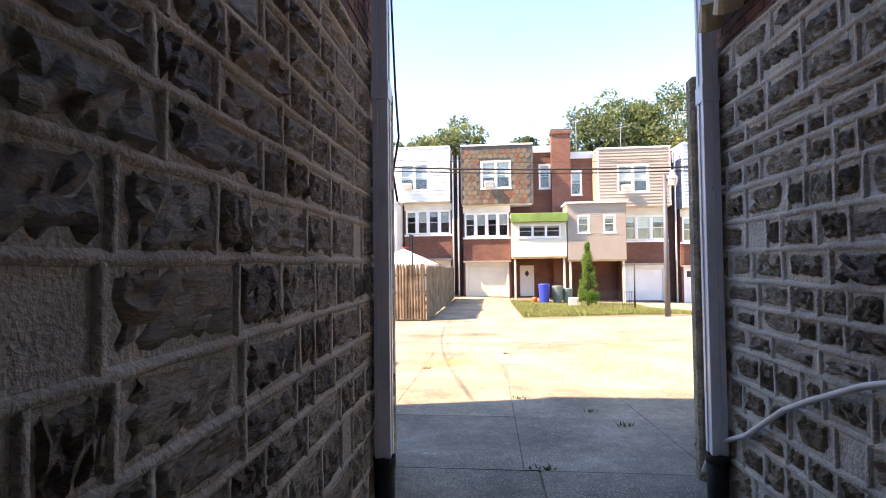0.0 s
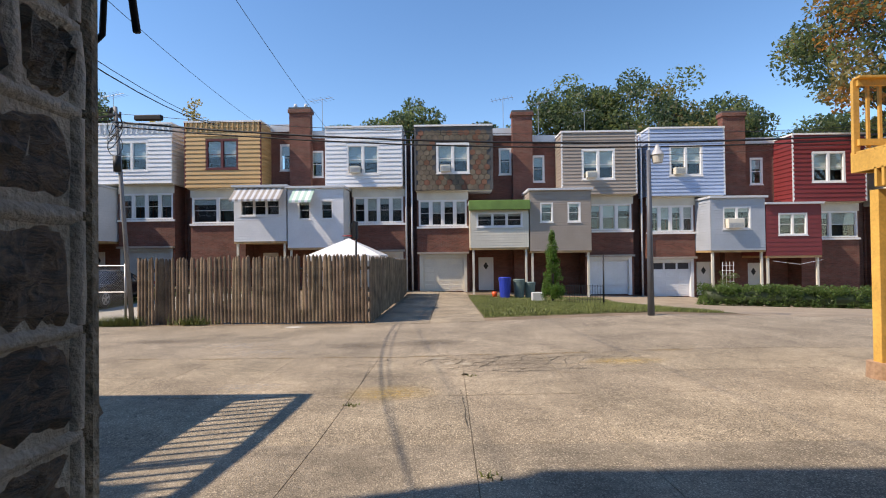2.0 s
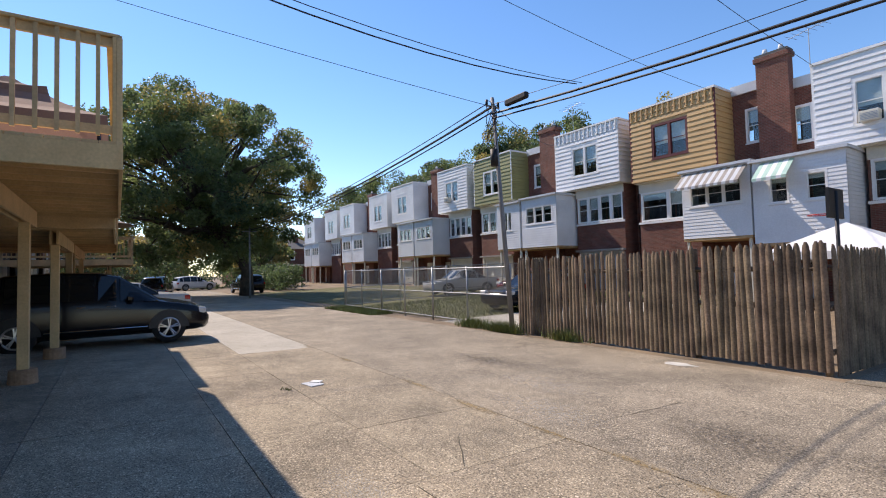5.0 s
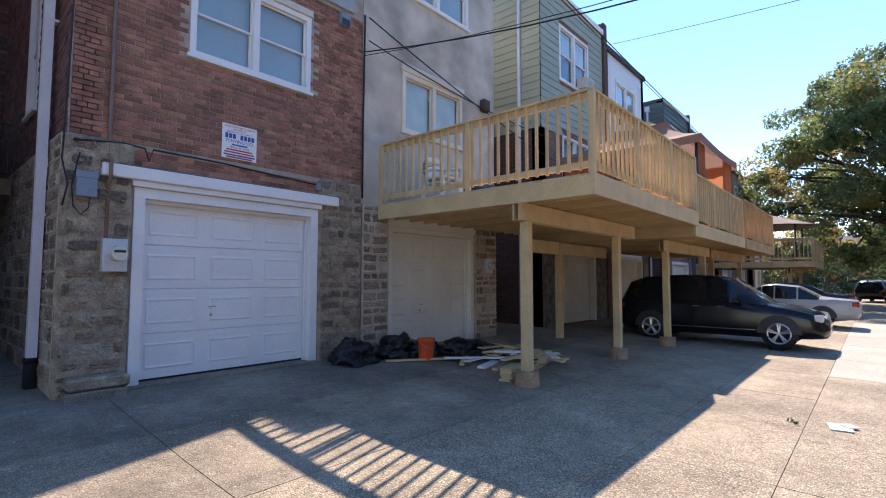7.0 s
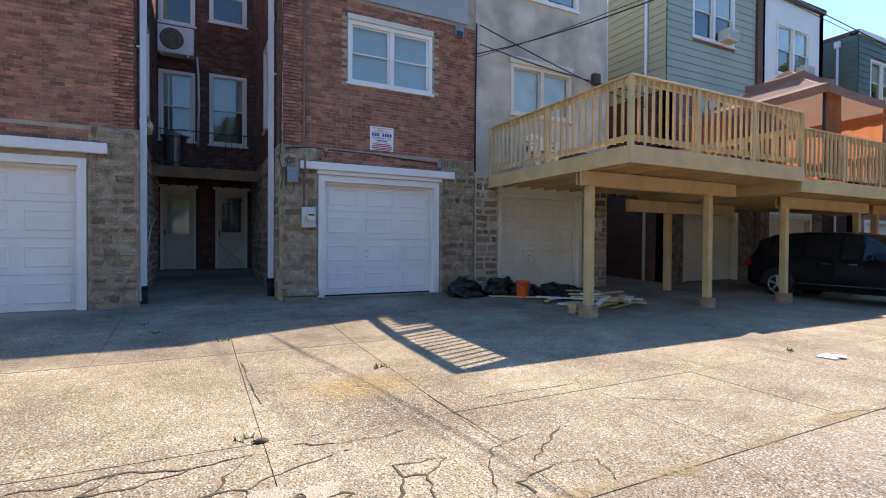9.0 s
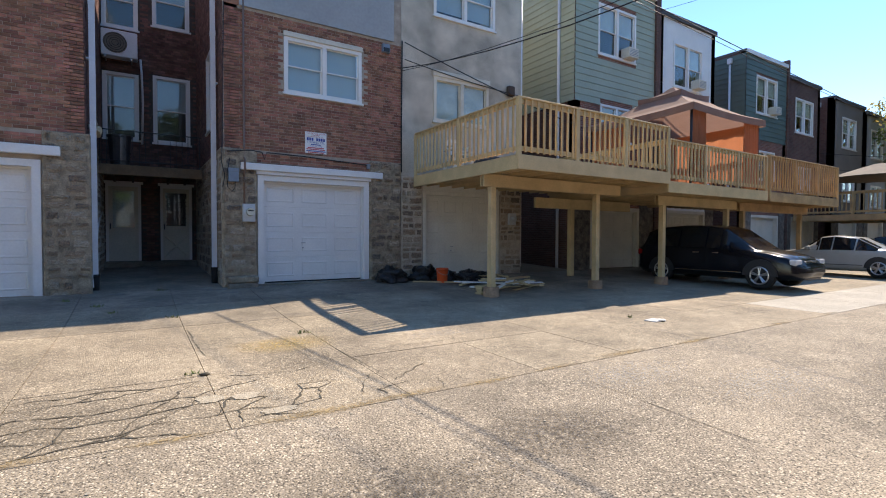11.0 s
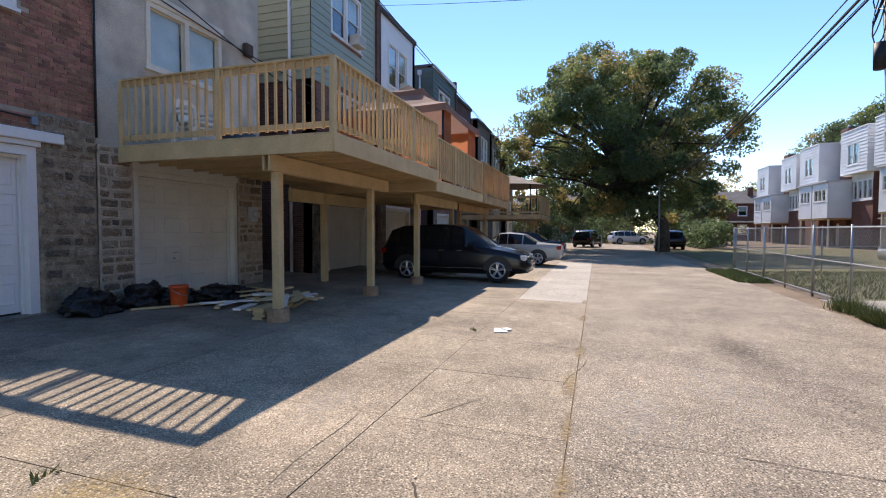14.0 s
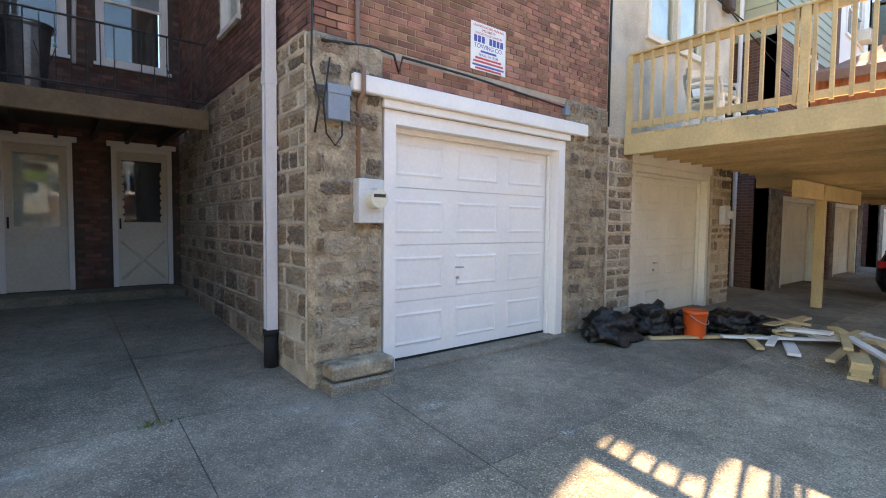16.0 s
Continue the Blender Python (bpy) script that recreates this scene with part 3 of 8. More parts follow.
for a, b in zip(xl, xl[1:]):
    for c, d in zip(yl, yl[1:]):
        g = 0.0035
        # slab colour darkens in steps towards the houses, painting in their shade
        mt = PALE_CONCRETE if (-22 < (a + b) / 2 < -9 and c > 9) else SHADE_CONCRETE if c < 4.9 else HALF_SHADE_CONCRETE if c < 6.7 else CONCRETE
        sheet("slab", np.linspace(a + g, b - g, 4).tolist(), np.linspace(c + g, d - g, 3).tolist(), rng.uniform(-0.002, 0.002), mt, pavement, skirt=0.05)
for a, b in ((0.08, 1.24), (1.26, 2.52)):
    for c, d in ((-2.28, -0.4), (-0.38, 1.55), (1.57, 3.26)):
        # passage slabs carry the painted shade tone too
        sheet("slab", np.linspace(a, b, 4).tolist(), np.linspace(c, d, 3).tolist(), rng.uniform(-0.004, 0.004), SHADE_CONCRETE, pavement, skirt=0.05)


# ---- near row ----
FRONT = Face("y", 3.2, 1)
STONE_TOP = 2.84

# the brick house beside the passage
house_a = thing("row_house", (-2.1, 3.2, -0.25), "red brick row house with rubble stone base and white garage door", "house")
win_a = (-3.2, -1.26, 4.26, 5.56)
gar_a = (-3.27, -0.78, -0.25, 2.18)
third_a = [(-3.4, -2.5, 7.4, 8.9), (-1.6, -0.7, 7.4, 8.9)]
wa = wall("wall", FRONT, -4.33, 0.04, -0.4, 9.3, 0.3, [win_a, gar_a, *third_a], MORTAR, house_a)
bricks(FRONT, -4.33, 0.04, STONE_TOP, 6.02, [(win_a[0], win_a[1], win_a[2] - 0.02, win_a[3])], wa, near=(-2.6, 0.1, STONE_TOP, 4.2), mats=(BRICK, BRICK_REST))
bricks(FRONT, -3.4, -0.64, STONE_TOP - 5 * 0.0677, STONE_TOP, [], wa, mats=(BRICK, BRICK_REST))
FRONT.box_part("upper_cladding", (-4.1, -0.28, 6.02, 9.2, 0.0, 0.05), GREY_PANEL, house_a, "flat grey painted cladding")
FRONT.box_part("corner_strip", (-0.28, 0.04, 6.02, 9.2, 0.0, 0.012), BRICK_REST, house_a)
box_part("roof", (-4.33, 0.06, -7, 3.26, 9.3, 9.42), ROOFING, house_a)
SIDE_A = Face("x", 0.06, 1)
sa = wall("side_wall", SIDE_A, -2.3, 3.2, -0.4, 9.3, 0.3, [(0.4, 1.2, 3.6, 5.6)], MORTAR, house_a)
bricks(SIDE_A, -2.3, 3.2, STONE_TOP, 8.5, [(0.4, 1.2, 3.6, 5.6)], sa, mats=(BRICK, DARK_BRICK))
window(SIDE_A, 0.4, 1.2, 3.6, 5.6, house_a, behind=CURTAIN)
stone_a = SIDE_A.box_part("stone_side", (-2.3, 3.16, -0.4, STONE_TOP, -0.05, 0.03), STONE_MORTAR, house_a)
rubble(Face("x", 0.09, 1), -2.3, 3.16, -0.12, STONE_TOP, [], stone_a, STONE_MORTAR, seed=11, size=1.15, fill=(0.9, 1.06))
STONE_FRONT = Face("y", 3.26, 1)
for n_, (a, b) in enumerate(((-0.64, 0.1), (-4.33, -3.4))):
    bm = bmesh.new()
    FRONT.box(bm, a, b, -0.4, STONE_TOP, -0.05, 0.06)
    pier = part("stone_pier", bm, PIER_MORTAR, house_a, bevel=0.045)
    rubble(STONE_FRONT, a + 0.02, b - 0.02, -0.25, STONE_TOP, [], pier, PIER_MORTAR, seed=21 + n_, fill=(0.72, 1.0), ribs=False)
garage_door(FRONT, -3.27, -0.78, -0.23, 2.16, house_a)
lint = thing("lintel", (-2.0, 3.3, 2.36), "thick white painted lintel over the garage door", "lintel")
FRONT.box_part("beam", (-3.75, -0.28, 2.37, 2.53, 0.03, 0.13), WHITE, lint, bevel=0.012)
FRONT.box_part("moulding", (-3.44, -0.62, 2.29, 2.37, 0.03, 0.08), WHITE, lint, bevel=0.008)
window(FRONT, *win_a, house_a, cols=2, behind=BLIND, blind=1.0, trim=0.085)
FRONT.box_part("window_head", (win_a[0] - 0.02, win_a[1] + 0.02, win_a[3], win_a[3] + 0.12, 0.0, 0.06), OFFWHITE, house_a, bevel=0.01)
for h in third_a:
    window(FRONT, *h, house_a, behind=CURTAIN)
sill_a = sole(FRONT.box_part("threshold", (-3.45, -0.6, -0.4, -0.225, -0.2, 0.14), SHADE_CONCRETE, bevel=0.01), "low worn concrete threshold of the garage", "threshold", kind="structure")

# the house on the other side of the passage
house_b = thing("row_house", (5, 3.2, -0.25), "red brick row house with stone base and white garage door", "house")
win_b = (4.5, 6.4, 4.36, 5.66)
gar_b = (3.33, 5.82, -0.3, 2.18)
wb = wall("wall", FRONT, 2.53, 11.1, -0.6, 9.3, 0.3, [win_b, gar_b, (7.6, 10, -0.4, 2.1)], MORTAR, house_b)
bricks(FRONT, 2.53, 6.8, STONE_TOP, 7.2, [(win_b[0], win_b[1], win_b[2] - 0.02, win_b[3])], wb, near=(2.53, 4.4, STONE_TOP, 5.3), mats=(BRICK, BRICK_REST))
bricks(FRONT, 3.18, 5.98, STONE_TOP - 5 * 0.0677, STONE_TOP, [], wb, mats=(BRICK, BRICK_REST))
box_part("roof", (2.53, 11.1, -7, 3.26, 9.3, 9.42), ROOFING, house_b)
SIDE_B = Face("x", 2.53, -1)
sb = wall("side_wall", SIDE_B, -2.3, 3.2, -0.4, 9.3, 0.3, [(0.4, 1.2, 3.6, 5.6)], MORTAR, house_b)
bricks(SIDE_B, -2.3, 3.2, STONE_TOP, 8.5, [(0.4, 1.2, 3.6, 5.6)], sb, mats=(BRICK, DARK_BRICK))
window(SIDE_B, 0.4, 1.2, 3.6, 5.6, house_b, behind=CURTAIN)
stone_b = SIDE_B.box_part("stone_side", (-2.3, 3.16, -0.4, STONE_TOP, -0.05, 0.03), GREY_MORTAR, house_b)
rubble(Face("x", 2.50, -1), -2.3, 3.16, -0.12, STONE_TOP, [], stone_b, GREY_MORTAR, seed=12, size=0.95, fill=(0.72, 0.98))
for n_, (a, b) in enumerate(((2.44, 3.18), (5.98, 6.9))):
    bm = bmesh.new()
    FRONT.box(bm, a, b, -0.5, STONE_TOP, -0.05, 0.06)
    pier = part("stone_pier", bm, PIER_MORTAR, house_b, bevel=0.02)
    rubble(STONE_FRONT, a + 0.02, b - 0.02, -0.3, STONE_TOP, [], pier, PIER_MORTAR, seed=31 + n_, fill=(0.72, 1.0), ribs=False)
garage_door(FRONT, 3.33, 5.82, -0.3, 2.16, house_b)
FRONT.box_part("garage_lintel", (2.9, 6.25, 2.37, 2.55, 0.03, 0.13), WHITE, house_b, "white painted lintel", bevel=0.012)
window(FRONT, *win_b, house_b, cols=2, behind=BLIND, blind=1.0, trim=0.085)
garage_door(FRONT, 7.6, 10, -0.4, 2.1, house_b, material=OFFWHITE)

# back of the passage: two doors under a balcony, windows above
house_c = thing("passage_back", (1.3, -2.3, 0), "dark brick rear wall at the end of the passage", "house")
BACK = Face("y", -2.3, 1)
bw = [(1.6, 2.5, 3.72, 5.65), (0.24, 1.24, 3.7, 5.72), (1.6, 2.5, 6.95, 8.6), (0.24, 1.24, 7.2, 8.8)]
bd = [(1.58, 2.46, 0.12, 2.4), (0.22, 1.08, 0.12, 2.4)]
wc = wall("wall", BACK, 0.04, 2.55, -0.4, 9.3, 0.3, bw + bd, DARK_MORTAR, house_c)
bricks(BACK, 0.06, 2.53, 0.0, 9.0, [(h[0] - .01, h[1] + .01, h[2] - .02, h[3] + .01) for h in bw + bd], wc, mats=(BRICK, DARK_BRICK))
for h in bw:
    window(BACK, *h, house_c, behind=BLIND, blind=0.5, trim=0.09)
box_part("roof", (0.04, 2.55, -7, -2.25, 9.3, 9.42), ROOFING, house_c)
for k, (a, b, z0, z1) in enumerate(bd):
    bm = bmesh.new()
    BACK.box(bm, a, a + 0.07, z0, z1, -0.12, 0.03); BACK.box(bm, b - 0.07, b, z0, z1, -0.12, 0.03)
    BACK.box(bm, a + 0.07, b - 0.07, z1 - 0.07, z1, -0.12, 0.03); BACK.box(bm, a - 0.06, b + 0.06, z1, z1 + 0.08, 0.0, 0.07)
    d = thing("storm_door", ((a + b) / 2, -2.3, z0), "white storm door with scalloped dark glass opening" if k else "white storm door with a large upper pane", "door", kind="structure")
    part("door_frame", bm, WHITE, d)
    bm = bmesh.new()
    lo = z0 + (1.06 if k else 0.98)
    top_ = 0.2
    m0, m1 = (a + 0.14, b - 0.14) if k else (a + 0.17, b - 0.17)
    for dims in ((a + 0.07, m0, z0, z1 - 0.07), (m1, b - 0.07, z0, z1 - 0.07), (m0, m1, z0, lo), (m0, m1, z1 - top_, z1 - 0.07)):
        BACK.box(bm, *dims, -0.09, -0.05)
    leaf = part("leaf", bm, OFFWHITE, d)
    bm = bmesh.new(); BACK.box(bm, m0, m1, lo, z1 - top_, -0.078, -0.072)
    part("pane", bm, GLASS, d).visible_shadow = False
    # sheet behind the pane: painted room darkness at one door, curtain at the other
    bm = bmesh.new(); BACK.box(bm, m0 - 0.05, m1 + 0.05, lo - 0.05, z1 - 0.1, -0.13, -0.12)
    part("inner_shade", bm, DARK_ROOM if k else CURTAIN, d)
    if k:
        for side, (u, wd) in {"l": (m0, 1), "r": (m1, -1)}.items():
            for i in range(7):
                bm = bmesh.new()
                zc = lo + 0.06 + i * 0.125
                ring = [BACK.p(u + wd * 0.035 * math.cos(t_ * math.pi / 6 - math.pi / 2), zc + 0.06 * math.sin(t_ * math.pi / 6 - math.pi / 2), -0.045) for t_ in range(7)]
                bm.faces.new([bm.verts.new(p) for p in ring])
                part("scallop", bm, OFFWHITE, leaf)
        for p, q in (((a + 0.12, z0 + 0.12), (b - 0.12, z0 + 0.75)), ((a + 0.12, z0 + 0.75), (b - 0.12, z0 + 0.12))):
            bm = bmesh.new()
            tube(bm, [BACK.p(*p, -0.045), BACK.p(*q, -0.045)], 0.03, 4)
            part("cross_brace", bm, OFFWHITE, leaf)
    else:
        BACK.box_part("kick_panel", (a + 0.16, b - 0.16, z0 + 0.15, z0 + 0.85, -0.05, -0.042), OFFWHITE, leaf)
    hx = b - 0.11
    tube_part("handle", [BACK.p(hx, z0 + 0.95, -0.02), BACK.p(hx, z0 + 1.12, -0.02)], 0.014, BLACK_METAL, d, "black pull handle")
step_c = sole(box_part("step", (0.13, 2.52, -2.28, -1.75, -0.3, 0.11), SHADE_CONCRETE, bevel=0.015), "low grey concrete step below the two doors", "step", kind="structure")

# balcony over the passage
BROWN_BEAM = surf("brown_stained_beam", (0.2, 0.125, 0.065), 0.7, 0.3, 3, 35, 0.2, 0.003)
balcony = thing("balcony", (1.3, -1.0, 2.45), "dark timber balcony with a thin black iron railing", "balcony")
box_part("balcony_floor", (0.16, 2.5, -2.28, 0.06, 2.62, 2.68), STAINED, balcony)
box_part("front_beam", (0.16, 2.5, 0.0, 0.1, 2.42, 2.68), BROWN_BEAM, balcony, "stained brown front beam", bevel=0.01)
for i in range(5):
    box_part("joist", (0.4 + i * 0.45, 0.45 + i * 0.45, -2.2, 0.0, 2.44, 2.62), STAINED, balcony)
for z in (2.78, 3.55):
    tube_part("rail", [(0.18, 0.05, z), (2.48, 0.05, z)], 0.014, BLACK_METAL, balcony, sides=6)
for i in range(17):
    x = 0.22 + i * 0.14
    if 0.95 < x < 1.15:
        continue
    tube_part("baluster", [(x, 0.05, 2.68), (x, 0.05, 3.55)], 0.007, BLACK_METAL, balcony, sides=5)
for x in (0.55, 1.85):
    for s in (-1, 1):
        pts = [(x + s * (0.07 - 0.05 * math.cos(a / 5)) , 0.05, 2.95 + 0.02 * a - 0.05 * math.sin(a / 3)) for a in range(12)]
        tube_part("scroll", pts, 0.006, BLACK_METAL, balcony, sides=5)
bin_ = thing("trash_can", (2.05, -0.35, 2.68), "ribbed grey metal trash can standing on the balcony", "trash can")
BIN = surf("dulled_galvanised_steel", (0.2, 0.22, 0.24), 0.35, 0.25, 4, 30, 0.05, metal=0.8)
bm = bmesh.new()
ring0 = None
for z, r in ((0, 0.2), (0.25, 0.23), (0.5, 0.25), (0.72, 0.27), (0.75, 0.29), (0.78, 0.29)):
    ring = [bm.verts.new((2.05 + r * math.cos(k * math.tau / 20) * (1 if k % 2 else 0.97), -0.35 + r * math.sin(k * math.tau / 20) * (1 if k % 2 else 0.97), 2.68 + z)) for k in range(20)]
    if ring0:
        for k in range(20):
            bm.faces.new((ring0[k], ring0[(k + 1) % 20], ring[(k + 1) % 20], ring[k]))
    else:
        bm.faces.new(ring)
    ring0 = ring
part("bin_body", bm, BIN, bin_)
tube_part("rim", [(2.05 + 0.29 * math.cos(k * math.tau / 16), -0.35 + 0.29 * math.sin(k * math.tau / 16), 3.46) for k in range(17)], 0.012, BIN, bin_)

# outdoor unit of an air conditioner on the rear wall
ac = thing("air_conditioner", (2.1, -2.0, 6.0), "beige outdoor air conditioning unit on wall brackets", "air conditioner")
box_part("casing", (1.62, 2.5, -2.2, -1.85, 5.98, 6.72), WHITE_METAL, ac, bevel=0.02)
bm = bmesh.new()
for r in (0.08, 0.14, 0.2, 0.26):
    tube(bm, [(2.16 + r * math.cos(k * math.tau / 24), -1.84, 6.36 + r * math.sin(k * math.tau / 24)) for k in range(25)], 0.008, 4)
part("fan_grille", bm, BLACK_METAL, ac, "round wire fan grille")
# flush disc on the casing, coloured darker as the shade of a fan opening
bm = bmesh.new(); bmesh.ops.create_cone(bm, cap_ends=True, segments=28, radius1=0.29, radius2=0.29, depth=0.012, matrix=Matrix.Translation((2.16, -1.848, 6.36)) @ Matrix.Rotation(radians(90), 4, "X"))
part("fan_recess", bm, surf("fan_shade", (0.2, 0.175, 0.14), 0.7, 0.2, 6, 30, 0), ac)
for x in (1.75, 2.38):
    box_part("bracket", (x, x + 0.04, -2.3, -1.85, 5.92, 5.98), GALV, ac)
tube_part("refrigerant_line", [(1.55, -2.2, 6.1), (1.52, -2.22, 5.6), (1.5, -2.22, 4.8), (1.53, -2.22, 3.6)], 0.03, WHITE_METAL, ac)

# rain pipes in the passage
def rain_pipe(x, y, z0, top, wall_x, label):
    p = thing("downspout", (x, y, z0 - 0.4), label, "downspout")
    bm = bmesh.new()
    w = 0.052
    prof = [(-w, -w), (-w * .35, -w), (-w * .35, -w * .8), (w * .35, -w * .8), (w * .35, -w), (w, -w), (w, -w * .4), (w * .85, -w * .4), (w * .85, w * .4), (w, w * .4), (w, w), (-w, w), (-w, w * .4), (-w * .85, w * .4), (-w * .85, -w * .4), (-w, -w * .4)]
    rings = [[bm.verts.new((x + a, y + b, z)) for a, b in prof] for z in (z0, top)]
    for k in range(len(prof)):
        bm.faces.new((rings[0][k], rings[0][(k + 1) % len(prof)], rings[1][(k + 1) % len(prof)], rings[1][k]))
    part("pipe", bm, WHITE_METAL, p)
    for z in (2.62, 5.6):
        box_part("joint_sleeve", (x - w - .006, x + w + .006, y - w - .006, y + w + .006, z - 0.1, z + 0.02), WHITE_METAL, p)
    tube_part("drain_boot", [(x, y, z0 - 0.42), (x, y, z0 + 0.03)], 0.068, RUBBER, p, "black cast drain boot", sides=14)
    tube_part("boot_rim", [(x, y, z0 - 0.03), (x, y, z0 + 0.03)], 0.075, RUBBER, p, sides=14)
    for z in (1.9, 4.4):
        box_part("strap", (min(x, wall_x), max(x, wall_x), y - w - .008, y + w + .008, z, z + 0.03), WHITE_METAL, p)


rain_pipe(0.17, 2.47, 0.12, 9.2, 0.07, "white metal downspout with a black boot at the house corner")
rain_pipe(2.42, 2.82, 0.06, 9.2, 2.52, "white metal downspout with a black boot beside the stone wall")
hose = sole(tube_part("hose", [(2.44, 3.1, -0.15), (2.46, 3.0, 0.05), (2.46, 2.85, 0.16), (2.45, 2.5, 0.32), (2.46, 2.1, 0.6), (2.44, 1.85, 0.72), (2.45, 1.5, 0.88), (2.46, 1.0, 1.05), (2.46, 0.3, 1.3), (2.46, -0.8, 1.5)], 0.016, WHITE_METAL), "white plastic conduit sagging along the stone wall", "conduit")
lamp_f = thing("flood_lamp", (2.4, 2.55, 3.05), "old beige twin floodlight on the wall above the passage", "wall lamp")
for dy in (-0.12, 0.12):
    bm = bmesh.new()
    bmesh.ops.create_cone(bm, cap_ends=True, segments=14, radius1=0.085, radius2=0.045, depth=0.17, matrix=Matrix.Translation((2.36, 2.5 + dy, 3.05)) @ Euler((radians(35), radians(-25), 0)).to_matrix().to_4x4())
    part("lamp_head", bm, surf("beige_enamel", (0.6, 0.48, 0.3), 0.5, 0.25, 8, 40, 0.1), lamp_f, smooth=False)
tube_part("mount", [(2.52, 2.5, 3.12), (2.4, 2.5, 3.12)], 0.06, OFFWHITE, lamp_f, sides=12)

# meter, boxes, conduits and sign on the brick house
meter = thing("electric_meter", (-0.45, 3.32, 1.27), "grey electric meter box with a round glass meter", "electric meter")
FRONT.box_part("box", (-0.57, -0.31, 1.2, 1.6, 0.05, 0.17), METER, meter, bevel=0.008)
bm = bmesh.new(); bmesh.ops.create_cone(bm, cap_ends=True, segments=20, radius1=0.095, radius2=0.085, depth=0.11, matrix=Matrix.Translation((-0.46, 3.42, 1.42)) @ Matrix.Rotation(radians(-90), 4, "X"))
part("meter_glass", bm, surf("meter_face", (0.66, 0.64, 0.52), 0.15, 0.1, 8, 40, 0), meter, "round cream meter under glass")
FRONT.box_part("meter_dial", (-0.52, -0.40, 1.43, 1.46, 0.275, 0.279), BLACK_METAL, meter)
tube_part("conduit", [(-0.36, 3.26, 1.6), (-0.36, 3.26, 2.3), (-0.36, 3.36, 2.36), (-0.36, 3.36, 2.58), (-0.36, 3.24, 2.66), (-0.36, 3.24, 6.4)], 0.022, surf("painted_conduit", (0.25, 0.15, 0.11), 0.7, 0.2, 4, 40, 0.1), meter, "painted conduit running up the wall")
jb = thing("junction_box", (-0.12, 3.32, 2.1), "small blue-grey metal junction box on stone", "junction box")
FRONT.box_part("box", (-0.23, -0.02, 2.08, 2.37, 0.05, 0.16), GREY_BOX, jb, bevel=0.008)
FRONT.box_part("lid", (-0.235, -0.015, 2.3, 2.38, 0.05, 0.168), GREY_BOX, jb, bevel=0.004)
tube_part("loose_wire", [(-0.05, 3.33, 2.6), (0.02, 3.36, 2.2), (0.0, 3.37, 1.95), (-0.08, 3.37, 1.86), (-0.15, 3.36, 1.95), (-0.16, 3.34, 2.08)], 0.008, CABLE, jb)
wire_a = sole(tube_part("wall_cable", [(0.0, 3.28, 2.75), (-0.5, 3.24, 2.82), (-0.75, 3.24, 2.8), (-0.8, 3.25, 2.64), (-0.85, 3.24, 2.8), (-1.7, 3.24, 2.79), (-2.5, 3.24, 2.75), (-3.6, 3.24, 2.7), (-4.3, 3.25, 2.8)], 0.013, CABLE), "black cable stapled along the brickwork", "cable")
drops = sole(tube_part("hanging_cable", [(0.05, 3.3, 6.0), (0.08, 3.28, 3.6), (0.1, 3.31, 2.9), (0.12, 3.34, 2.5), (0.06, 3.37, 2.2), (0.1, 3.36, 1.95)], 0.01, CABLE), "black cables hanging down the house corner", "cable")
sb_ = sole(FRONT.box_part("wall_socket_box", (-3.42, -3.33, 2.62, 2.74, 0.0, 0.07), GREY_BOX, bevel=0.006), "small grey outlet box on brick", "outlet box")
vent = thing("wall_vent", (-3.85, 3.25, 5.8), "dark square dryer vent hood on brick", "vent")
FRONT.box_part("hood", (-3.97, -3.76, 5.68, 5.9, 0.0, 0.1), GREY_BOX, vent, bevel=0.01)
FRONT.box_part("flap", (-3.95, -3.78, 5.69, 5.8, 0.1, 0.106), BLACK_METAL, vent)
kerb = thing("stone_block", (-0.3, 3.45, -0.3), "rough stone block lying at the foot of the corner", "stone")
FRONT.box_part("upper_block", (-0.62, 0.0, -0.16, -0.02, 0.06, 0.3), PIER_MORTAR, kerb, bevel=0.025)
FRONT.box_part("lower_block", (-0.6, 0.02, -0.34, -0.17, 0.06, 0.32), SHADE_CONCRETE, kerb, bevel=0.02)


def letters(text, face, u, w, size, material, parent, d=0.0, name="lettering", align="CENTER"):
    c = bpy.data.curves.new(name, "FONT")
    c.body, c.size, c.align_x, c.align_y, c.extrude = text, size, align, "CENTER", 0.0006
    ob = new("tmp", c)
    dg = bpy.context.evaluated_depsgraph_get()
    me = bpy.data.meshes.new_from_object(ob.evaluated_get(dg))
    bpy.data.objects.remove(ob)
    m = Matrix(((-1, 0, 0, u), (0, 0, 1, 0), (0, 1, 0, w), (0, 0, 0, 1)))
    m[1][3] = face.at + d
    me.transform(m)
    me.materials.clear()
    return finish(name, me, material, parent)


SIGN_RED = surf("sign_red", (0.55, 0.03, 0.03), 0.5, 0.08, 8, 40, 0)
SIGN_BLUE = surf("sign_blue", (0.03, 0.06, 0.3), 0.5, 0.08, 8, 40, 0)
sign = thing("towing_sign", (-2.01, 3.22, 2.89), "white towing sign with blue and red lettering on brick", "sign")
FRONT.box_part("plate", (-2.275, -1.745, 2.89, 3.4, 0.012, 0.018), WHITE, sign)
SGN = Face("y", 3.2, 1)
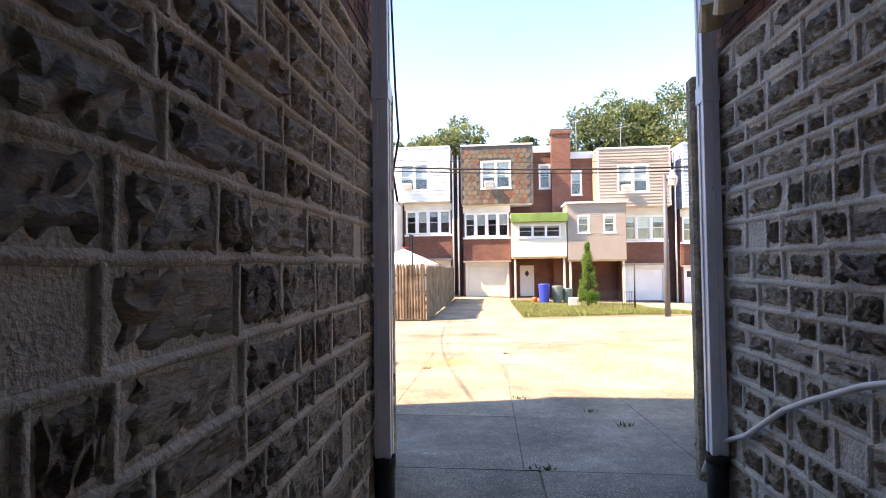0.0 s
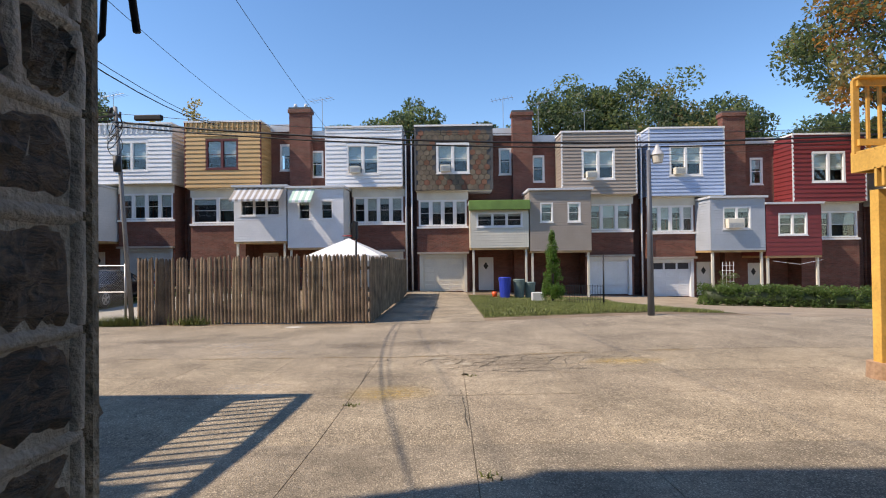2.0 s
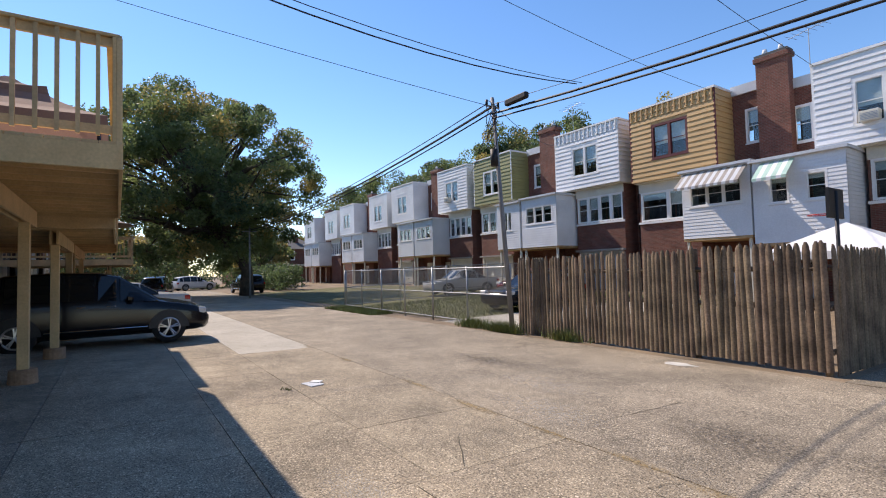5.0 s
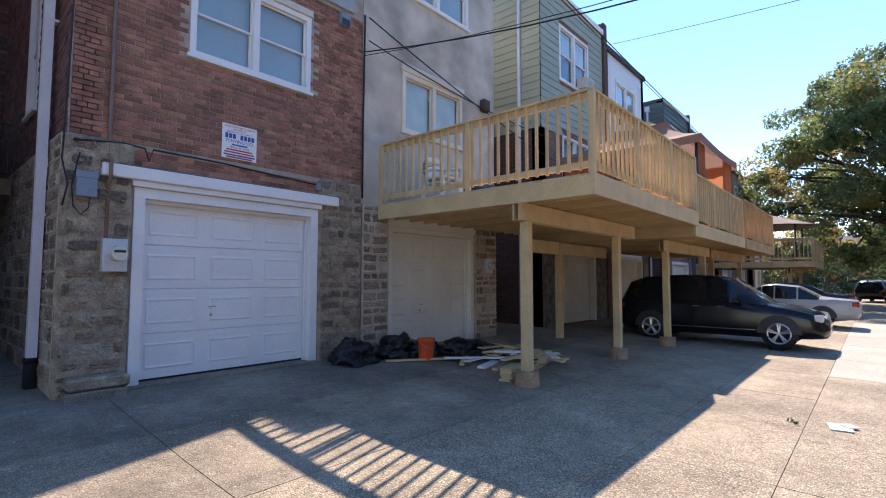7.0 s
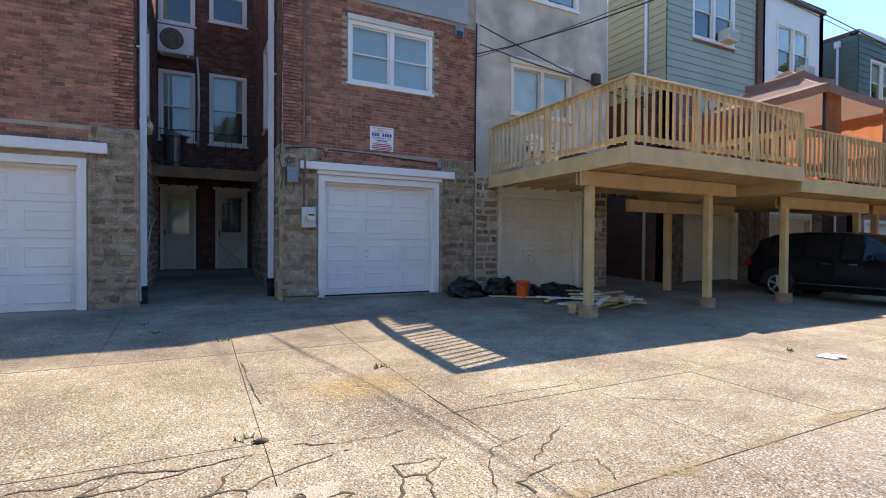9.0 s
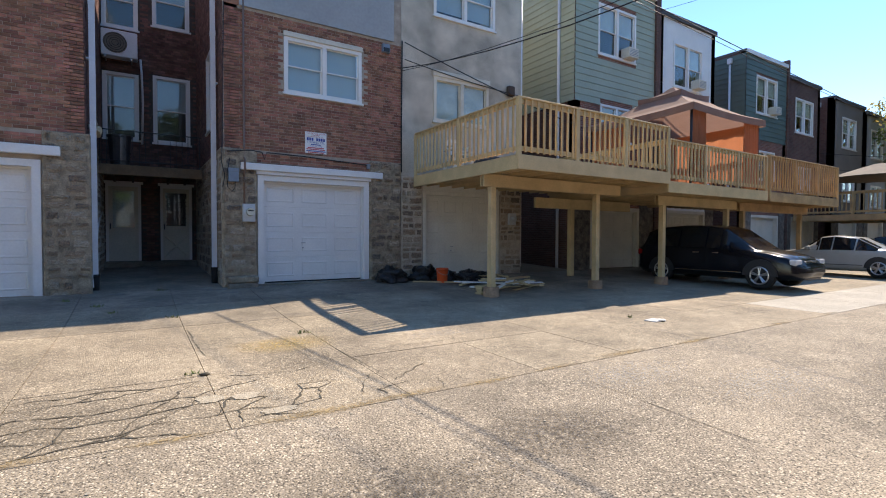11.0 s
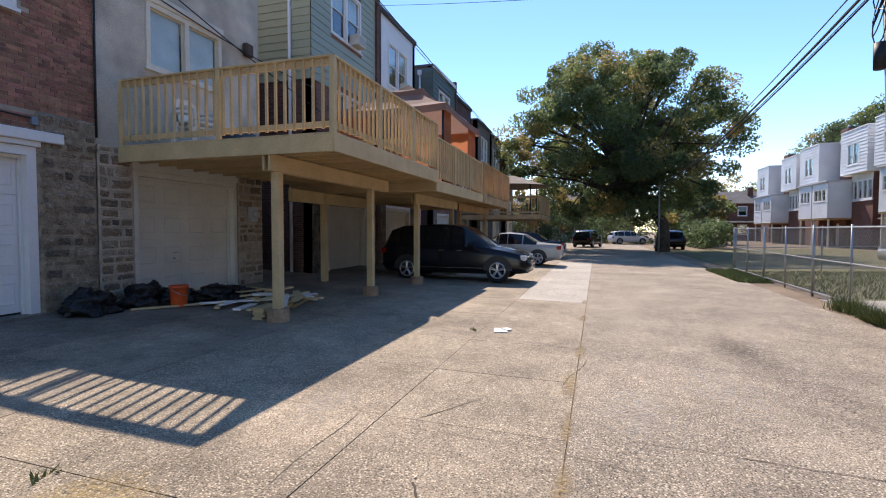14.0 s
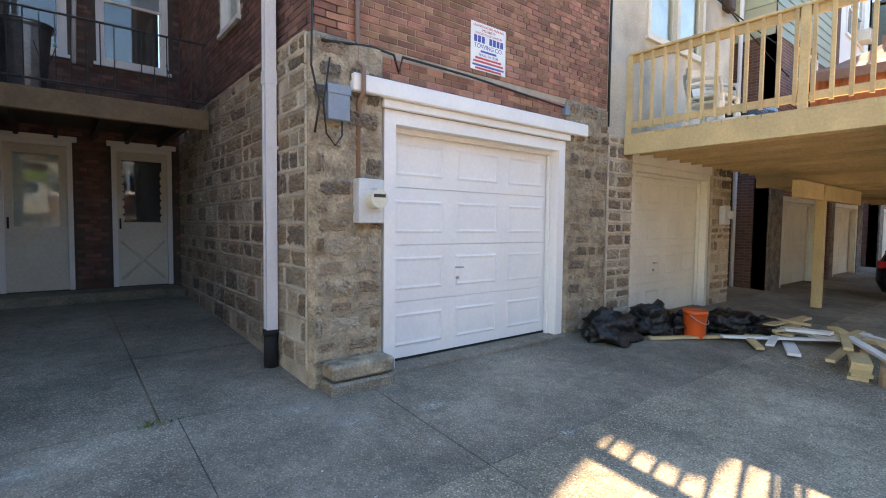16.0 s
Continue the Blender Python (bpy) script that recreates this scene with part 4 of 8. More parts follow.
for t_, z_, s_, m_ in (("UNAUTHORIZED PARKING", 3.365, 0.038, SIGN_RED), ("PROHIBITED", 3.325, 0.036, SIGN_RED), ("VEHICLES WILL BE TOWED BY", 3.287, 0.03, SIGN_RED),
                       ("TOWING CO.", 3.15, 0.07, SIGN_BLUE), ("PHILA., PA 19104", 3.06, 0.04, SIGN_BLUE)):
    letters(t_, SGN, -2.01, z_, s_, m_, sign, 0.019)
for k in (0, 1, 2, 4, 5, 6, 7):
    FRONT.box_part("logo_block", (-1.79 - k * 0.057 - 0.045, -1.79 - k * 0.057, 3.19, 3.262, 0.018, 0.0186), SIGN_BLUE, sign)
for z_, hw, m_ in ((3.1, 0.12, SIGN_BLUE), (3.022, 0.2, SIGN_RED), (2.985, 0.23, SIGN_RED), (2.945, 0.24, SIGN_BLUE), (2.912, 0.2, SIGN_RED)):
    FRONT.box_part("text_bar", (-2.01 - hw, -2.01 + hw, z_ - 0.011, z_ + 0.011, 0.018, 0.0186), m_, sign)


# ---- houses further along the near row ----
SIDING_G = surf("sage_siding", (0.35, 0.4, 0.31), 0.6, 0.12, 1, 20, 0.05)
SIDING_DG = surf("dark_green_siding", (0.1, 0.15, 0.13), 0.6, 0.15, 1, 20, 0.05)
BROWN_PAINT = surf("brown_stucco", (0.23, 0.19, 0.16), 0.8, 0.15, 1, 20, 0.1)
GREY_PAINT = surf("grey_stucco_paint", (0.4, 0.41, 0.42), 0.8, 0.15, 1, 20, 0.1)
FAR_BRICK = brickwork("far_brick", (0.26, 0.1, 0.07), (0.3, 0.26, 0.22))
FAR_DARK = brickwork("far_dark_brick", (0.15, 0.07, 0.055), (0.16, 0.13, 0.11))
FAR_STONE = surf("far_rubble", (0.2, 0.17, 0.14), 0.9, 0.6, 5, 18, 0.8, 0.03)


def lap_siding(face, u0, u1, w0, w1, material, parent, pitch=0.2, holes=(), proud=0.027, name="siding"):
    """Overlapping boards as one folded skin, left open where the windows are."""
    verts, faces = [], []
    n = max(1, round((w1 - w0) / pitch))
    h = (w1 - w0) / n
    for i in range(n):
        a, b = w0 + i * h, w0 + (i + 1) * h
        spans = [(u0, u1)]
        for x0, x1, z0, z1 in holes:
            if z0 < b - 0.02 and a + 0.02 < z1:
                spans = [s for p, q in spans for s in ((p, min(q, x0)), (max(p, x1), q)) if s[1] - s[0] > 0.01]
        for p, q in spans:
            k = len(verts)
            verts += [face.p(p, a, proud), face.p(q, a, proud), face.p(q, b, 0.006), face.p(p, b, 0.006), face.p(p, a, 0.0), face.p(q, a, 0.0)]
            faces += [(k, k + 1, k + 2, k + 3), (k + 4, k + 5, k + 1, k)]
    return from_lists(name, verts, faces, material, parent)


def window_ac(face, u, w, parent, width=0.55, high=0.36):
    a = thing("window_air_conditioner", face.p(u, w, 0.1), "white window air conditioner with a louvred face", "air conditioner", "window air conditioners")
    bm = bmesh.new(); face.box(bm, u - width / 2, u + width / 2, w, w + high, -0.05, 0.32)
    part("casing", bm, OFFWHITE, a, bevel=0.012)
    for i in range(5):
        face.box_part("louvre", (u - width / 2 + 0.04, u + width / 2 - 0.04, w + 0.06 + i * 0.055, w + 0.075 + i * 0.055, 0.32, 0.328), GREY_BOX, a)
    return a


# stucco house that carries the first deck
CREAM_DOOR = surf("cream_door_paint", (0.74, 0.71, 0.62), 0.55, 0.12, 1.2, 20, 0.06, 0.003)
house_s = thing("row_house", (-6.4, 3.2, -0.3), "grey stucco row house with a cream garage door", "house")
sw = (-7.27, -5.35, 4.12, 5.36)
gs = (-7.58, -5.1, -0.36, 2.05)
uw = [(-7.5, -5.35, 7.05, 8.5)]
wall("wall", FRONT, -8.55, -4.34, -0.5, 10.7, 0.3, [sw, gs, *uw], STUCCO, house_s)
box_part("roof", (-8.55, -4.33, -7, 3.26, 10.7, 10.82), ROOFING, house_s)
box_part("side_wall", (-8.55, -8.25, -5.5, 2.9, -0.5, 10.7), STUCCO, house_s)
garage_door(FRONT, *gs, house_s, cols=4, rows=4, material=CREAM_DOOR, trim=0.1)
FRONT.box_part("door_header", (-7.7, -4.98, 2.15, 2.5, 0.0, 0.05), CREAM_DOOR, house_s)
window(FRONT, *sw, house_s, cols=2, sash=False, behind=CURTAIN, blind=1.0, trim=0.09, frame=OFFWHITE)
FRONT.box_part("window_head", (sw[0] - 0.04, sw[1] + 0.04, sw[3], sw[3] + 0.17, 0.0, 0.06), OFFWHITE, house_s, bevel=0.01)
window(FRONT, *uw[0], house_s, cols=2, behind=BLIND, blind=0.9, trim=0.08)
for n_, (a, b) in enumerate(((-4.98, -4.34), (-8.55, -7.72))):
    pier = FRONT.box_part("stone_pier", (a, b, -0.5, 2.5, 0.0, 0.05), STONE_MORTAR, house_s)
    rubble(Face("y", 3.25, 1), a, b, -0.4, 2.48, [], pier, STONE_MORTAR, joined=True, seed=41 + n_)
wl = thing("wall_lamp", (-8.06, 3.25, 5.3), "brown metal wall lamp on stucco", "wall lamp")
FRONT.box_part("housing", (-8.2, -7.95, 5.2, 5.5, 0.0, 0.16), STAINED, wl, bevel=0.03)
mb = thing("electric_meter", (-8.1, 3.3, 1.3), "grey electric meter on a stone pier", "electric meter")
FRONT.box_part("box", (-8.25, -7.98, 1.25, 1.6, 0.08, 0.18), METER, mb, bevel=0.01)
tube_part("meter_glass", [FRONT.p(-8.12, 1.43, 0.18), FRONT.p(-8.12, 1.43, 0.27)], 0.08, METER, mb, sides=14)
sc = sole(tube_part("stucco_seam_cable", [(-4.33, 3.24, 2.6), (-4.33, 3.24, 4.0), (-4.35, 3.24, 6.1)], 0.018, CABLE), "dark cable down the seam between brick and stucco", "cable")

# following houses in pairs with a narrow court between them
def further_house(x1, x0, top, material, label, siding=None, step=0.0, door=None, brick_to=5.6):
    """A house of the near row seen slantwise: stone and brick below, another skin above."""
    h = thing("row_house", ((x0 + x1) / 2, 3.1, ground_z((x0 + x1) / 2, 3)), label, "house")
    f = Face("y", 3.1, 1)
    gz = -0.5
    m = (x0 + x1) / 2
    wins = [(m - 1.05, m + 1.05, top - 2.75, top - 0.95), (m - 0.9, m + 0.9, top - 5.9, top - 4.5)]
    gd = (m - 1.25, m + 1.25, gz + 0.1, gz + 2.35)
    wall("wall", f, x0, x1, gz - 0.4, top, 0.3, [*wins, gd], FAR_BRICK if siding or material is FAR_BRICK else material, h)
    if siding:
        lap_siding(f, x0, x1, brick_to, top - 0.1, material, h, 0.24, wins)
    box_part("cornice", (x0, x1, 3.1, 3.2, top - 0.12, top + 0.06), WHITE if siding else ROOFING, h)
    box_part("roof", (x0, x1, -7, 3.12, top, top + 0.1), ROOFING, h)
    for s, x in ((1, x1), (-1, x0)):
        fs = Face("x", x, s)
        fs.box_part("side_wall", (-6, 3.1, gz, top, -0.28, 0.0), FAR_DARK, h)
        if siding:
            lap_siding(fs, -6, 3.1, brick_to, top - 0.1, material, h, 0.24)
    window(f, *wins[0], h, cols=2, behind=CURTAIN, blind=0.5, trim=0.09)
    window(f, *wins[1], h, cols=2, behind=BLIND, blind=0.7, trim=0.08)
    garage_door(f, *gd, h, material=OFFWHITE, handle=False, cols=4)
    f.box_part("stone_base", (x0, m - 1.4, gz - 0.3, 2.4, 0.0, 0.05), FAR_STONE, h)
    f.box_part("stone_base", (m + 1.4, x1, gz - 0.3, 2.4, 0.0, 0.05), FAR_STONE, h)
    return h, f, wins


SPECS = [(-11.06, -15.45, 10.15, SIDING_G, "sage green sided row house above brick", True, True),
         (-15.75, -19.75, 9.75, WHITE, "white painted row house", None, True),
         (-22.4, -26.4, 9.6, SIDING_DG, "dark green sided row house", True, True),
         (-26.6, -30.4, 9.15, FAR_DARK, "dark brick row house", None, False),
         (-32.2, -36.8, 8.95, BROWN_PAINT, "brown stuccoed row house", None, False),
         (-37.0, -41.0, 8.75, GREY_PAINT, "grey stuccoed row house", None, False),
         (-43.6, -47.8, 8.4, FAR_BRICK, "red brick row house at the end of the row", None, False)]
for x1, x0, top, mt, lb, sd, acs in SPECS:
    hs_, f_, wn_ = further_house(x1, x0, top, mt, lb, sd)
    if acs:
        window_ac(f_, wn_[0][0] + 0.5, wn_[0][2] + 0.06, hs_)
    ds_ = thing("downspout", (x1 + 0.06, 2.4, -0.5), "white downspout on the side of a row house", "downspout", "downspouts of the far houses")
    tube_part("pipe", [(x1 + 0.06, 2.4, -0.5), (x1 + 0.06, 2.4, top - 0.3)], 0.05, WHITE_METAL, ds_)
    box_part("leader_head", (x1, x1 + 0.14, 2.3, 2.5, top - 0.45, top - 0.2), WHITE_METAL, ds_)
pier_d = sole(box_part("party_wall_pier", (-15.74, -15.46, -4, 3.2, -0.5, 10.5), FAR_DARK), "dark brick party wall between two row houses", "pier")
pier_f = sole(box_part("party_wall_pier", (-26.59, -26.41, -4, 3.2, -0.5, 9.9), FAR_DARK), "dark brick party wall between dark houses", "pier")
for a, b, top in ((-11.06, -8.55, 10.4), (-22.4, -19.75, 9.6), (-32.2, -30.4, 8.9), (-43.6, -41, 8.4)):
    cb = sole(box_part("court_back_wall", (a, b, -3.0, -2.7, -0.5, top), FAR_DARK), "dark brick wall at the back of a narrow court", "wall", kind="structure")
    cr = sole(box_part("court_back_roof", (a, b, -7, -2.7, top, top + .1), ROOFING), "flat felt roof behind a narrow court", "roof", kind="structure")
pipe2 = thing("downspout", (-8.75, 3.1, -0.4), "white downspout in the dark court under the deck", "downspout")
tube_part("pipe", [(-8.8, 2.9, -0.1), (-8.8, 2.9, 10.2)], 0.055, WHITE_METAL, pipe2)
tube_part("drain_boot", [(-8.8, 2.9, -0.42), (-8.8, 2.9, -0.08)], 0.07, RUBBER, pipe2)


# ---- timber decks ----
def deck(x1, x0, y0, y1, floor, rail, wood, label, beam_y, posts, spacing=0.165, open_side=True, rail_posts=3, footing=True):
    """A raised deck: joists on a doubled beam, posts on footings, fascia, boards and railings."""
    d = thing("deck", ((x0 + x1) / 2, (y0 + y1) / 2, ground_z((x0 + x1) / 2, y0)), label, "deck")
    lo = floor - 0.29
    n = int((x1 - x0) / 0.142)
    w = (x1 - x0) / n
    depth = y1 - y0
    for i in range(int(depth / 0.145)):
        y = y0 + 0.02 + i * 0.145
        box_part("deck_board", (x0, x1, y, y + 0.138, floor - 0.03, floor), wood, d)
    box_part("rim_front", (x0, x1, y1 - 0.04, y1, lo, floor - 0.0), wood, d, bevel=0.004)
    for x in (x0, x1 - 0.04):
        box_part("rim_side", (x, x + 0.04, y0, y1 - 0.04, lo, floor - 0.03), wood, d, bevel=0.004)
    k = int((x1 - x0) / 0.41)
    for i in range(1, k):
        x = x0 + (x1 - x0) * i / k
        box_part("joist", (x - 0.02, x + 0.02, y0 + 0.02, y1 - 0.04, lo + 0.03, floor - 0.03), wood, d)
    bx = (min(p[0] for p in posts) - 0.9, max(p[0] for p in posts) + 0.28)
    for o in (-0.075, 0.035):
        box_part("beam", (max(bx[0], x0), bx[1], beam_y + o, beam_y + o + 0.04, lo - 0.24, lo + 0.03), wood, d, bevel=0.005)
    for px, py in posts:
        g = ground_z(px, py)
        box_part("post", (px - 0.07, px + 0.07, py - 0.07, py + 0.07, g + 0.2, lo - 0.24), wood, d, bevel=0.006)
        bm = bmesh.new()
        bmesh.ops.create_cone(bm, cap_ends=True, segments=16, radius1=0.19, radius2=0.175, depth=0.34, matrix=Matrix.Translation((px, py, g + 0.05)))
        part("footing", bm, FOOTING, d, "round concrete footing in a paper form")
    # railings: posts, rails and balusters
    def run(a, b, along, at, inner):
        count = rail_posts if along == "x" else 2
        fc = Face("y", at, 1) if along == "x" else Face("x", at, 1)
        for z0, z1 in ((floor + 0.09, floor + 0.18), (rail - 0.13, rail - 0.035)):
            fc.box_part("rail", (a, b, z0, z1, inner[0], inner[1]), wood, d)
        fc.box_part("cap_rail", (a - 0.02, b + 0.02, rail - 0.035, rail, inner[0] - 0.05, inner[1] + 0.05), wood, d, bevel=0.005)
        for i in range(count + 1):
            u = a + (b - a) * i / count
            fc.box_part("rail_post", (u - 0.045, u + 0.045, floor - 0.1, rail - 0.036, inner[0] + 0.04, inner[1] + 0.05), wood, d, bevel=0.004)
        m = int((b - a) / spacing)
        ms = None
        for i in range(1, m):
            u = a + (b - a) * i / m
            if ms is None:
                bm = bmesh.new()
                f0 = Face(fc.axis, 0, 1)
                f0.box(bm, -0.019, 0.019, floor + 0.06, rail - 0.036, inner[1] - 0.0, inner[1] + 0.036)
                bmesh.ops.recalc_face_normals(bm, faces=bm.faces[:])
                ms = bpy.data.meshes.new("baluster"); bm.to_mesh(ms); bm.free(); ms.materials.append(wood)
            ob = new("baluster", ms)
            ob.parent, ob.matrix_parent_inverse = d, world_of(d).inverted()
            ob.matrix_basis = Matrix.Translation((u, at, 0) if along == "x" else (at, u, 0))
    run(x0 + 0.05, x1 - 0.05, "x", y1, (-0.1, -0.06))
    if open_side:
        run(y0 + 0.05, y1 - 0.05, "y", x1, (-0.1, -0.06))
    return d


FOOTING = surf("stained_concrete_footing", (0.42, 0.27, 0.17), 0.9, 0.35, 4, 25, 0.3)
deck1 = deck(-4.68, -9.7, 3.28, 7.57, 2.52, 3.67, PINE, "new pressure-treated timber deck on posts over the garage", 6.32, [(-5.0, 6.32), (-8.4, 6.34)], rail_posts=3)
deck2 = deck(-9.74, -14.9, 3.28, 7.5, 2.32, 3.4, PINE, "pressure-treated timber deck on posts above the dark car", 6.5, [(-11.0, 6.5), (-14.4, 6.5)], rail_posts=3)
deck3 = deck(-14.94, -20.1, 3.28, 7.55, 2.3, 3.45, PINE_DIM, "older brownish timber deck on posts", 6.5, [(-15.4, 6.5), (-19.6, 6.5)], rail_posts=3)
deck4 = deck(-27, -33, 3.28, 8.2, 2.0, 3.1, PINE_DIM, "dark weathered deck further along the row", 7.2, [(-27.6, 7.2), (-32, 7.2)], rail_posts=3)
deck5 = deck(12.0, 6.65, 3.28, 9.05, 2.72, 3.78, YELLOW_PINE, "fresh yellow pine deck on tall posts", 8.6, [(6.95, 8.95), (11.2, 8.95)], rail_posts=3)
inner_post = sole(box_part("timber_post", (-9.55, -9.4, 4.4, 4.55, -0.3, 2.0), PINE, bevel=0.006), "inner timber post under the decks", "post")
inner_beam = sole(box_part("timber_beam", (-12.2, -8.0, 4.42, 4.53, 1.72, 2.02), PINE, bevel=0.006), "inner timber beam under the decks", "beam")


# ---- opposite row ----
def siding_paint(name, col):
    return surf(name, col, 0.55, 0.1, 0.9, 15, 0.04)


S_WHITE, S_ORANGE, S_BEIGE = siding_paint("white_siding", (0.74, 0.75, 0.76)), siding_paint("tan_orange_siding", (0.55, 0.34, 0.14)), siding_paint("beige_siding", (0.34, 0.285, 0.235))
S_BLUE, S_RED, S_GREEN = siding_paint("light_blue_siding", (0.36, 0.45, 0.62)), siding_paint("red_siding", (0.19, 0.026, 0.028)), siding_paint("olive_siding", (0.25, 0.245, 0.1))
S_GREYBLUE = siding_paint("grey_blue_siding", (0.38, 0.42, 0.47))
S_CREAM, S_LTGREY = siding_paint("cream_siding", (0.66, 0.62, 0.52)), siding_paint("pale_grey_siding", (0.56, 0.58, 0.6))
SHINGLE = surf("hexagon_shingle", (0.17, 0.135, 0.095), 0.9, 0.3, 4, 40, 0.3, 0.006, rnd=0.2)
SHINGLE_RED = surf("red_hexagon_shingle", (0.2, 0.095, 0.06), 0.9, 0.3, 4, 40, 0.3, 0.006, rnd=0.2)
GREEN_TIN = surf("green_tin", (0.16, 0.27, 0.06), 0.5, 0.25, 2, 20, 0.1)
PALE_GREEN = surf("pale_green_tin", (0.42, 0.6, 0.5), 0.5, 0.12, 2, 20, 0.05)
GREY_TIN = surf("brown_grey_tin", (0.33, 0.29, 0.25), 0.5, 0.2, 2, 20, 0.05)
# red brick darkened in colour to put in the shadow under the porches
RED_BRICK2 = brickwork("shade_darkened_brick", (0.2, 0.068, 0.047), (0.17, 0.13, 0.105))
MAROON = surf("maroon_paint", (0.12, 0.02, 0.02), 0.6, 0.15, 3, 30, 0)


def shingles(face, u0, u1, w0, w1, holes, parent):
    """Hexagonal shingles laid in a honeycomb, in two colours."""
    r = 0.2
    dx, dz = r * 1.732, r * 1.5
    me = []
    for mt in (SHINGLE, SHINGLE_RED):
        bm = bmesh.new()
        f0 = Face(face.axis, 0, face.out)
        lo = [bm.verts.new(f0.p(r * 0.97 * math.sin(k * math.tau / 6), r * 0.97 * math.cos(k * math.tau / 6), 0.0)) for k in range(6)]
        hi = [bm.verts.new(f0.p(r * 0.93 * math.sin(k * math.tau / 6), r * 0.93 * math.cos(k * math.tau / 6), 0.022)) for k in range(6)]
        bm.faces.new(hi)
        for k in range(6):
            bm.faces.new((lo[k], lo[(k + 1) % 6], hi[(k + 1) % 6], hi[k]))
        bmesh.ops.recalc_face_normals(bm, faces=bm.faces[:])
        m = bpy.data.meshes.new("shingle"); bm.to_mesh(m); bm.free(); m.materials.append(mt)
        me.append(m)
    rg = random.Random(5)
    j = 0
    w = w0 + r * 0.8
    while w < w1 - r * 0.6:
        u = u0 + r * 0.85 + (dx / 2 if j % 2 else 0)
        while u < u1 - r * 0.7:
            if not any(x0 - 0.12 < u < x1 + 0.12 and z0 - 0.12 < w < z1 + 0.12 for x0, x1, z0, z1 in holes):
                ob = new("shingle", me[1 if (rg.random() < 0.3) else 0])
                ob.parent, ob.matrix_parent_inverse = parent, world_of(parent).inverted()
                ob.matrix_basis = Matrix.Translation(face.p(u, w, 0.003)) @ Matrix.Rotation(rg.gauss(0, 0.03), 4, "X")
            u += dx
        w += dz
        j += 1


def awning(face, u0, u1, z, reach, drop, mats, parent):
    """A tin awning of alternating ribs."""
    n = int((u1 - u0) / 0.16)
    for i in range(n):
        a, b = u0 + (u1 - u0) * i / n, u0 + (u1 - u0) * (i + 1) / n
        bm = bmesh.new()
        v = [face.p(a, z, 0.0), face.p(b, z, 0.0), face.p(b, z - drop, reach), face.p(a, z - drop, reach)]
        top = [bm.verts.new(p) for p in v]
        off = 0.02 if i % 2 else 0.0
        low = [bm.verts.new((p[0], p[1], p[2] - 0.03 - off)) for p in v]
        tip = [bm.verts.new((p[0], p[1], p[2] - 0.12)) for p in (v[2], v[3])]
        bm.faces.new(top); bm.faces.new(low)
        for k in range(4):
            bm.faces.new((top[k], top[(k + 1) % 4], low[(k + 1) % 4], low[k]))
        bm.faces.new((low[2], low[3], tip[1], tip[0]))
        part("awning_rib", bm, mats[i % len(mats)], parent)


OPP = -1
YB, YM, YP, YR = 31.4, 31.9, 30.2, 33.1


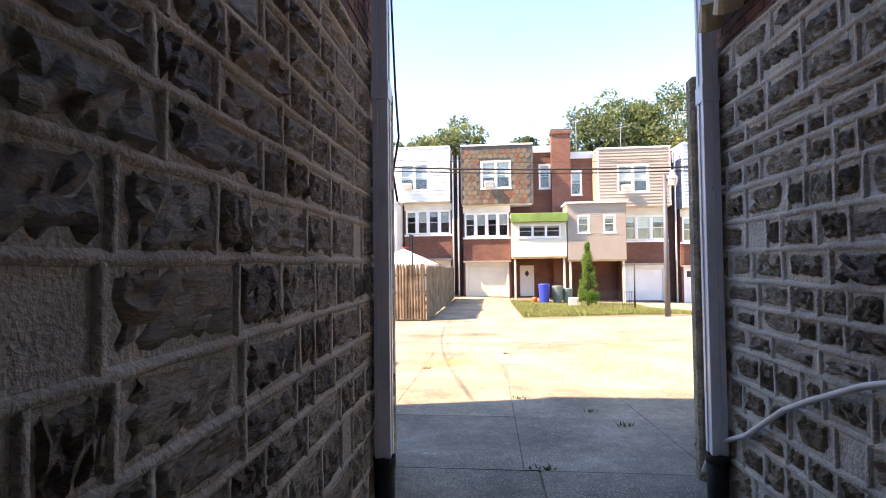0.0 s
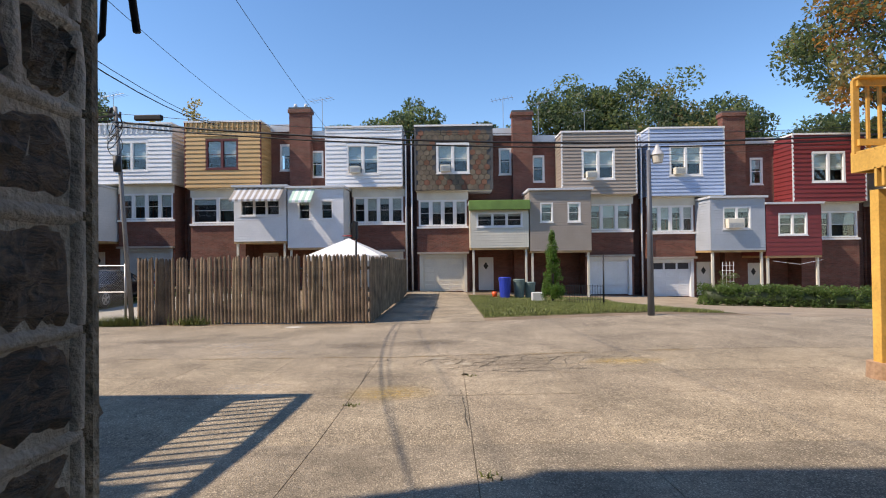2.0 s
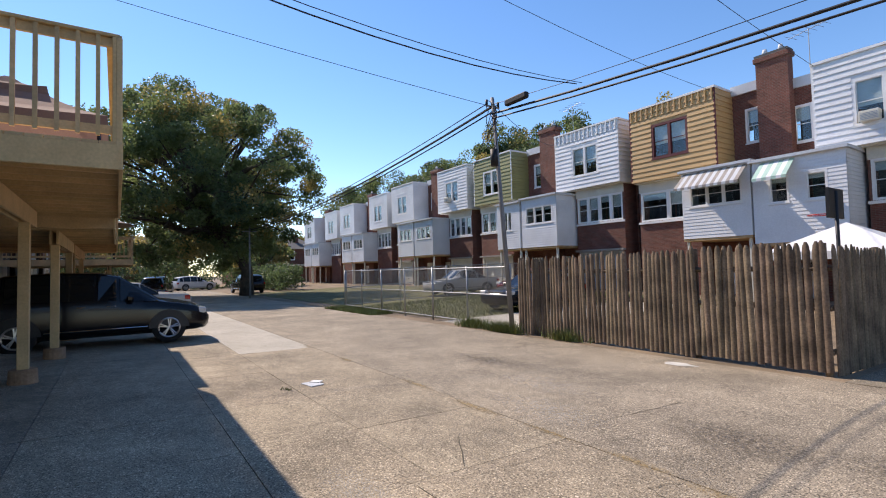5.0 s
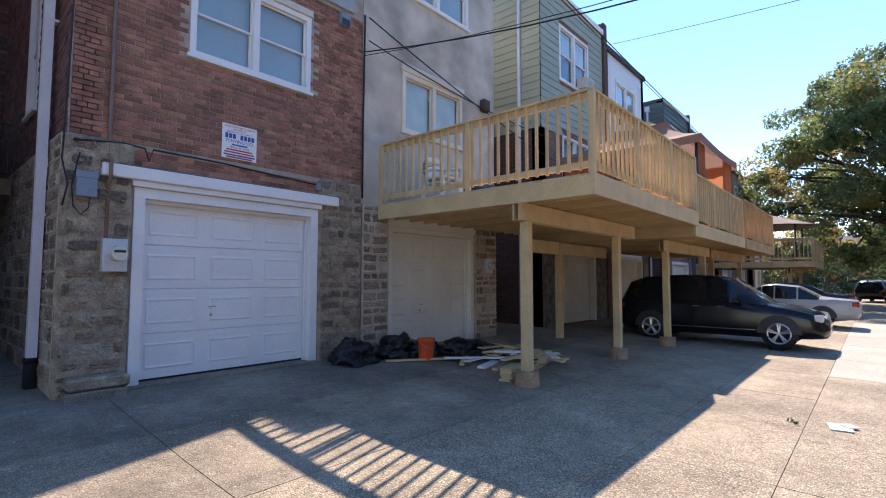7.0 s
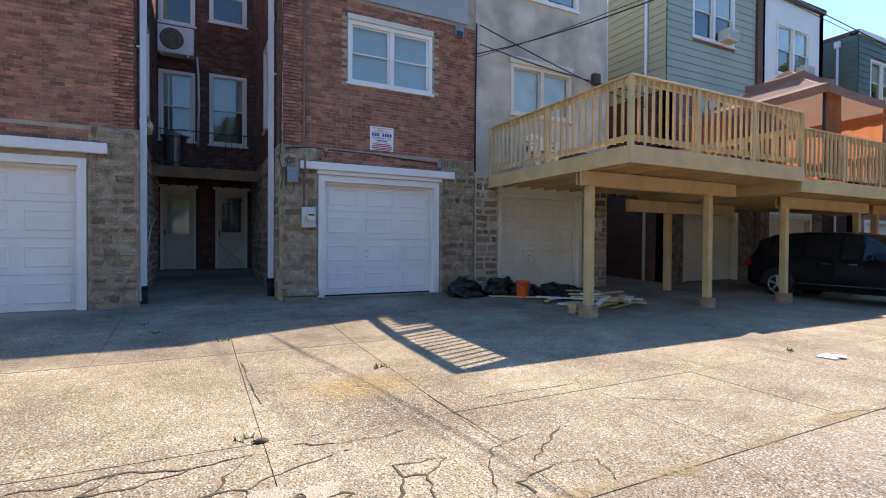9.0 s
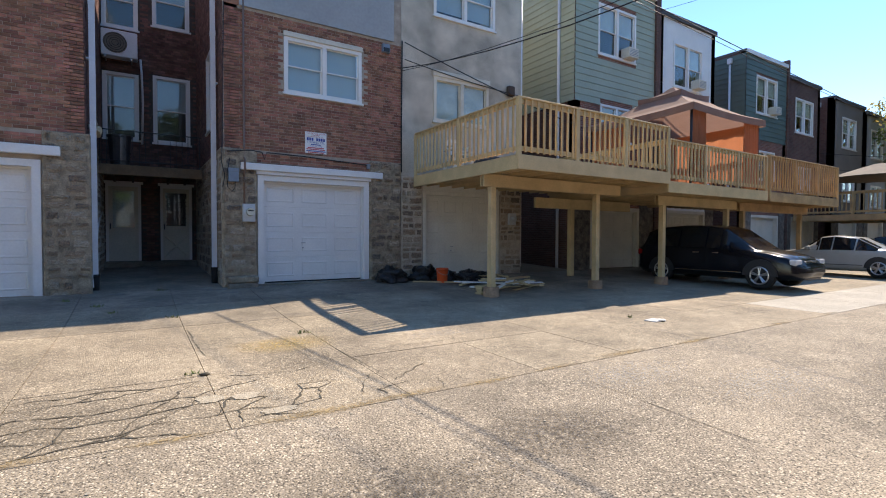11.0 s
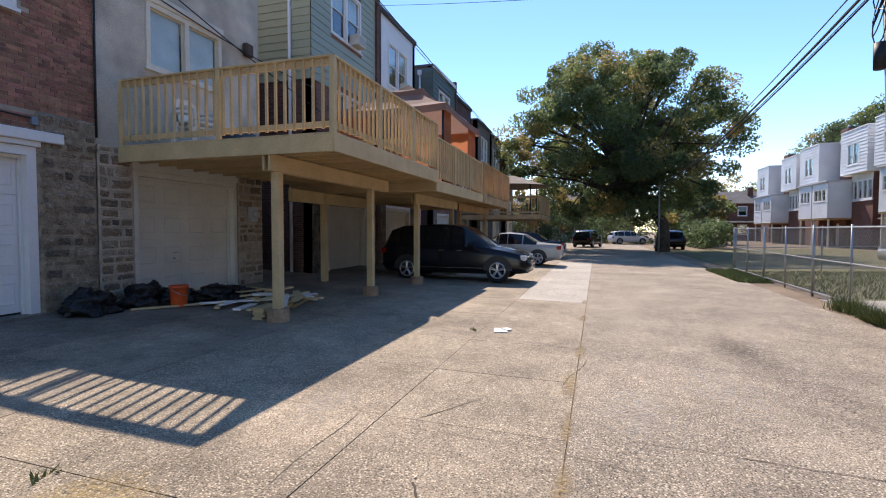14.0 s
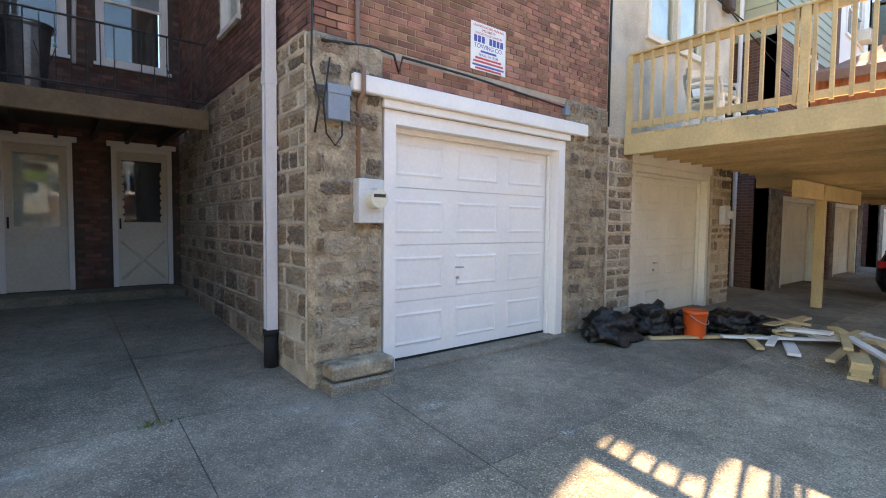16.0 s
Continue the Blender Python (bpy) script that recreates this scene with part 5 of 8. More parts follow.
def row_house(x0, x1, zb, zt, skin, band, porch, label, porch_skin=None, door=True, garage=True, garage_mat=None, ac=True, tint_trim=None, deck_awning=None, wide=(0, 0), bandcols=4, porch_win="three", lites=False, pitch=0.26, porch_pitch=0.15, porch_ac=False, ribbed=False):
    """A house of the opposite row: brick behind, a sided bay above, a window band and garage below, an enclosed porch on posts."""
    xm = (x0 + x1) / 2
    g = ground_z(xm, 31.9) - 0.05
    h = thing("row_house", (xm, 32.5, g), label, "house")
    fb, fm, fp, fr = Face("y", YB, OPP), Face("y", YM, OPP), Face("y", YP, OPP), Face("y", YR, OPP)
    trim = tint_trim or WHITE
    # bay
    win = (xm - 1.05, xm + 0.95, zt - 2.85, zt - 1.0)
    wall("bay_front", fb, x0, x1, zb, zt, 0.15, [win], ROOFING if skin is None else skin, h)
    for s, x in ((-1, x0), (1, x1)):
        fs = Face("x", x, s)
        fs.box_part("bay_side", (YB + 0.15, YR, zb, zt, -0.12, 0.0), SHINGLE if skin is None else skin, h)
        if skin is not None:
            lap_siding(fs, YB, YR, zb, zt - 0.05, skin, h, pitch, proud=0.045 if pitch > 0.2 else 0.026)
    box_part("bay_soffit", (x0, x1, YB + 0.15, YR, zb - 0.06, zb), OFFWHITE, h)
    if skin is None:
        shingles(fb, x0, x1, zb, zt - 0.1, [win], h)
    else:
        lap_siding(fb, x0, x1, zb, zt - 0.05, skin, h, pitch, [win], proud=0.045 if pitch > 0.2 else 0.026)
    box_part("bay_roof", (x0 - 0.06, x1 + 0.06, YB - 0.08, YR + 0.3, zt, zt + 0.1), WHITE, h)
    for u in (x0, x1):
        fb.box_part("corner_board", (u - 0.05, u + 0.05, zb, zt, 0.0, 0.03), trim if skin is not None else ROOFING, h)
    window(fb, *win, h, cols=2, behind=CURTAIN if int(abs(x0)) % 2 else BLIND, blind=0.6, trim=0.12, frame=trim)
    if ribbed:
        for i in range(15):
            u = x0 + 0.1 + (x1 - x0 - 0.2) * i / 14
            fb.box_part("fascia_rib", (u - 0.035, u + 0.035, zt - 0.5, zt - 0.02, 0.03, 0.085), skin, h)
    if ac:
        window_ac(fb, win[0] + 0.55, win[2] + 0.08, h, 0.6, 0.4)
    # window band and garage below the bay
    b0, b1 = band
    gd = (b0 + 0.3, b1 - 0.3, g + 0.05, g + 2.2)
    wb = (b0 + 0.1, b1 - 0.1, zb - 2.15, zb - 0.55)
    wall("lower_wall", fm, b0, b1, g - 0.2, zb, 0.2, [wb] + ([gd] if garage else []), RED_BRICK2, h)
    for s, x in ((-1, b0), (1, b1)):
        Face("x", x, s).box_part("lower_side", (YM + 0.2, YR, g - 0.2, zb, -0.15, 0.0), RED_BRICK2, h)
    fm.box_part("band_board", (b0, b1, wb[3], zb - 0.06, 0.0, 0.04), OFFWHITE, h)
    fm.box_part("band_sill", (b0 - 0.03, b1 + 0.03, wb[2] - 0.14, wb[2] - 0.02, 0.0, 0.1), WHITE, h)
    step = (wb[1] - wb[0]) / bandcols
    for i in range(bandcols):
        window(fm, wb[0] + i * step, wb[0] + (i + 1) * step, wb[2], wb[3], h, behind=CURTAIN if i % 2 else BLIND, blind=0.5 if i % 2 else 0.25, trim=0.09, sill=False)
    if garage:
        garage_door(fm, *gd, h, cols=3, rows=4, material=garage_mat or OFFWHITE, handle=False, trim=0.18, lites=lites)
        fm.box_part("garage_hood", (b0, b1, gd[3] + 0.18, gd[3] + 0.3, 0.0, 0.25), GREY_TIN, h)
    # enclosed porch
    p0, p1, pz0, pz1 = porch
    ps = porch_skin or S_WHITE
    zc = (pz0 + pz1) / 2
    if porch_win == "three":
        holes = [(p0 + 0.35, p1 - 0.35, zc - 0.1, pz1 - 0.55)]
    elif porch_win == "two":
        holes = [(p0 + 0.6, p0 + 1.35, zc - 0.1, pz1 - 0.7), (p1 - 1.35, p1 - 0.6, zc - 0.1, pz1 - 0.7)]
    else:
        holes = [(p0 + 0.7, p1 - 0.8, zc - 0.3, pz1 - 0.5)]
    wall("porch_front", fp, p0, p1, pz0, pz1, 0.12, holes, ps, h)
    lap_siding(fp, p0, p1, pz0, pz1 - 0.08, ps, h, porch_pitch, holes, proud=0.024)
    for s, x in ((-1, p0), (1, p1)):
        fs = Face("x", x, s)
        fs.box_part("porch_side", (YP + 0.12, YR, pz0, pz1, -0.12, 0.0), ps, h)
        lap_siding(fs, YP, YR, pz0, pz1 - 0.08, ps, h, porch_pitch, proud=0.024)
    box_part("porch_floor", (p0, p1, YP, YR, pz0 - 0.12, pz0), PINE_DIM, h)
    box_part("porch_roof", (p0 - 0.1, p1 + 0.1, YP - 0.18, YR, pz1, pz1 + 0.12), S_LTGREY, h)
    for hl in holes:
        window(fp, *hl, h, cols=3 if porch_win == "three" else 1 if porch_win == "two" else 2, behind=CURTAIN, blind=0.2, trim=0.08)
    if porch_ac:
        window_ac(fp, holes[0][0] + 0.6, holes[0][2] + 0.05, h, 0.9, 0.55)
    for x in (p0 + 0.15, p1 - 0.15):
        gp = ground_z(x, YP + 0.2)
        box_part("porch_post", (x - 0.06, x + 0.06, YP + 0.1, YP + 0.22, gp - 0.1, pz0 - 0.12), OFFWHITE, h)
    if deck_awning == "flat":
        bm = bmesh.new()
        fp.box(bm, p0 - 0.1, p1 + 0.05, pz1 - 0.42, pz1 + 0.13, 0.0, 0.35)
        part("awning", bm, GREEN_TIN, h, "green tin awning with rust", bevel=0.02)
    elif deck_awning:
        awning(fp, holes[0][0] - 0.25, holes[0][1] + 0.25, pz1 - 0.05, 0.9, 0.75, deck_awning, h)
    # brick rear wall behind the porch
    w0, w1 = wide
    tall = zt + 0.1
    wh = ((w0 + w1) / 2 - 0.42, (w0 + w1) / 2 + 0.38, zt - 2.7, zt - 1.0)
    dr = (p0 + 0.6, p0 + 1.55, ground_z(p0 + 1, YR) + 0.05, ground_z(p0 + 1, YR) + 2.15)
    us = (min(w0, x0), max(w1, x1))
    wall("brick_wall", fr, us[0], us[1], g - 0.4, tall, 0.3, [wh] + ([dr] if door else []), RED_BRICK2, h)
    box_part("roof", (us[0], us[1], YR, 42, tall, tall + 0.1), ROOFING, h)
    fr.box_part("parapet", (w0, w1, tall - 0.3, tall + 0.16, 0.0, 0.1), S_LTGREY, h)
    window(fr, *wh, h, behind=BLIND, blind=0.4, trim=0.1)
    if door:
        d = fr.box_part("door", (dr[0] + 0.06, dr[1] - 0.06, dr[2], dr[3] - 0.06, -0.12, -0.07), WHITE, h, "white panelled back door")
        bm = bmesh.new()
        for dims in ((dr[0], dr[0] + 0.06, dr[2], dr[3]), (dr[1] - 0.06, dr[1], dr[2], dr[3]), (dr[0], dr[1], dr[3] - 0.06, dr[3])):
            fr.box(bm, *dims, -0.15, 0.04)
        part("door_frame", bm, WHITE, d)
        dm, dz = (dr[0] + dr[1]) / 2, dr[3] - 0.55
        # diamond lite as a flat dark patch, the room's darkness painted on
        bm = bmesh.new()
        bm.faces.new([bm.verts.new(fr.p(dm + a, dz + b, -0.066)) for a, b in ((0, -0.25), (0.16, 0), (0, 0.25), (-0.16, 0))])
        part("lite", bm, DARK_ROOM, d)
    return h


def chimney(x0, x1, top, pots, label):
    c = thing("chimney", ((x0 + x1) / 2, 32.8, ground_z(x0, 33)), label, "chimney")
    box_part("shaft", (x0, x1, 32.55, 33.09, ground_z(x0, 33) - 0.2, top - 0.35), RED_BRICK2, c)
    box_part("stack_cap", (x0 - 0.08, x1 + 0.08, 32.47, 33.17, top - 0.35, top - 0.12), RED_BRICK2, c, bevel=0.02)
    box_part("cap_slab", (x0 - 0.03, x1 + 0.03, 32.5, 33.14, top - 0.12, top), ROOFING, c)
    for i in range(pots):
        x = x0 + (x1 - x0) * (i + 0.5) / pots
        tube_part("flue", [(x, 32.8, top), (x, 32.8, top + 0.28)], 0.16, S_LTGREY, c, taper=0.08)


row_house(-1.04, 3.6, 5.25, 9.1, None, (-1.0, 2.15), (2.2, 5.55, 1.72, 4.3), "row house with brown hexagon-shingled bay and green awning", S_CREAM, deck_awning="flat", wide=(3.6, 5.6), garage_mat=S_CREAM)
row_house(7.8, 12.25, 4.87, 8.6, S_BEIGE, (9.25, 12.2), (5.62, 9.15, 1.5, 4.98), "row house with beige siding and porch box", S_BEIGE, wide=(5.6, 7.8), garage_mat=S_WHITE, door=False, porch_win="two", bandcols=3, pitch=0.21)
chimney(5.0, 6.25, 10.35, 0, "red brick chimney with dark cap")
row_house(-15.05, -10.43, 5.6, 9.55, S_ORANGE, (-15.0, -11.6), (-11.55, -8.5, 2.25, 5.4), "row house with tan-orange siding and maroon window frame", S_WHITE, ac=False, tint_trim=MAROON, wide=(-10.43, -8.4), deck_awning=(GREY_TIN, S_LTGREY), garage=False, bandcols=2, ribbed=True)
row_house(-6.46, -1.87, 5.5, 9.1, S_WHITE, (-5.0, -1.75), (-8.42, -5.16, 1.85, 5.3), "row house with white siding and striped green awning", S_WHITE, wide=(-8.4, -6.46), deck_awning=(PALE_GREEN, S_WHITE), porch_win="two")
chimney(-9.05, -7.73, 10.75, 2, "red brick chimney with two clay flues")
row_house(-29.4, -25.0, 6.05, 9.6, S_GREEN, (-29.3, -25.5), (-25.3, -22.95, 2.4, 5.5), "row house with olive green siding", S_WHITE, ac=False, wide=(-25.0, -22.9), porch_win="one")
row_house(-20.65, -15.9, 5.9, 9.5, S_WHITE, (-19.5, -16.0), (-22.75, -19.65, 2.4, 5.6), "row house with white siding and louvred porch windows", S_WHITE, ac=False, wide=(-22.9, -20.65), garage_mat=GREY_PANEL, ribbed=True)
chimney(-23.2, -21.7, 10.85, 2, "red brick chimney behind a utility pole")
row_house(13.05, 17.5, 4.72, 8.75, S_BLUE, (13.0, 15.95), (16.0, 19.1, 1.4, 4.4), "row house with light blue siding", S_GREYBLUE, wide=(17.5, 19.4), porch_win="one", lites=True, garage_mat=S_WHITE, pitch=0.21, porch_ac=True)
row_house(21.6, 25.9, 4.25, 8.25, S_RED, (22.35, 25.85), (19.15, 22.3, 1.05, 4.0), "row house with dark red siding", S_RED, ac=False, wide=(19.4, 21.6), garage=False, bandcols=2, porch_win="one", porch_pitch=0.26)
chimney(18.1, 19.5, 10.1, 0, "red brick chimney beside a red house")
row_house(27.2, 31.6, 4.1, 8.0, S_CREAM, (27.3, 30.3), (30.4, 33.4, 1.0, 4.0), "cream sided row house at the end", S_CREAM, wide=(31.6, 34))
row_house(35.7, 40, 3.9, 7.8, S_WHITE, (37, 39.9), (33.5, 36.9, 1.0, 4.0), "white sided row house at the end", S_WHITE, wide=(34, 35.7))
for k_ in range(3):
    o = -14.2 * k_
    row_house(-43.5 + o, -39.1 + o, 6.0 - 0.25 * k_, 9.6 - 0.3 * k_, S_WHITE, (-43.4 + o, -40.2 + o), (-40.1 + o, -37.2 + o, 2.4 - .2 * k_, 5.5 - .2 * k_), "white sided row house of the far row", S_WHITE, ac=False, wide=(-39.1 + o, -37.1 + o), garage=k_ == 0)
    row_house(-34.7 + o, -30.4 + o, 6.05 - 0.25 * k_, 9.65 - 0.3 * k_, S_WHITE, (-33.8 + o, -30.5 + o), (-37.0 + o, -33.9 + o, 2.4 - .2 * k_, 5.5 - .2 * k_), "white sided row house of the far row", S_WHITE if k_ else S_LTGREY, ac=k_ == 0, wide=(-37.1 + o, -34.7 + o), garage=k_ == 0)
    chimney(-37.6 + o, -36.3 + o, 10.6 - 0.3 * k_, 1, "dark brick chimney of the far row")
for x in (-1.65, -1.3, 12.65):
    p_ = thing("downspout", (x, 31.6, ground_z(x, 31.6)), "grey downspout between two row houses", "downspout", "downspouts opposite")
    tube_part("pipe", [(x, 31.7, ground_z(x, 31.6)), (x, 31.7, 8.6)], 0.055, S_LTGREY, p_)
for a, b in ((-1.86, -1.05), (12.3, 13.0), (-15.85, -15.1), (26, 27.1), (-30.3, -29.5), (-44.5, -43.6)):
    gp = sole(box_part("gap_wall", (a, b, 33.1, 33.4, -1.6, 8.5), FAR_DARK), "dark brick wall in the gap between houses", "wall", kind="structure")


# ---- yards, fences ----
def picket_mesh(r):
    bm = bmesh.new()
    n = 7
    sec = [(-0.05 + 0.1 * i / (n - 1), -0.02 * math.sin(math.pi * i / (n - 1))) for i in range(n)]
    zs = [(0, 1), (1.83, 1), (1.91, 0.8), (1.97, 0.3)]
    rings = []
    for z, s in zs:
        rings.append([bm.verts.new((x * s, y * s, z)) for x, y in sec] + [bm.verts.new((0.05 * s, 0.012, z)), bm.verts.new((-0.05 * s, 0.012, z))])
    for p, q in zip(rings, rings[1:]):
        for k in range(len(p)):
            bm.faces.new((p[k], p[(k + 1) % len(p)], q[(k + 1) % len(q)], q[k]))
    bm.faces.new(rings[-1]); bm.faces.new(rings[0])
    bmesh.ops.recalc_face_normals(bm, faces=bm.faces[:])
    me = bpy.data.meshes.new("picket"); bm.to_mesh(me); bm.free()
    me.materials.append(OLD_WOOD)
    return me


PICKET = picket_mesh(0)


def stockade(a, b, label):
    """A stockade fence of pointed half-round pickets on rails and posts."""
    rg = random.Random(int(abs(a[0] * 10)))
    f = thing("wooden_fence", (*a, ground_z(*a)), label, "fence")
    A, B = Vector((*a, 0)), Vector((*b, 0))
    n = int((B - A).length / 0.104)
    ang = math.atan2((B - A).y, (B - A).x)
    for i in range(n):
        p = A.lerp(B, (i + 0.5) / n)
        panel = i // 23
        ob = new("picket", PICKET)
        ob.parent, ob.matrix_parent_inverse = f, world_of(f).inverted()
        lift = 0.03 * ((panel * 7) % 3 - 1) + rg.gauss(0, 0.012)
        ob.matrix_basis = Matrix.Translation((p.x, p.y, ground_z(p.x, p.y) + 0.02 + lift)) @ Euler((rg.gauss(0.0, 0.008), rg.gauss(0, 0.012), ang)).to_matrix().to_4x4() @ Matrix.Diagonal((rg.uniform(0.99, 1.06), 1, rg.uniform(0.985, 1.01), 1))
    back = Vector((-math.sin(ang), math.cos(ang), 0)) * 0.05
    for z in (0.35, 1.0, 1.6):
        bm = bmesh.new()
        p, q = A + back, B + back
        tube(bm, [(p.x, p.y, ground_z(p.x, p.y) + z), (q.x, q.y, ground_z(q.x, q.y) + z)], 0.045, 4)
        part("fence_rail", bm, OLD_WOOD, f)
    for i in range(0, n + 1, 23):
        p = A.lerp(B, min(1, i / n)) + back * 2.2
        tube_part("fence_post", [(p.x, p.y, ground_z(p.x, p.y) - 0.1), (p.x, p.y, ground_z(p.x, p.y) + 1.98)], 0.055, OLD_WOOD, f, sides=6)


stockade((-8.35, 16.42), (-1.45, 16.28), "weathered brown stockade fence along the lane")
stockade((-1.42, 16.34), (-1.5, 29.6), "weathered stockade fence beside the driveway")


def chain_link(a, b, label, posts, gate=None, high=1.75):
    f = thing("chain_link_fence", (*a, ground_z(*a)), label, "fence")
    A, B = Vector((*a, 0)), Vector((*b, 0))
    L = (B - A).length
    g = lambda t: Vector((*A.lerp(B, t).xy, ground_z(*A.lerp(B, t).xy)))
    for i in range(posts + 1):
        p = g(i / posts)
        tube_part("fence_post", [p, p + Vector((0, 0, high + 0.06))], 0.035 if i % 2 == 0 else 0.026, GALV, f, sides=8)
    for z in (0.12, high * 0.55, high):
        tube_part("fence_rail", [g(0) + Vector((0, 0, z)), g(0.5) + Vector((0, 0, z)), g(1) + Vector((0, 0, z))], 0.02, GALV, f, sides=6)
    verts, faces = [], []
    s, hw = 0.075, 0.0042
    d = (B - A).normalized()
    n = int((L + high) / s)
    for sg in (1, -1):
        for i in range(n):
            u0 = i * s - (high if sg > 0 else 0)
            t0, t1 = (max(0, -u0), min(high, L - u0)) if sg > 0 else (max(0, u0 - L), min(high, u0))
            if t1 - t0 < 0.05:
                continue
            pts = []
            for t in (t0, t1):
                q = g((u0 + sg * t) / L) + Vector((0, 0, t + 0.04))
                pts.append(q)
            k = len(verts)
            o = d * hw
            for q in pts:
                verts += [q - o, q + o]
            faces.append((k, k + 1, k + 3, k + 2))
    sole(from_lists("wire_mesh", verts, faces, GALV, f), "", "", "", "stuff")
    return f


chain_link((-8.75, 16.5), (-21.0, 16.75), "galvanised chain-link fence and gate along the lane", 6)
chain_link((-21.0, 16.8), (-21.5, 29), "galvanised chain-link fence between yards", 4)

drive = thing("driveway", (0.3, 22, ground_z(0.3, 22)), "concrete slab driveway leading down to a garage", "driveway", kind="structure")
for a, b in ((-1.25, 0.32), (0.34, 1.95)):
    ys_ = [16.0, 18.4, 20.9, 23.4, 26, 28.6, 31.6]
    for c, d in zip(ys_, ys_[1:]):
        # the strip beside the stockade is darker: the fence's shadow put into its colour
        sheet("slab", np.linspace(a, b, 3).tolist(), np.linspace(c + .01, d - .01, 4).tolist(), 0.0, CONCRETE if b > 1 else HALF_SHADE_CONCRETE, drive, skirt=0.05)
lawn = sole(sheet("lawn", np.linspace(1.98, 9.6, 12).tolist(), np.linspace(16.9, 30, 16).tolist(), 0.0, GRASS_BASE, skirt=0.03), "green mown lawn with bare soil patches", "lawn", kind="structure")
lawn2 = sole(sheet("lawn", np.linspace(-44, -8.8, 36).tolist(), np.linspace(17.0, 30, 16).tolist(), 0.0, GRASS_BASE, skirt=0.03), "green lawn behind the chain-link fence", "lawn", kind="structure")
carpark = sole(sheet("parking_slab", np.linspace(-12.2, -9.2, 4).tolist(), np.linspace(16.5, 27, 12).tolist(), 0.006, PALE_CONCRETE, skirt=0.05), "pale concrete parking strip behind the gate", "driveway", kind="structure")
drive2 = sole(sheet("driveway_b", np.linspace(9.6, 26, 12).tolist(), np.linspace(16.0, 31.6, 14).tolist(), 0.0, surf("dusty_concrete", (0.36, 0.29, 0.21), 0.9, 0.3, 0.8, 20, 0.3), skirt=0.04), "dusty tan concrete driveway strewn with leaves", "driveway", kind="structure")

GRASS = surf("grass_blades", (0.17, 0.205, 0.055), 0.7, 0.35, 1.5, 20, 0, island=0.4)


def tuft_field(name, spots, label, height=0.07, parent=None, spread=0.02, lift=0.0):
    rg = random.Random(len(spots))
    verts, faces = [], []
    for x, y in spots:
        z = ground_z(x, y) + lift
        h = height * rg.uniform(0.5, 1.3)
        a = rg.uniform(0, math.tau)
        dx, dy = math.cos(a) * 0.012, math.sin(a) * 0.012
        lx, ly = rg.gauss(0, h * 0.45), rg.gauss(0, h * 0.45)
        k = len(verts)
        verts += [(x - dx, y - dy, z), (x + dx, y + dy, z), (x + lx, y + ly, z + h)]
        faces.append((k, k + 1, k + 2))
    return tagged(from_lists(name, verts, faces, GRASS), label, "grass", kind="stuff")


rg_ = random.Random(9)
tuft_field("grass", [(2.0 + 7.3 * rg_.random(), 17.0 + 12.5 * rg_.random() ** 1.4) for _ in range(26000)], "short green lawn grass", 0.08)
tuft_field("grass", [(-20.5 + 8.2 * rg_.random(), 17.0 + 12 * rg_.random()) for _ in range(15000)], "green grass behind the chain-link fence", 0.1)
tuft_field("grass", [(-8.7 + rg_.gauss(0, 0.3), 16.25 + abs(rg_.gauss(0, 0.14)) - 0.2) for _ in range(900)] + [(-10.2 + rg_.gauss(0, 0.35), 16.3 + rg_.gauss(0, 0.1)) for _ in range(700)] + [(-6.6 + rg_.gauss(0, 0.25), 16.2 + rg_.gauss(0, 0.06)) for _ in range(300)], "bright green weeds at the foot of the fence", 0.26)
tuft_field("grass", [(-16 - 5 * rg_.random(), 15.7 + 1.0 * rg_.random()) for _ in range(5000)], "rough grass verge beside the lane", 0.14)
tuft_field("weed", [(p[0] + rg_.gauss(0, 0.05), p[1] + rg_.gauss(0, 0.03)) for p in ((2.05, 5.3), (2.3, 4.7), (1.25, 6.0), (-5.6, 9.5), (1.3, 3.3), (-0.3, 8.05), (1.25, 9.5), (2.8, 4.0)) for _ in range(14)], "small weeds growing in the slab joints", 0.045)


# ---- leaves, trees, hedge ----
def leaf_paint(name, col, rnd=0.45):
    m = surf(name, col, 0.55, 0.25, 0.25, 3, 0, island=rnd)
    b = m.node_tree.nodes["Principled BSDF"]
    n, l = m.node_tree.nodes, m.node_tree.links
    tl, mx = n.new("ShaderNodeBsdfTranslucent"), n.new("ShaderNodeMixShader")
    tl.inputs["Color"].default_value = (*[min(1, c * 2.2) for c in col], 1)
    mx.inputs[0].default_value = 0.45
    l.new(b.outputs[0], mx.inputs[1]); l.new(tl.outputs[0], mx.inputs[2]); l.new(mx.outputs[0], n["Material Output"].inputs["Surface"])
    return m


LEAF_A, LEAF_B = leaf_paint("leaf_green", (0.11, 0.14, 0.05)), leaf_paint("leaf_yellowing", (0.22, 0.18, 0.06))
LEAF_C, LEAF_D = leaf_paint("leaf_dark", (0.065, 0.095, 0.04)), leaf_paint("leaf_orange", (0.3, 0.14, 0.03))
BARK = surf("bark", (0.09, 0.07, 0.05), 0.95, 0.4, 4, 20, 0.8, 0.03)


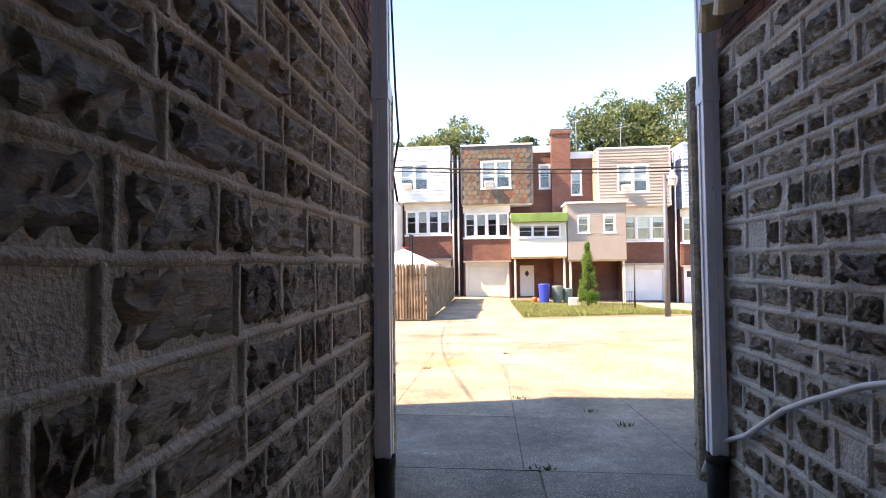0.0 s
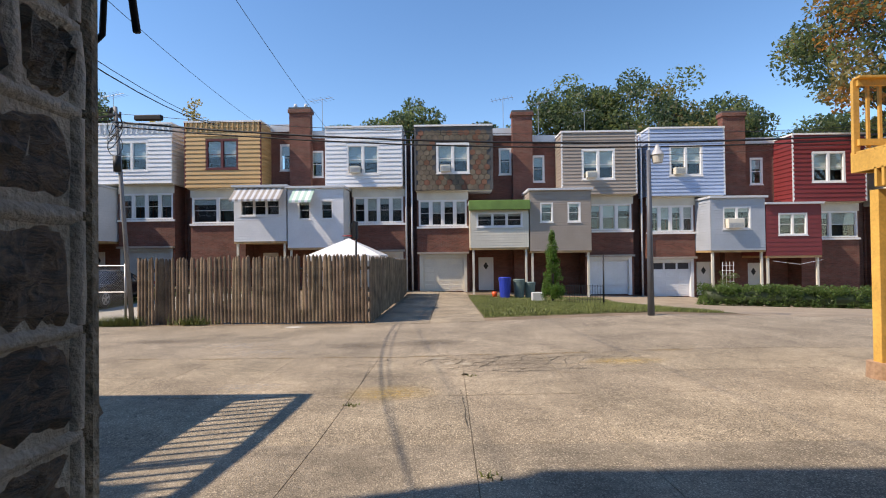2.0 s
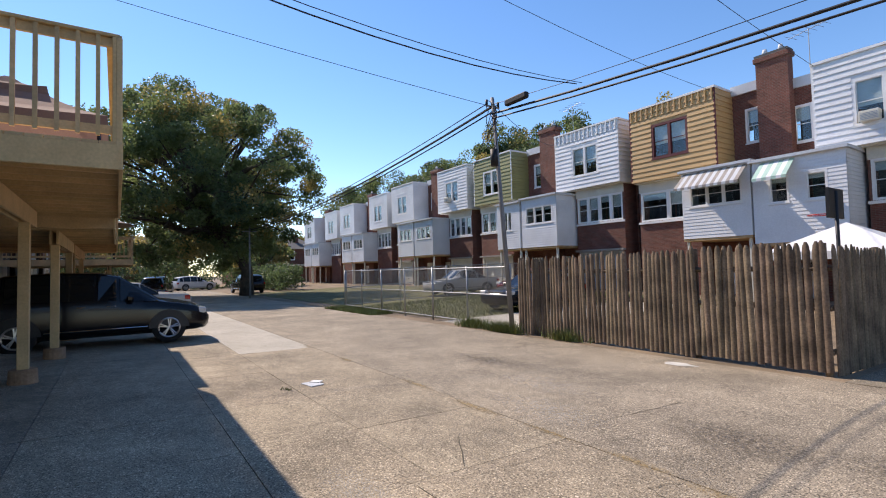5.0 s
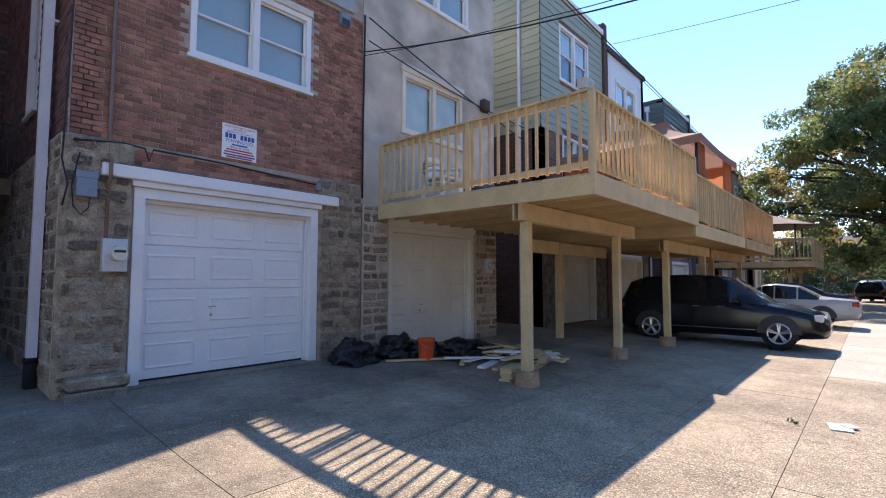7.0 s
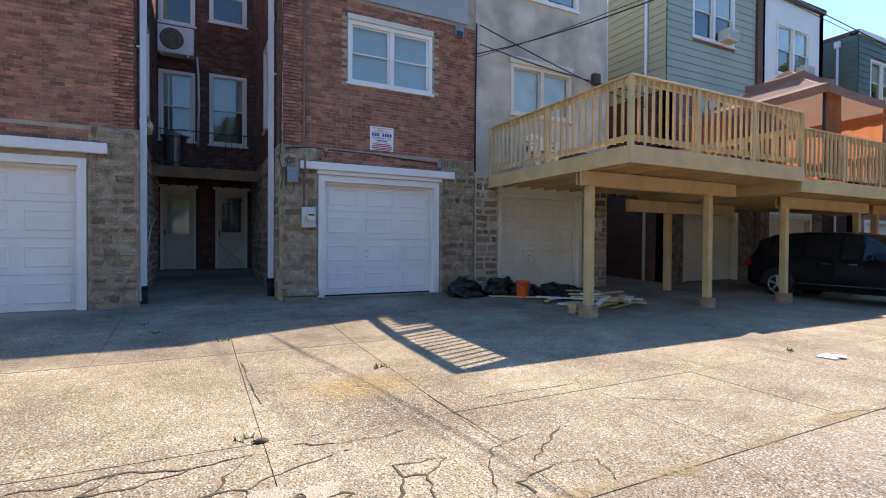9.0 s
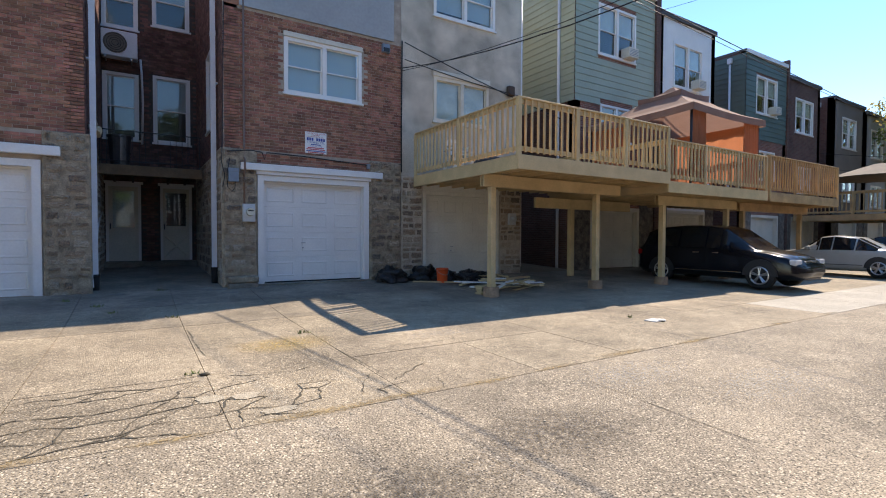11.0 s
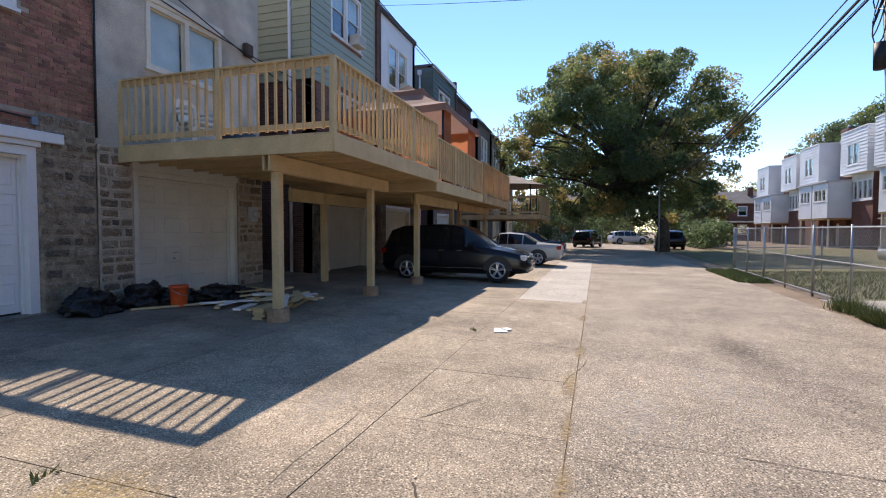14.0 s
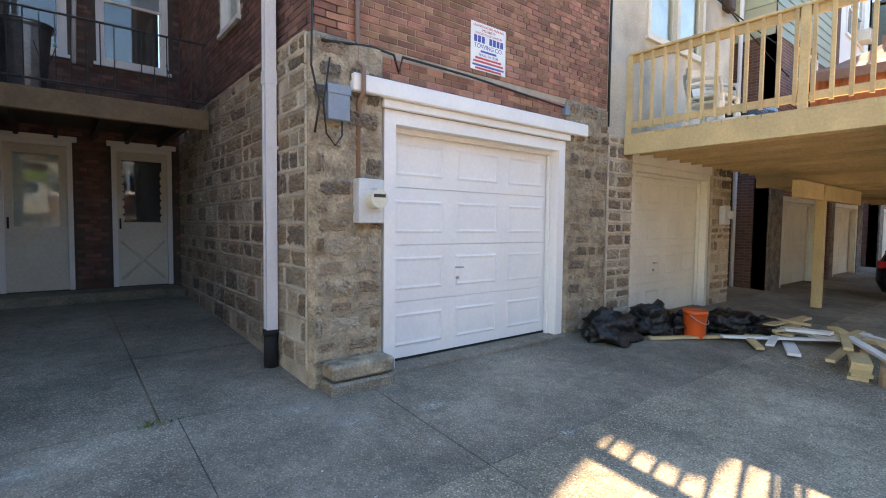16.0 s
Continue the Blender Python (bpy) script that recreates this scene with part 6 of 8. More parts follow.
def leaf_cloud(centers, per, size, rg, squash=0.75):
    """Leaves scattered in clumps; each leaf a small folded quad."""
    c = np.array(centers)
    n = len(c) * per
    idx = np.repeat(np.arange(len(c)), per)
    r = np.random.RandomState(rg.randint(0, 9999))
    d = r.normal(size=(n, 3)); d /= np.linalg.norm(d, axis=1)[:, None]
    rad = c[idx, 3] * r.uniform(0.25, 1.0, n) ** 0.6
    p = c[idx, :3] + d * rad[:, None] * np.array([1, 1, squash])
    a = r.normal(size=(n, 3)); a /= np.linalg.norm(a, axis=1)[:, None]
    b = np.cross(a, r.normal(size=(n, 3))); b /= np.linalg.norm(b, axis=1)[:, None]
    s = size * r.uniform(0.6, 1.3, n)[:, None]
    v = np.stack([p - a * s, p + b * s * 0.5, p + a * s, p - b * s * 0.5], 1).reshape(-1, 3)
    f = np.arange(n * 4).reshape(-1, 4)
    return v.tolist(), f.tolist()


def tree(at, high, spread, mats, label, clumps=60, per=160, leaf=0.16, trunk=0.45, bare=0.25, seed=1, lean=(0, 0), puff=(0.12, 0.26)):
    """A tapered trunk that forks into limbs, which carry clumps of leaves with gaps between them."""
    rg = random.Random(seed)
    x, y = at
    z = ground_z(x, y) - 0.2
    t = thing("tree", (x, y, z), label, "tree")
    top = Vector((x + lean[0], y + lean[1], z + high * 0.5))
    tube_part("trunk", [(x, y, z), (x + rg.gauss(0, .1), y + rg.gauss(0, .1), z + high * bare), tuple(top)], trunk, BARK, t, sides=10, taper=trunk * 0.55)
    cents = [[] for _ in mats]
    for i in range(clumps):
        while True:
            u = Vector((rg.uniform(-1, 1), rg.uniform(-1, 1), rg.uniform(-1, 1)))
            if 0.3 < u.length < 1 and noise.noise(u * 2.1 + Vector((seed * 1.7, 0, 0))) > -0.28:
                break
        zc = z + high * (bare + (1 - bare) * 0.5) + u.z * high * (1 - bare) * 0.5
        wide = spread * (1.0 - 0.25 * max(u.z, 0) ** 2)
        px, py = x + lean[0] + u.x * wide, y + lean[1] + u.y * wide
        rr = spread * rg.uniform(*puff)
        k = min(len(mats) - 1, int(rg.random() * len(mats)))
        cents[k].append((px, py, zc, rr))
        if i % 3 == 0:
            s = Vector((x, y, z)).lerp(top, rg.uniform(0.45, 1.0))
            mid = s.lerp(Vector((px, py, zc)), 0.5) + Vector((0, 0, 0.06 * spread))
            tube_part("limb", [s, mid, (px, py, zc)], trunk * 0.32, BARK, t, sides=6, taper=0.03)
    for k, m in enumerate(mats):
        if cents[k]:
            v, f = leaf_cloud(cents[k], per, leaf, rg)
            sole(from_lists("crown", v, f, m, t), "", "", "", "stuff")
    return t


tree((-41, 16.4), 16.9, 9.2, (LEAF_A, LEAF_A, LEAF_C, LEAF_A, LEAF_B), "large spreading shade tree with yellowing leaves by the lane", 380, 330, 0.125, 0.6, 0.14, 4, puff=(0.07, 0.15), lean=(0, -3.7))
for i, (x, y, h, s) in enumerate(((-98, 52, 20, 8), (-80, 51, 20, 7), (-61, 50, 19, 6), (-47, 50, 20, 7), (-37.5, 51, 19, 6), (-9, 52, 15.5, 5), (-3, 50, 17, 5.5), (4, 50, 15.5, 4.5), (13, 50, 19, 6.5), (20.5, 50, 20.5, 8), (27.5, 51, 18.5, 6), (39, 50, 16.5, 7), (53, 50, 18, 9), (68, 52, 18, 10))):
    tree((x, y), h, s, (LEAF_A, LEAF_C, LEAF_C, LEAF_B) if i % 3 == 0 else (LEAF_A, LEAF_C, LEAF_C), "leafy dark green tree rising behind the row houses", 120, 260, 0.19, 0.4, 0.35, 20 + i, puff=(0.15, 0.3))
tree((-25, 50), 18.5, 3.6, (LEAF_B,), "thin half-bare tree behind the roofs", 26, 60, 0.16, 0.25, 0.3, 51)
tree((28.4, 27.2), 21, 8.4, (LEAF_A, LEAF_C, LEAF_D, LEAF_A, LEAF_C, LEAF_B), "tall tree with green leaves turning orange", 130, 220, 0.15, 0.4, 0.48, 61, puff=(0.1, 0.2))
for i, (x, y, h, s) in enumerate(((-70, 4, 9, 5), (-75, 22, 9, 5), (-84, 12, 10, 6), (-95, 30, 13, 8), (-60, 22, 7, 4), (-110, 0, 13, 9))):
    tree((x, y), h, s, (LEAF_A, LEAF_C, LEAF_B), "leafy street tree at the end of the lane", 40, 130, 0.26, 0.3, 0.2, 70 + i)

hedge = thing("hedge", (17, 25.8, ground_z(17, 25.8)), "clipped green privet hedge along the driveway", "hedge")
hv, hf = [], []
rg_ = random.Random(15)
cent = []
for i in range(90):
    t_ = i / 89
    for _ in range(10):
        x = 13.3 + 14 * t_
        y = 26.0 - 1.2 * t_ + rg_.uniform(-0.4, 0.35)
        cent.append((x, y, ground_z(x, y) + rg_.uniform(0.02, 0.95), 0.2))
v_, f_ = leaf_cloud(cent, 45, 0.055, rg_, 1.0)
sole(from_lists("hedge_leaves", v_, f_, leaf_paint("privet_leaf", (0.1, 0.16, 0.04)), hedge), "", "", "", "stuff")
tube_part("hedge_core", [(13.4, 26.0, ground_z(13.4, 26.0) + 0.42), (27.2, 24.8, ground_z(27.2, 24.8) + 0.42)], 0.34, LEAF_C, hedge)

conifer = thing("arborvitae", (6.0, 26, ground_z(6.0, 26)), "narrow conical arborvitae shrub on the lawn", "shrub")
cent = []
for i in range(160):
    t_ = rg_.random() ** 1.3
    r_ = 0.58 * (1 - t_) ** 0.8 * math.sqrt(rg_.random())
    a_ = rg_.uniform(0, math.tau)
    cent.append((6.0 + r_ * math.cos(a_), 26 + r_ * math.sin(a_), ground_z(6.0, 26) + 0.3 + t_ * 3.15, 0.14))
v_, f_ = leaf_cloud(cent, 40, 0.05, rg_, 1.4)
sole(from_lists("foliage", v_, f_, leaf_paint("arborvitae_leaf", (0.09, 0.17, 0.03)), conifer), "", "", "", "stuff")
tube_part("trunk", [(6.0, 26, ground_z(6.0, 26) - 0.1), (6.0, 26, 1.2)], 0.06, BARK, conifer)


# ---- poles and wires ----
pole = thing("utility_pole", (-8.36, 16.19, ground_z(-8.36, 16.19)), "slim leaning grey utility pole with transformer gear", "utility pole")
POLE_GREY = surf("pole_grey", (0.24, 0.235, 0.23), 0.6, 0.25, 2, 30, 0.2)
tube_part("mast", [(-8.34, 16.19, ground_z(-8.36, 16.19) - 0.1), (-8.52, 16.1, 2.5), (-8.7, 16.02, 5.75)], 0.068, POLE_GREY, pole, sides=12, taper=0.05)
tube_part("spool", [(-8.6, 15.95, 3.85), (-8.62, 15.95, 4.3)], 0.1, CABLE, pole, "black cable spool", sides=10)
for k in range(5):
    tube_part("cable_loop", [(-8.66 + 0.22 * math.sin(a * 0.63 + k), 15.94, 4.6 + 0.3 * math.cos(a * 0.63) + k * 0.2) for a in range(11)], 0.011, CABLE, pole, sides=5)
tube_part("cross_arm", [(-8.7, 15.8, 5.5), (-8.7, 16.25, 5.5)], 0.03, POLE_GREY, pole, sides=6)
box_part("splice_case", (-8.1, -7.3, 15.9, 16.05, 5.32, 5.48), CABLE, pole, "black splice case hung on the line", bevel=0.03)
for y in (15.82, 16.22):
    tube_part("insulator", [(-8.7, y, 5.5), (-8.7, y, 5.66)], 0.035, CABLE, pole, sides=8)
pole3 = thing("utility_pole", (24, 16.2, ground_z(24, 16.2)), "grey utility pole further along the lane", "utility pole")
tube_part("mast", [(24, 16.2, ground_z(24, 16.2) - 0.2), (24, 16.2, 6.0)], 0.1, POLE_GREY, pole3, sides=12, taper=0.08)
pole2 = thing("utility_pole", (-35.5, 15.5, ground_z(-35.5, 15.5)), "thin grey utility pole beside the large tree", "utility pole")
tube_part("mast", [(-35.5, 15.5, -0.8), (-35.6, 15.5, 4.6)], 0.07, POLE_GREY, pole2, sides=10, taper=0.05)
tube_part("cross_arm", [(-35.6, 15.0, 4.2), (-35.6, 16.0, 4.2)], 0.03, POLE_GREY, pole2, sides=6)


def wire(a, b, sag, r, label, group="overhead wires"):
    pts = []
    for i in range(13):
        t = i / 12
        p = Vector(a).lerp(Vector(b), t)
        pts.append((p.x, p.y, p.z - sag * 4 * t * (1 - t)))
    return tagged(tube_part("wire", pts, r, CABLE, sides=5), label, "wire", group)


for dz, r in ((0.0, 0.03), (-0.13, 0.022), (0.25, 0.008)):
    wire((-8.7, 16.0, 5.3 + dz), (24, 16.2, 5.5 + dz), 0.9, r, "thick black overhead cable along the lane")
for dz, dy, r in ((0.0, 0, 0.03), (0.06, -0.16, 0.014), (-0.12, 0.05, 0.02), (0.08, 0.18, 0.01)):
    wire((-8.7, 16.0 + dy, 5.5 + dz), (-35.6, 15.5 + dy, 4.3 + dz), 0.5, r, "black overhead cable strung down the lane")
wire((-35.6, 15.5, 4.4), (-90.2, 14, 5), 0.8, 0.02, "black overhead cable strung down the lane")
wire((-4.32, 3.28, 5.36), (-5.86, 16.1, 5.2), 0.6, 0.012, "black service drop from the brick house to the lane cable")
wire((-4.3, 3.28, 5.28), (-5.7, 16.1, 5.17), 0.48, 0.007, "black service drop from the brick house to the lane cable")
wire((-15.4, 3.15, 9.6), (-8.7, 16.0, 5.5), 0.1, 0.008, "thin wire from a far house to the utility pole")
wire((-8.0, 3.3, 9.9), (-10.6, 31.4, 9.45), 0.6, 0.01, "thin wire crossing over the lane")
wire((-4.4, 3.3, 9.7), (-6.4, 31.4, 9.1), 0.4, 0.01, "thin wire crossing over the lane")
wire((-4.4, 3.3, 5.6), (-11.2, 3.2, 5.3), 0.15, 0.012, "black wire fixed along the stucco house")
wire((-4.4, 3.3, 6.05), (-11.2, 3.35, 4.6), 0.1, 0.014, "black wire fixed along the stucco house")
wire((-11.0, 3.4, 9.9), (-45, 3.5, 8.3), 0.1, 0.02, "utility wire strung along the far roofs")
wire((-11.0, 3.5, 9.6), (-45, 3.7, 8.1), 0.15, 0.014, "utility wire strung along the far roofs")
wire((-30, 3.3, 5.5), (-35.6, 15.5, 4.3), 0.3, 0.012, "service drop to a dark brick house")
wire((-30, 3.3, 4.6), (-35.6, 15.5, 4.1), 0.3, 0.012, "service drop to a dark brick house")
wire((12.5, 31.4, 7.2), (24, 16.2, 5.6), 0.4, 0.01, "service drop to a blue house")
wire((17.5, 31.4, 8.6), (24, 16.2, 5.8), 0.5, 0.01, "service drop to a blue house")
wire((-30.4, 31.3, 8.8), (-8.75, 16.1, 5.6), 0.7, 0.012, "service drop to a white house")
wire((-20, 31.3, 9.0), (-8.75, 16.1, 5.6), 0.5, 0.01, "service drop to a white house")

lamp = thing("street_lamp", (6.54, 15.72, ground_z(6.54, 15.72)), "dark grey street lamp with a bell-shaped head", "street lamp")
LAMP_GREY = surf("lamp_post_paint", (0.1, 0.11, 0.13), 0.5, 0.15, 3, 30, 0.05)
gl_ = ground_z(6.54, 15.72)
tube_part("post", [(6.54, 15.72, gl_ - 0.1), (6.54, 15.72, 4.2)], 0.095, LAMP_GREY, lamp, sides=14, taper=0.055)
tube_part("arm", [(6.54, 15.72, 3.9), (6.62, 15.72, 4.05), (6.75, 15.72, 4.1)], 0.025, LAMP_GREY, lamp, sides=8)
bm = bmesh.new()
prev = None
for z, r in ((4.35, 0.04), (4.3, 0.06), (4.22, 0.09), (4.1, 0.17), (4.06, 0.19)):
    ring = [bm.verts.new((6.79 + r * math.cos(k * math.tau / 18), 15.72 + r * math.sin(k * math.tau / 18), z)) for k in range(18)]
    if prev:
        for k in range(18):
            bm.faces.new((prev[k], prev[(k + 1) % 18], ring[(k + 1) % 18], ring[k]))
    else:
        bm.faces.new(ring)
    prev = ring
part("hood", bm, surf("lamp_hood", (0.45, 0.46, 0.47), 0.4, 0.1, 4, 30, 0), lamp, smooth=True)
bm = bmesh.new()
bmesh.ops.create_cone(bm, cap_ends=True, segments=18, radius1=0.13, radius2=0.165, depth=0.22, matrix=Matrix.Translation((6.79, 15.72, 3.95)))
part("globe", bm, surf("lamp_glass", (0.6, 0.58, 0.5), 0.2, 0.08, 4, 30, 0), lamp, "cloudy glass globe")

for x, z, d, tilt in ((-7.2, 9.3, 33.5, 0), (-20.9, 9.8, 33.5, .1), (4.6, 9.3, 34, 0), (6.9, 9.0, 34, 0), (10.2, 8.7, 35, 0)):
    an = thing("antenna", (x, d, z), "thin metal television antenna on a roof mast", "antenna", "roof antennas")
    tube_part("mast", [(x, d, z - 0.3), (x, d, z + 2.3)], 0.02, GALV, an, sides=6)
    tube_part("boom", [(x - 0.8, d, z + 2.1), (x + 0.7, d, z + 2.35)], 0.015, GALV, an, sides=5)
    for k in range(6):
        xx = x - 0.7 + k * 0.26
        tube_part("element", [(xx - 0.1, d - 0.45, z + 2.12 + k * .04), (xx + 0.1, d + 0.45, z + 2.12 + k * .04)], 0.01, GALV, an, sides=4)


# ---- vehicles ----
TYRE = RUBBER
RIM = surf("alloy_rim", (0.55, 0.55, 0.56), 0.3, 0.08, 6, 30, 0, metal=0.9)
CAR_GLASS = surf("tinted_car_glass", (0.012, 0.014, 0.016), 0.05, 0.1, 1, 5, 0)
HEADLAMP = surf("headlamp_lens", (0.6, 0.6, 0.6), 0.1, 0.1, 5, 30, 0)
TAILLAMP = surf("tail_lamp_lens", (0.35, 0.01, 0.01), 0.15, 0.1, 5, 30, 0)
PLATE = surf("number_plate", (0.55, 0.56, 0.6), 0.5, 0.1, 5, 30, 0)
CHROME = surf("chrome", (0.7, 0.7, 0.7), 0.15, 0.05, 5, 30, 0, metal=1.0)


def car_paint(name, col):
    m = surf(name, col, 0.16, 0.06, 2, 20, 0)
    m.node_tree.nodes["Principled BSDF"].inputs["Specular IOR Level"].default_value = 0.35
    return m


def car(at, heading, length, width, high, paint, label, kind="sedan", wheel=0.33, base=0.6):
    """A car whose nose points along its local +y; the body is lofted from cross-sections."""
    L, W = length / 2, width / 2
    gz_ = ground_z(*at)
    c = new("car")
    c.empty_display_size = 0.3
    tagged(c, label, "car")
    clear = 0.2 if kind != "suv" else 0.24
    belt = high * (0.63 if kind != "suv" else 0.6)
    hood = high * (0.58 if kind != "suv" else 0.57)
    # stations along y: (y, half width, bottom, shoulder, half width of roof, roof or None)
    if kind == "suv":
        cab = [(-1.0, 0.78, 0.45, belt * .88, 0.6, None), (-0.95, 0.92, 0.3, belt, 0.68, belt + 0.14), (-0.86, 0.97, clear, belt + .05, 0.7, high * 0.9), (-0.7, 1, clear, belt + .03, 0.74, high * 0.97), (-0.35, 1, clear, belt + .01, 0.76, high),
               (0.0, 1, clear, belt, 0.76, high * 0.99), (0.17, 1, clear, belt - .01, 0.74, high * 0.945), (0.53, 1, clear, hood, 0.74, hood + 0.06), (0.7, 0.98, clear, hood - 0.06, 0.7, hood), (0.86, 0.95, clear + .02, hood - 0.15, 0.66, hood - 0.09), (0.95, 0.87, 0.28, hood - 0.27, 0.6, hood - 0.21), (1.0, 0.7, 0.36, hood - 0.4, 0.5, hood - 0.36)]
    else:
        cab = [(-1.0, 0.8, 0.42, belt * .78, 0.62, None), (-0.96, 0.92, 0.3, belt * .98, 0.68, belt + 0.0), (-0.72, 0.98, clear, belt + .02, 0.7, belt + 0.05), (-0.56, 1, clear, belt + .01, 0.68, belt + 0.1), (-0.3, 1, clear, belt, 0.66, high * 0.95), (-0.02, 1, clear, belt, 0.68, high),
               (0.14, 1, clear, belt - .01, 0.66, high * 0.97), (0.42, 1, clear, hood + 0.06, 0.66, hood + 0.09), (0.6, 0.99, clear, hood, 0.66, hood + 0.05), (0.85, 0.95, clear, hood - 0.08, 0.6, hood - 0.03), (0.96, 0.86, 0.24, hood - 0.16, 0.55, hood - 0.12), (1.0, 0.7, 0.3, hood - 0.26, 0.5, hood - 0.22)]
    bm = bmesh.new()
    rings, glass_quads = [], []
    for y, hw, zb, zs, rw, zr in cab:
        zr = zs + 0.03 if zr is None else zr
        half = [(0.0, zb), (0.8 * hw * W, zb), (hw * W, zb + 0.12), (hw * W * 1.0, (zb + zs) / 2), (hw * W * 0.975, zs), (rw * W * 1.0, zr - 0.03), (rw * W * 0.8, zr), (0.0, zr + 0.012)]
        ring = [bm.verts.new((x, y * L, z)) for x, z in half] + [bm.verts.new((-x, y * L, z)) for x, z in half[-2:0:-1]]
        rings.append(ring)
    n = len(rings[0])
    for p, q in zip(rings, rings[1:]):
        for k in range(n):
            bm.faces.new((p[k], p[(k + 1) % n], q[(k + 1) % n], q[k]))
    bm.faces.new(rings[0]); bm.faces.new(rings[-1])
    coords = [[v.co.copy() for v in r] for r in rings]
    bmesh.ops.subdivide_edges(bm, edges=bm.edges[:], cuts=1, use_grid_fill=True, smooth=0.35)
    part("body", bm, paint, c, smooth=True)

    def patch(name, pts, material, push):
        g = bmesh.new()
        ctr = sum(pts, Vector()) / len(pts)
        nrm = (pts[1] - pts[0]).cross(pts[-1] - pts[0]).normalized()
        if nrm.dot(ctr - Vector((0, ctr.y * 0.6, high * 0.45))) < 0:
            nrm = -nrm
        inner = [g.verts.new(ctr + (p - ctr) * 0.9 + nrm * push) for p in pts]
        rim = [g.verts.new(ctr + (p - ctr) * 0.94 + nrm * (push - 0.03)) for p in pts]
        g.faces.new(inner)
        for k in range(len(pts)):
            g.faces.new((inner[k], inner[(k + 1) % len(pts)], rim[(k + 1) % len(pts)], rim[k]))
        return part(name, g, material, c)
    roofed = [i for i, s in enumerate(cab) if s[5] and s[5] > belt + 0.25]
    lo, hi = roofed[0], roofed[-1]
    for sgn in (4, 10):
        o = 5 if sgn == 4 else 9
        for i in range(lo - 1 if kind == "sedan" else lo, hi + 1):
            if i + 1 < len(cab):
                a, b = coords[i], coords[i + 1]
                pts = [a[sgn], b[sgn], b[o], a[o]]
                if (pts[2] - pts[1]).length < 0.14 and (pts[3] - pts[0]).length < 0.14:
                    continue
                patch("side_window", pts, CAR_GLASS, 0.018)
    a, b = coords[hi], coords[hi + 1]
    patch("windscreen", [a[5], a[9], b[9], b[5]], CAR_GLASS, 0.03)
    a, b = coords[lo], coords[lo - 1]
    patch("rear_window", [a[5], a[9], b[9], b[5]], CAR_GLASS, 0.03)
    # wheels
    for sx in (-1, 1):
        for wy in (-base * L, base * L * 1.02):
            wx = sx * (W - 0.1)
            g = bmesh.new()
            prof = [(-0.1, 0.6), (-0.1, 0.95), (-0.06, 1.0), (0.06, 1.0), (0.1, 0.95), (0.1, 0.6)]
            rr = []
            for k in range(24):
                a_ = k * math.tau / 24
                rr.append([g.verts.new((wx + d, wy + wheel * r * math.cos(a_), wheel + wheel * r * math.sin(a_))) for d, r in prof])
            for k in range(24):
                for e in range(5):
                    g.faces.new((rr[k][e], rr[k][e + 1], rr[(k + 1) % 24][e + 1], rr[(k + 1) % 24][e]))
            tyre = part("wheel", g, TYRE, c, smooth=True)
            g = bmesh.new()
            tube(g, [(wx + sx * (0.085 + 0.01), wy + wheel * 0.62 * math.cos(k * math.tau / 24), wheel + wheel * 0.62 * math.sin(k * math.tau / 24)) for k in range(25)], 0.022, 6)
            for k in range(5):
                a_ = k * math.tau / 5 + 0.3
                for off in (-0.13, 0.13):
                    tube(g, [(wx + sx * 0.1, wy, wheel), (wx + sx * 0.095, wy + wheel * 0.62 * math.cos(a_ + off), wheel + wheel * 0.62 * math.sin(a_ + off))], 0.02, 5)
            part("rim", g, RIM, tyre, "bright alloy rim")
            tube_part("hub", [(wx + sx * 0.02, wy, wheel), (wx + sx * 0.115, wy, wheel)], 0.05, RIM, tyre, sides=10)
            # black disc behind the spokes for the darkness inside the wheel
            tube_part("brake_shade", [(wx, wy, wheel), (wx + sx * 0.05, wy, wheel)], wheel * 0.6, BLACK_METAL, tyre, sides=20)
            # black half-disc on the body side paints the shaded hollow of the arch
            g = bmesh.new()
            ring = [Vector((sx * (W + 0.004), wy + (wheel + 0.07) * math.cos(k * math.pi / 12), wheel + (wheel + 0.07) * math.sin(k * math.pi / 12))) for k in range(13)]
            rin = [Vector((sx * (W - 0.2), p.y, p.z)) for p in ring]
            va, vb = [g.verts.new(p) for p in ring], [g.verts.new(p) for p in rin]
            g.faces.new(va)
            for k in range(12):
                g.faces.new((va[k], va[k + 1], vb[k + 1], vb[k]))
            part("wheel_arch_shade", g, BLACK_METAL, c)
    zl = hood - (0.33 if kind == "suv" else 0.2)
    for sx in (-1, 1):
        g = bmesh.new()
        box(g, min(sx * W * 0.55, sx * W * 0.9), max(sx * W * 0.55, sx * W * 0.9), L * 0.88, L * 0.965, zl, zl + 0.15)
        part("headlight", g, HEADLAMP, c, bevel=0.03)
        g = bmesh.new()
        box(g, min(sx * W * 0.55, sx * W * 0.93), max(sx * W * 0.55, sx * W * 0.93), -L * 0.985, -L * 0.9, belt - 0.22, belt - 0.04)
        part("tail_light", g, TAILLAMP, c, bevel=0.03)
        g = bmesh.new()
        box(g, min(sx * (W - 0.02), sx * (W + 0.16)), max(sx * (W - 0.02), sx * (W + 0.16)), L * 0.24, L * 0.3, belt + 0.0, belt + 0.13)
        part("mirror", g, paint, c, bevel=0.03)
        for yy in (-0.12, 0.12):
            tube_part("door_handle", [(sx * (W + 0.01), L * yy - 0.1, belt - 0.1), (sx * (W + 0.01), L * yy + 0.08, belt - 0.1)], 0.014, CHROME if kind == "suv" else paint, c, sides=6)
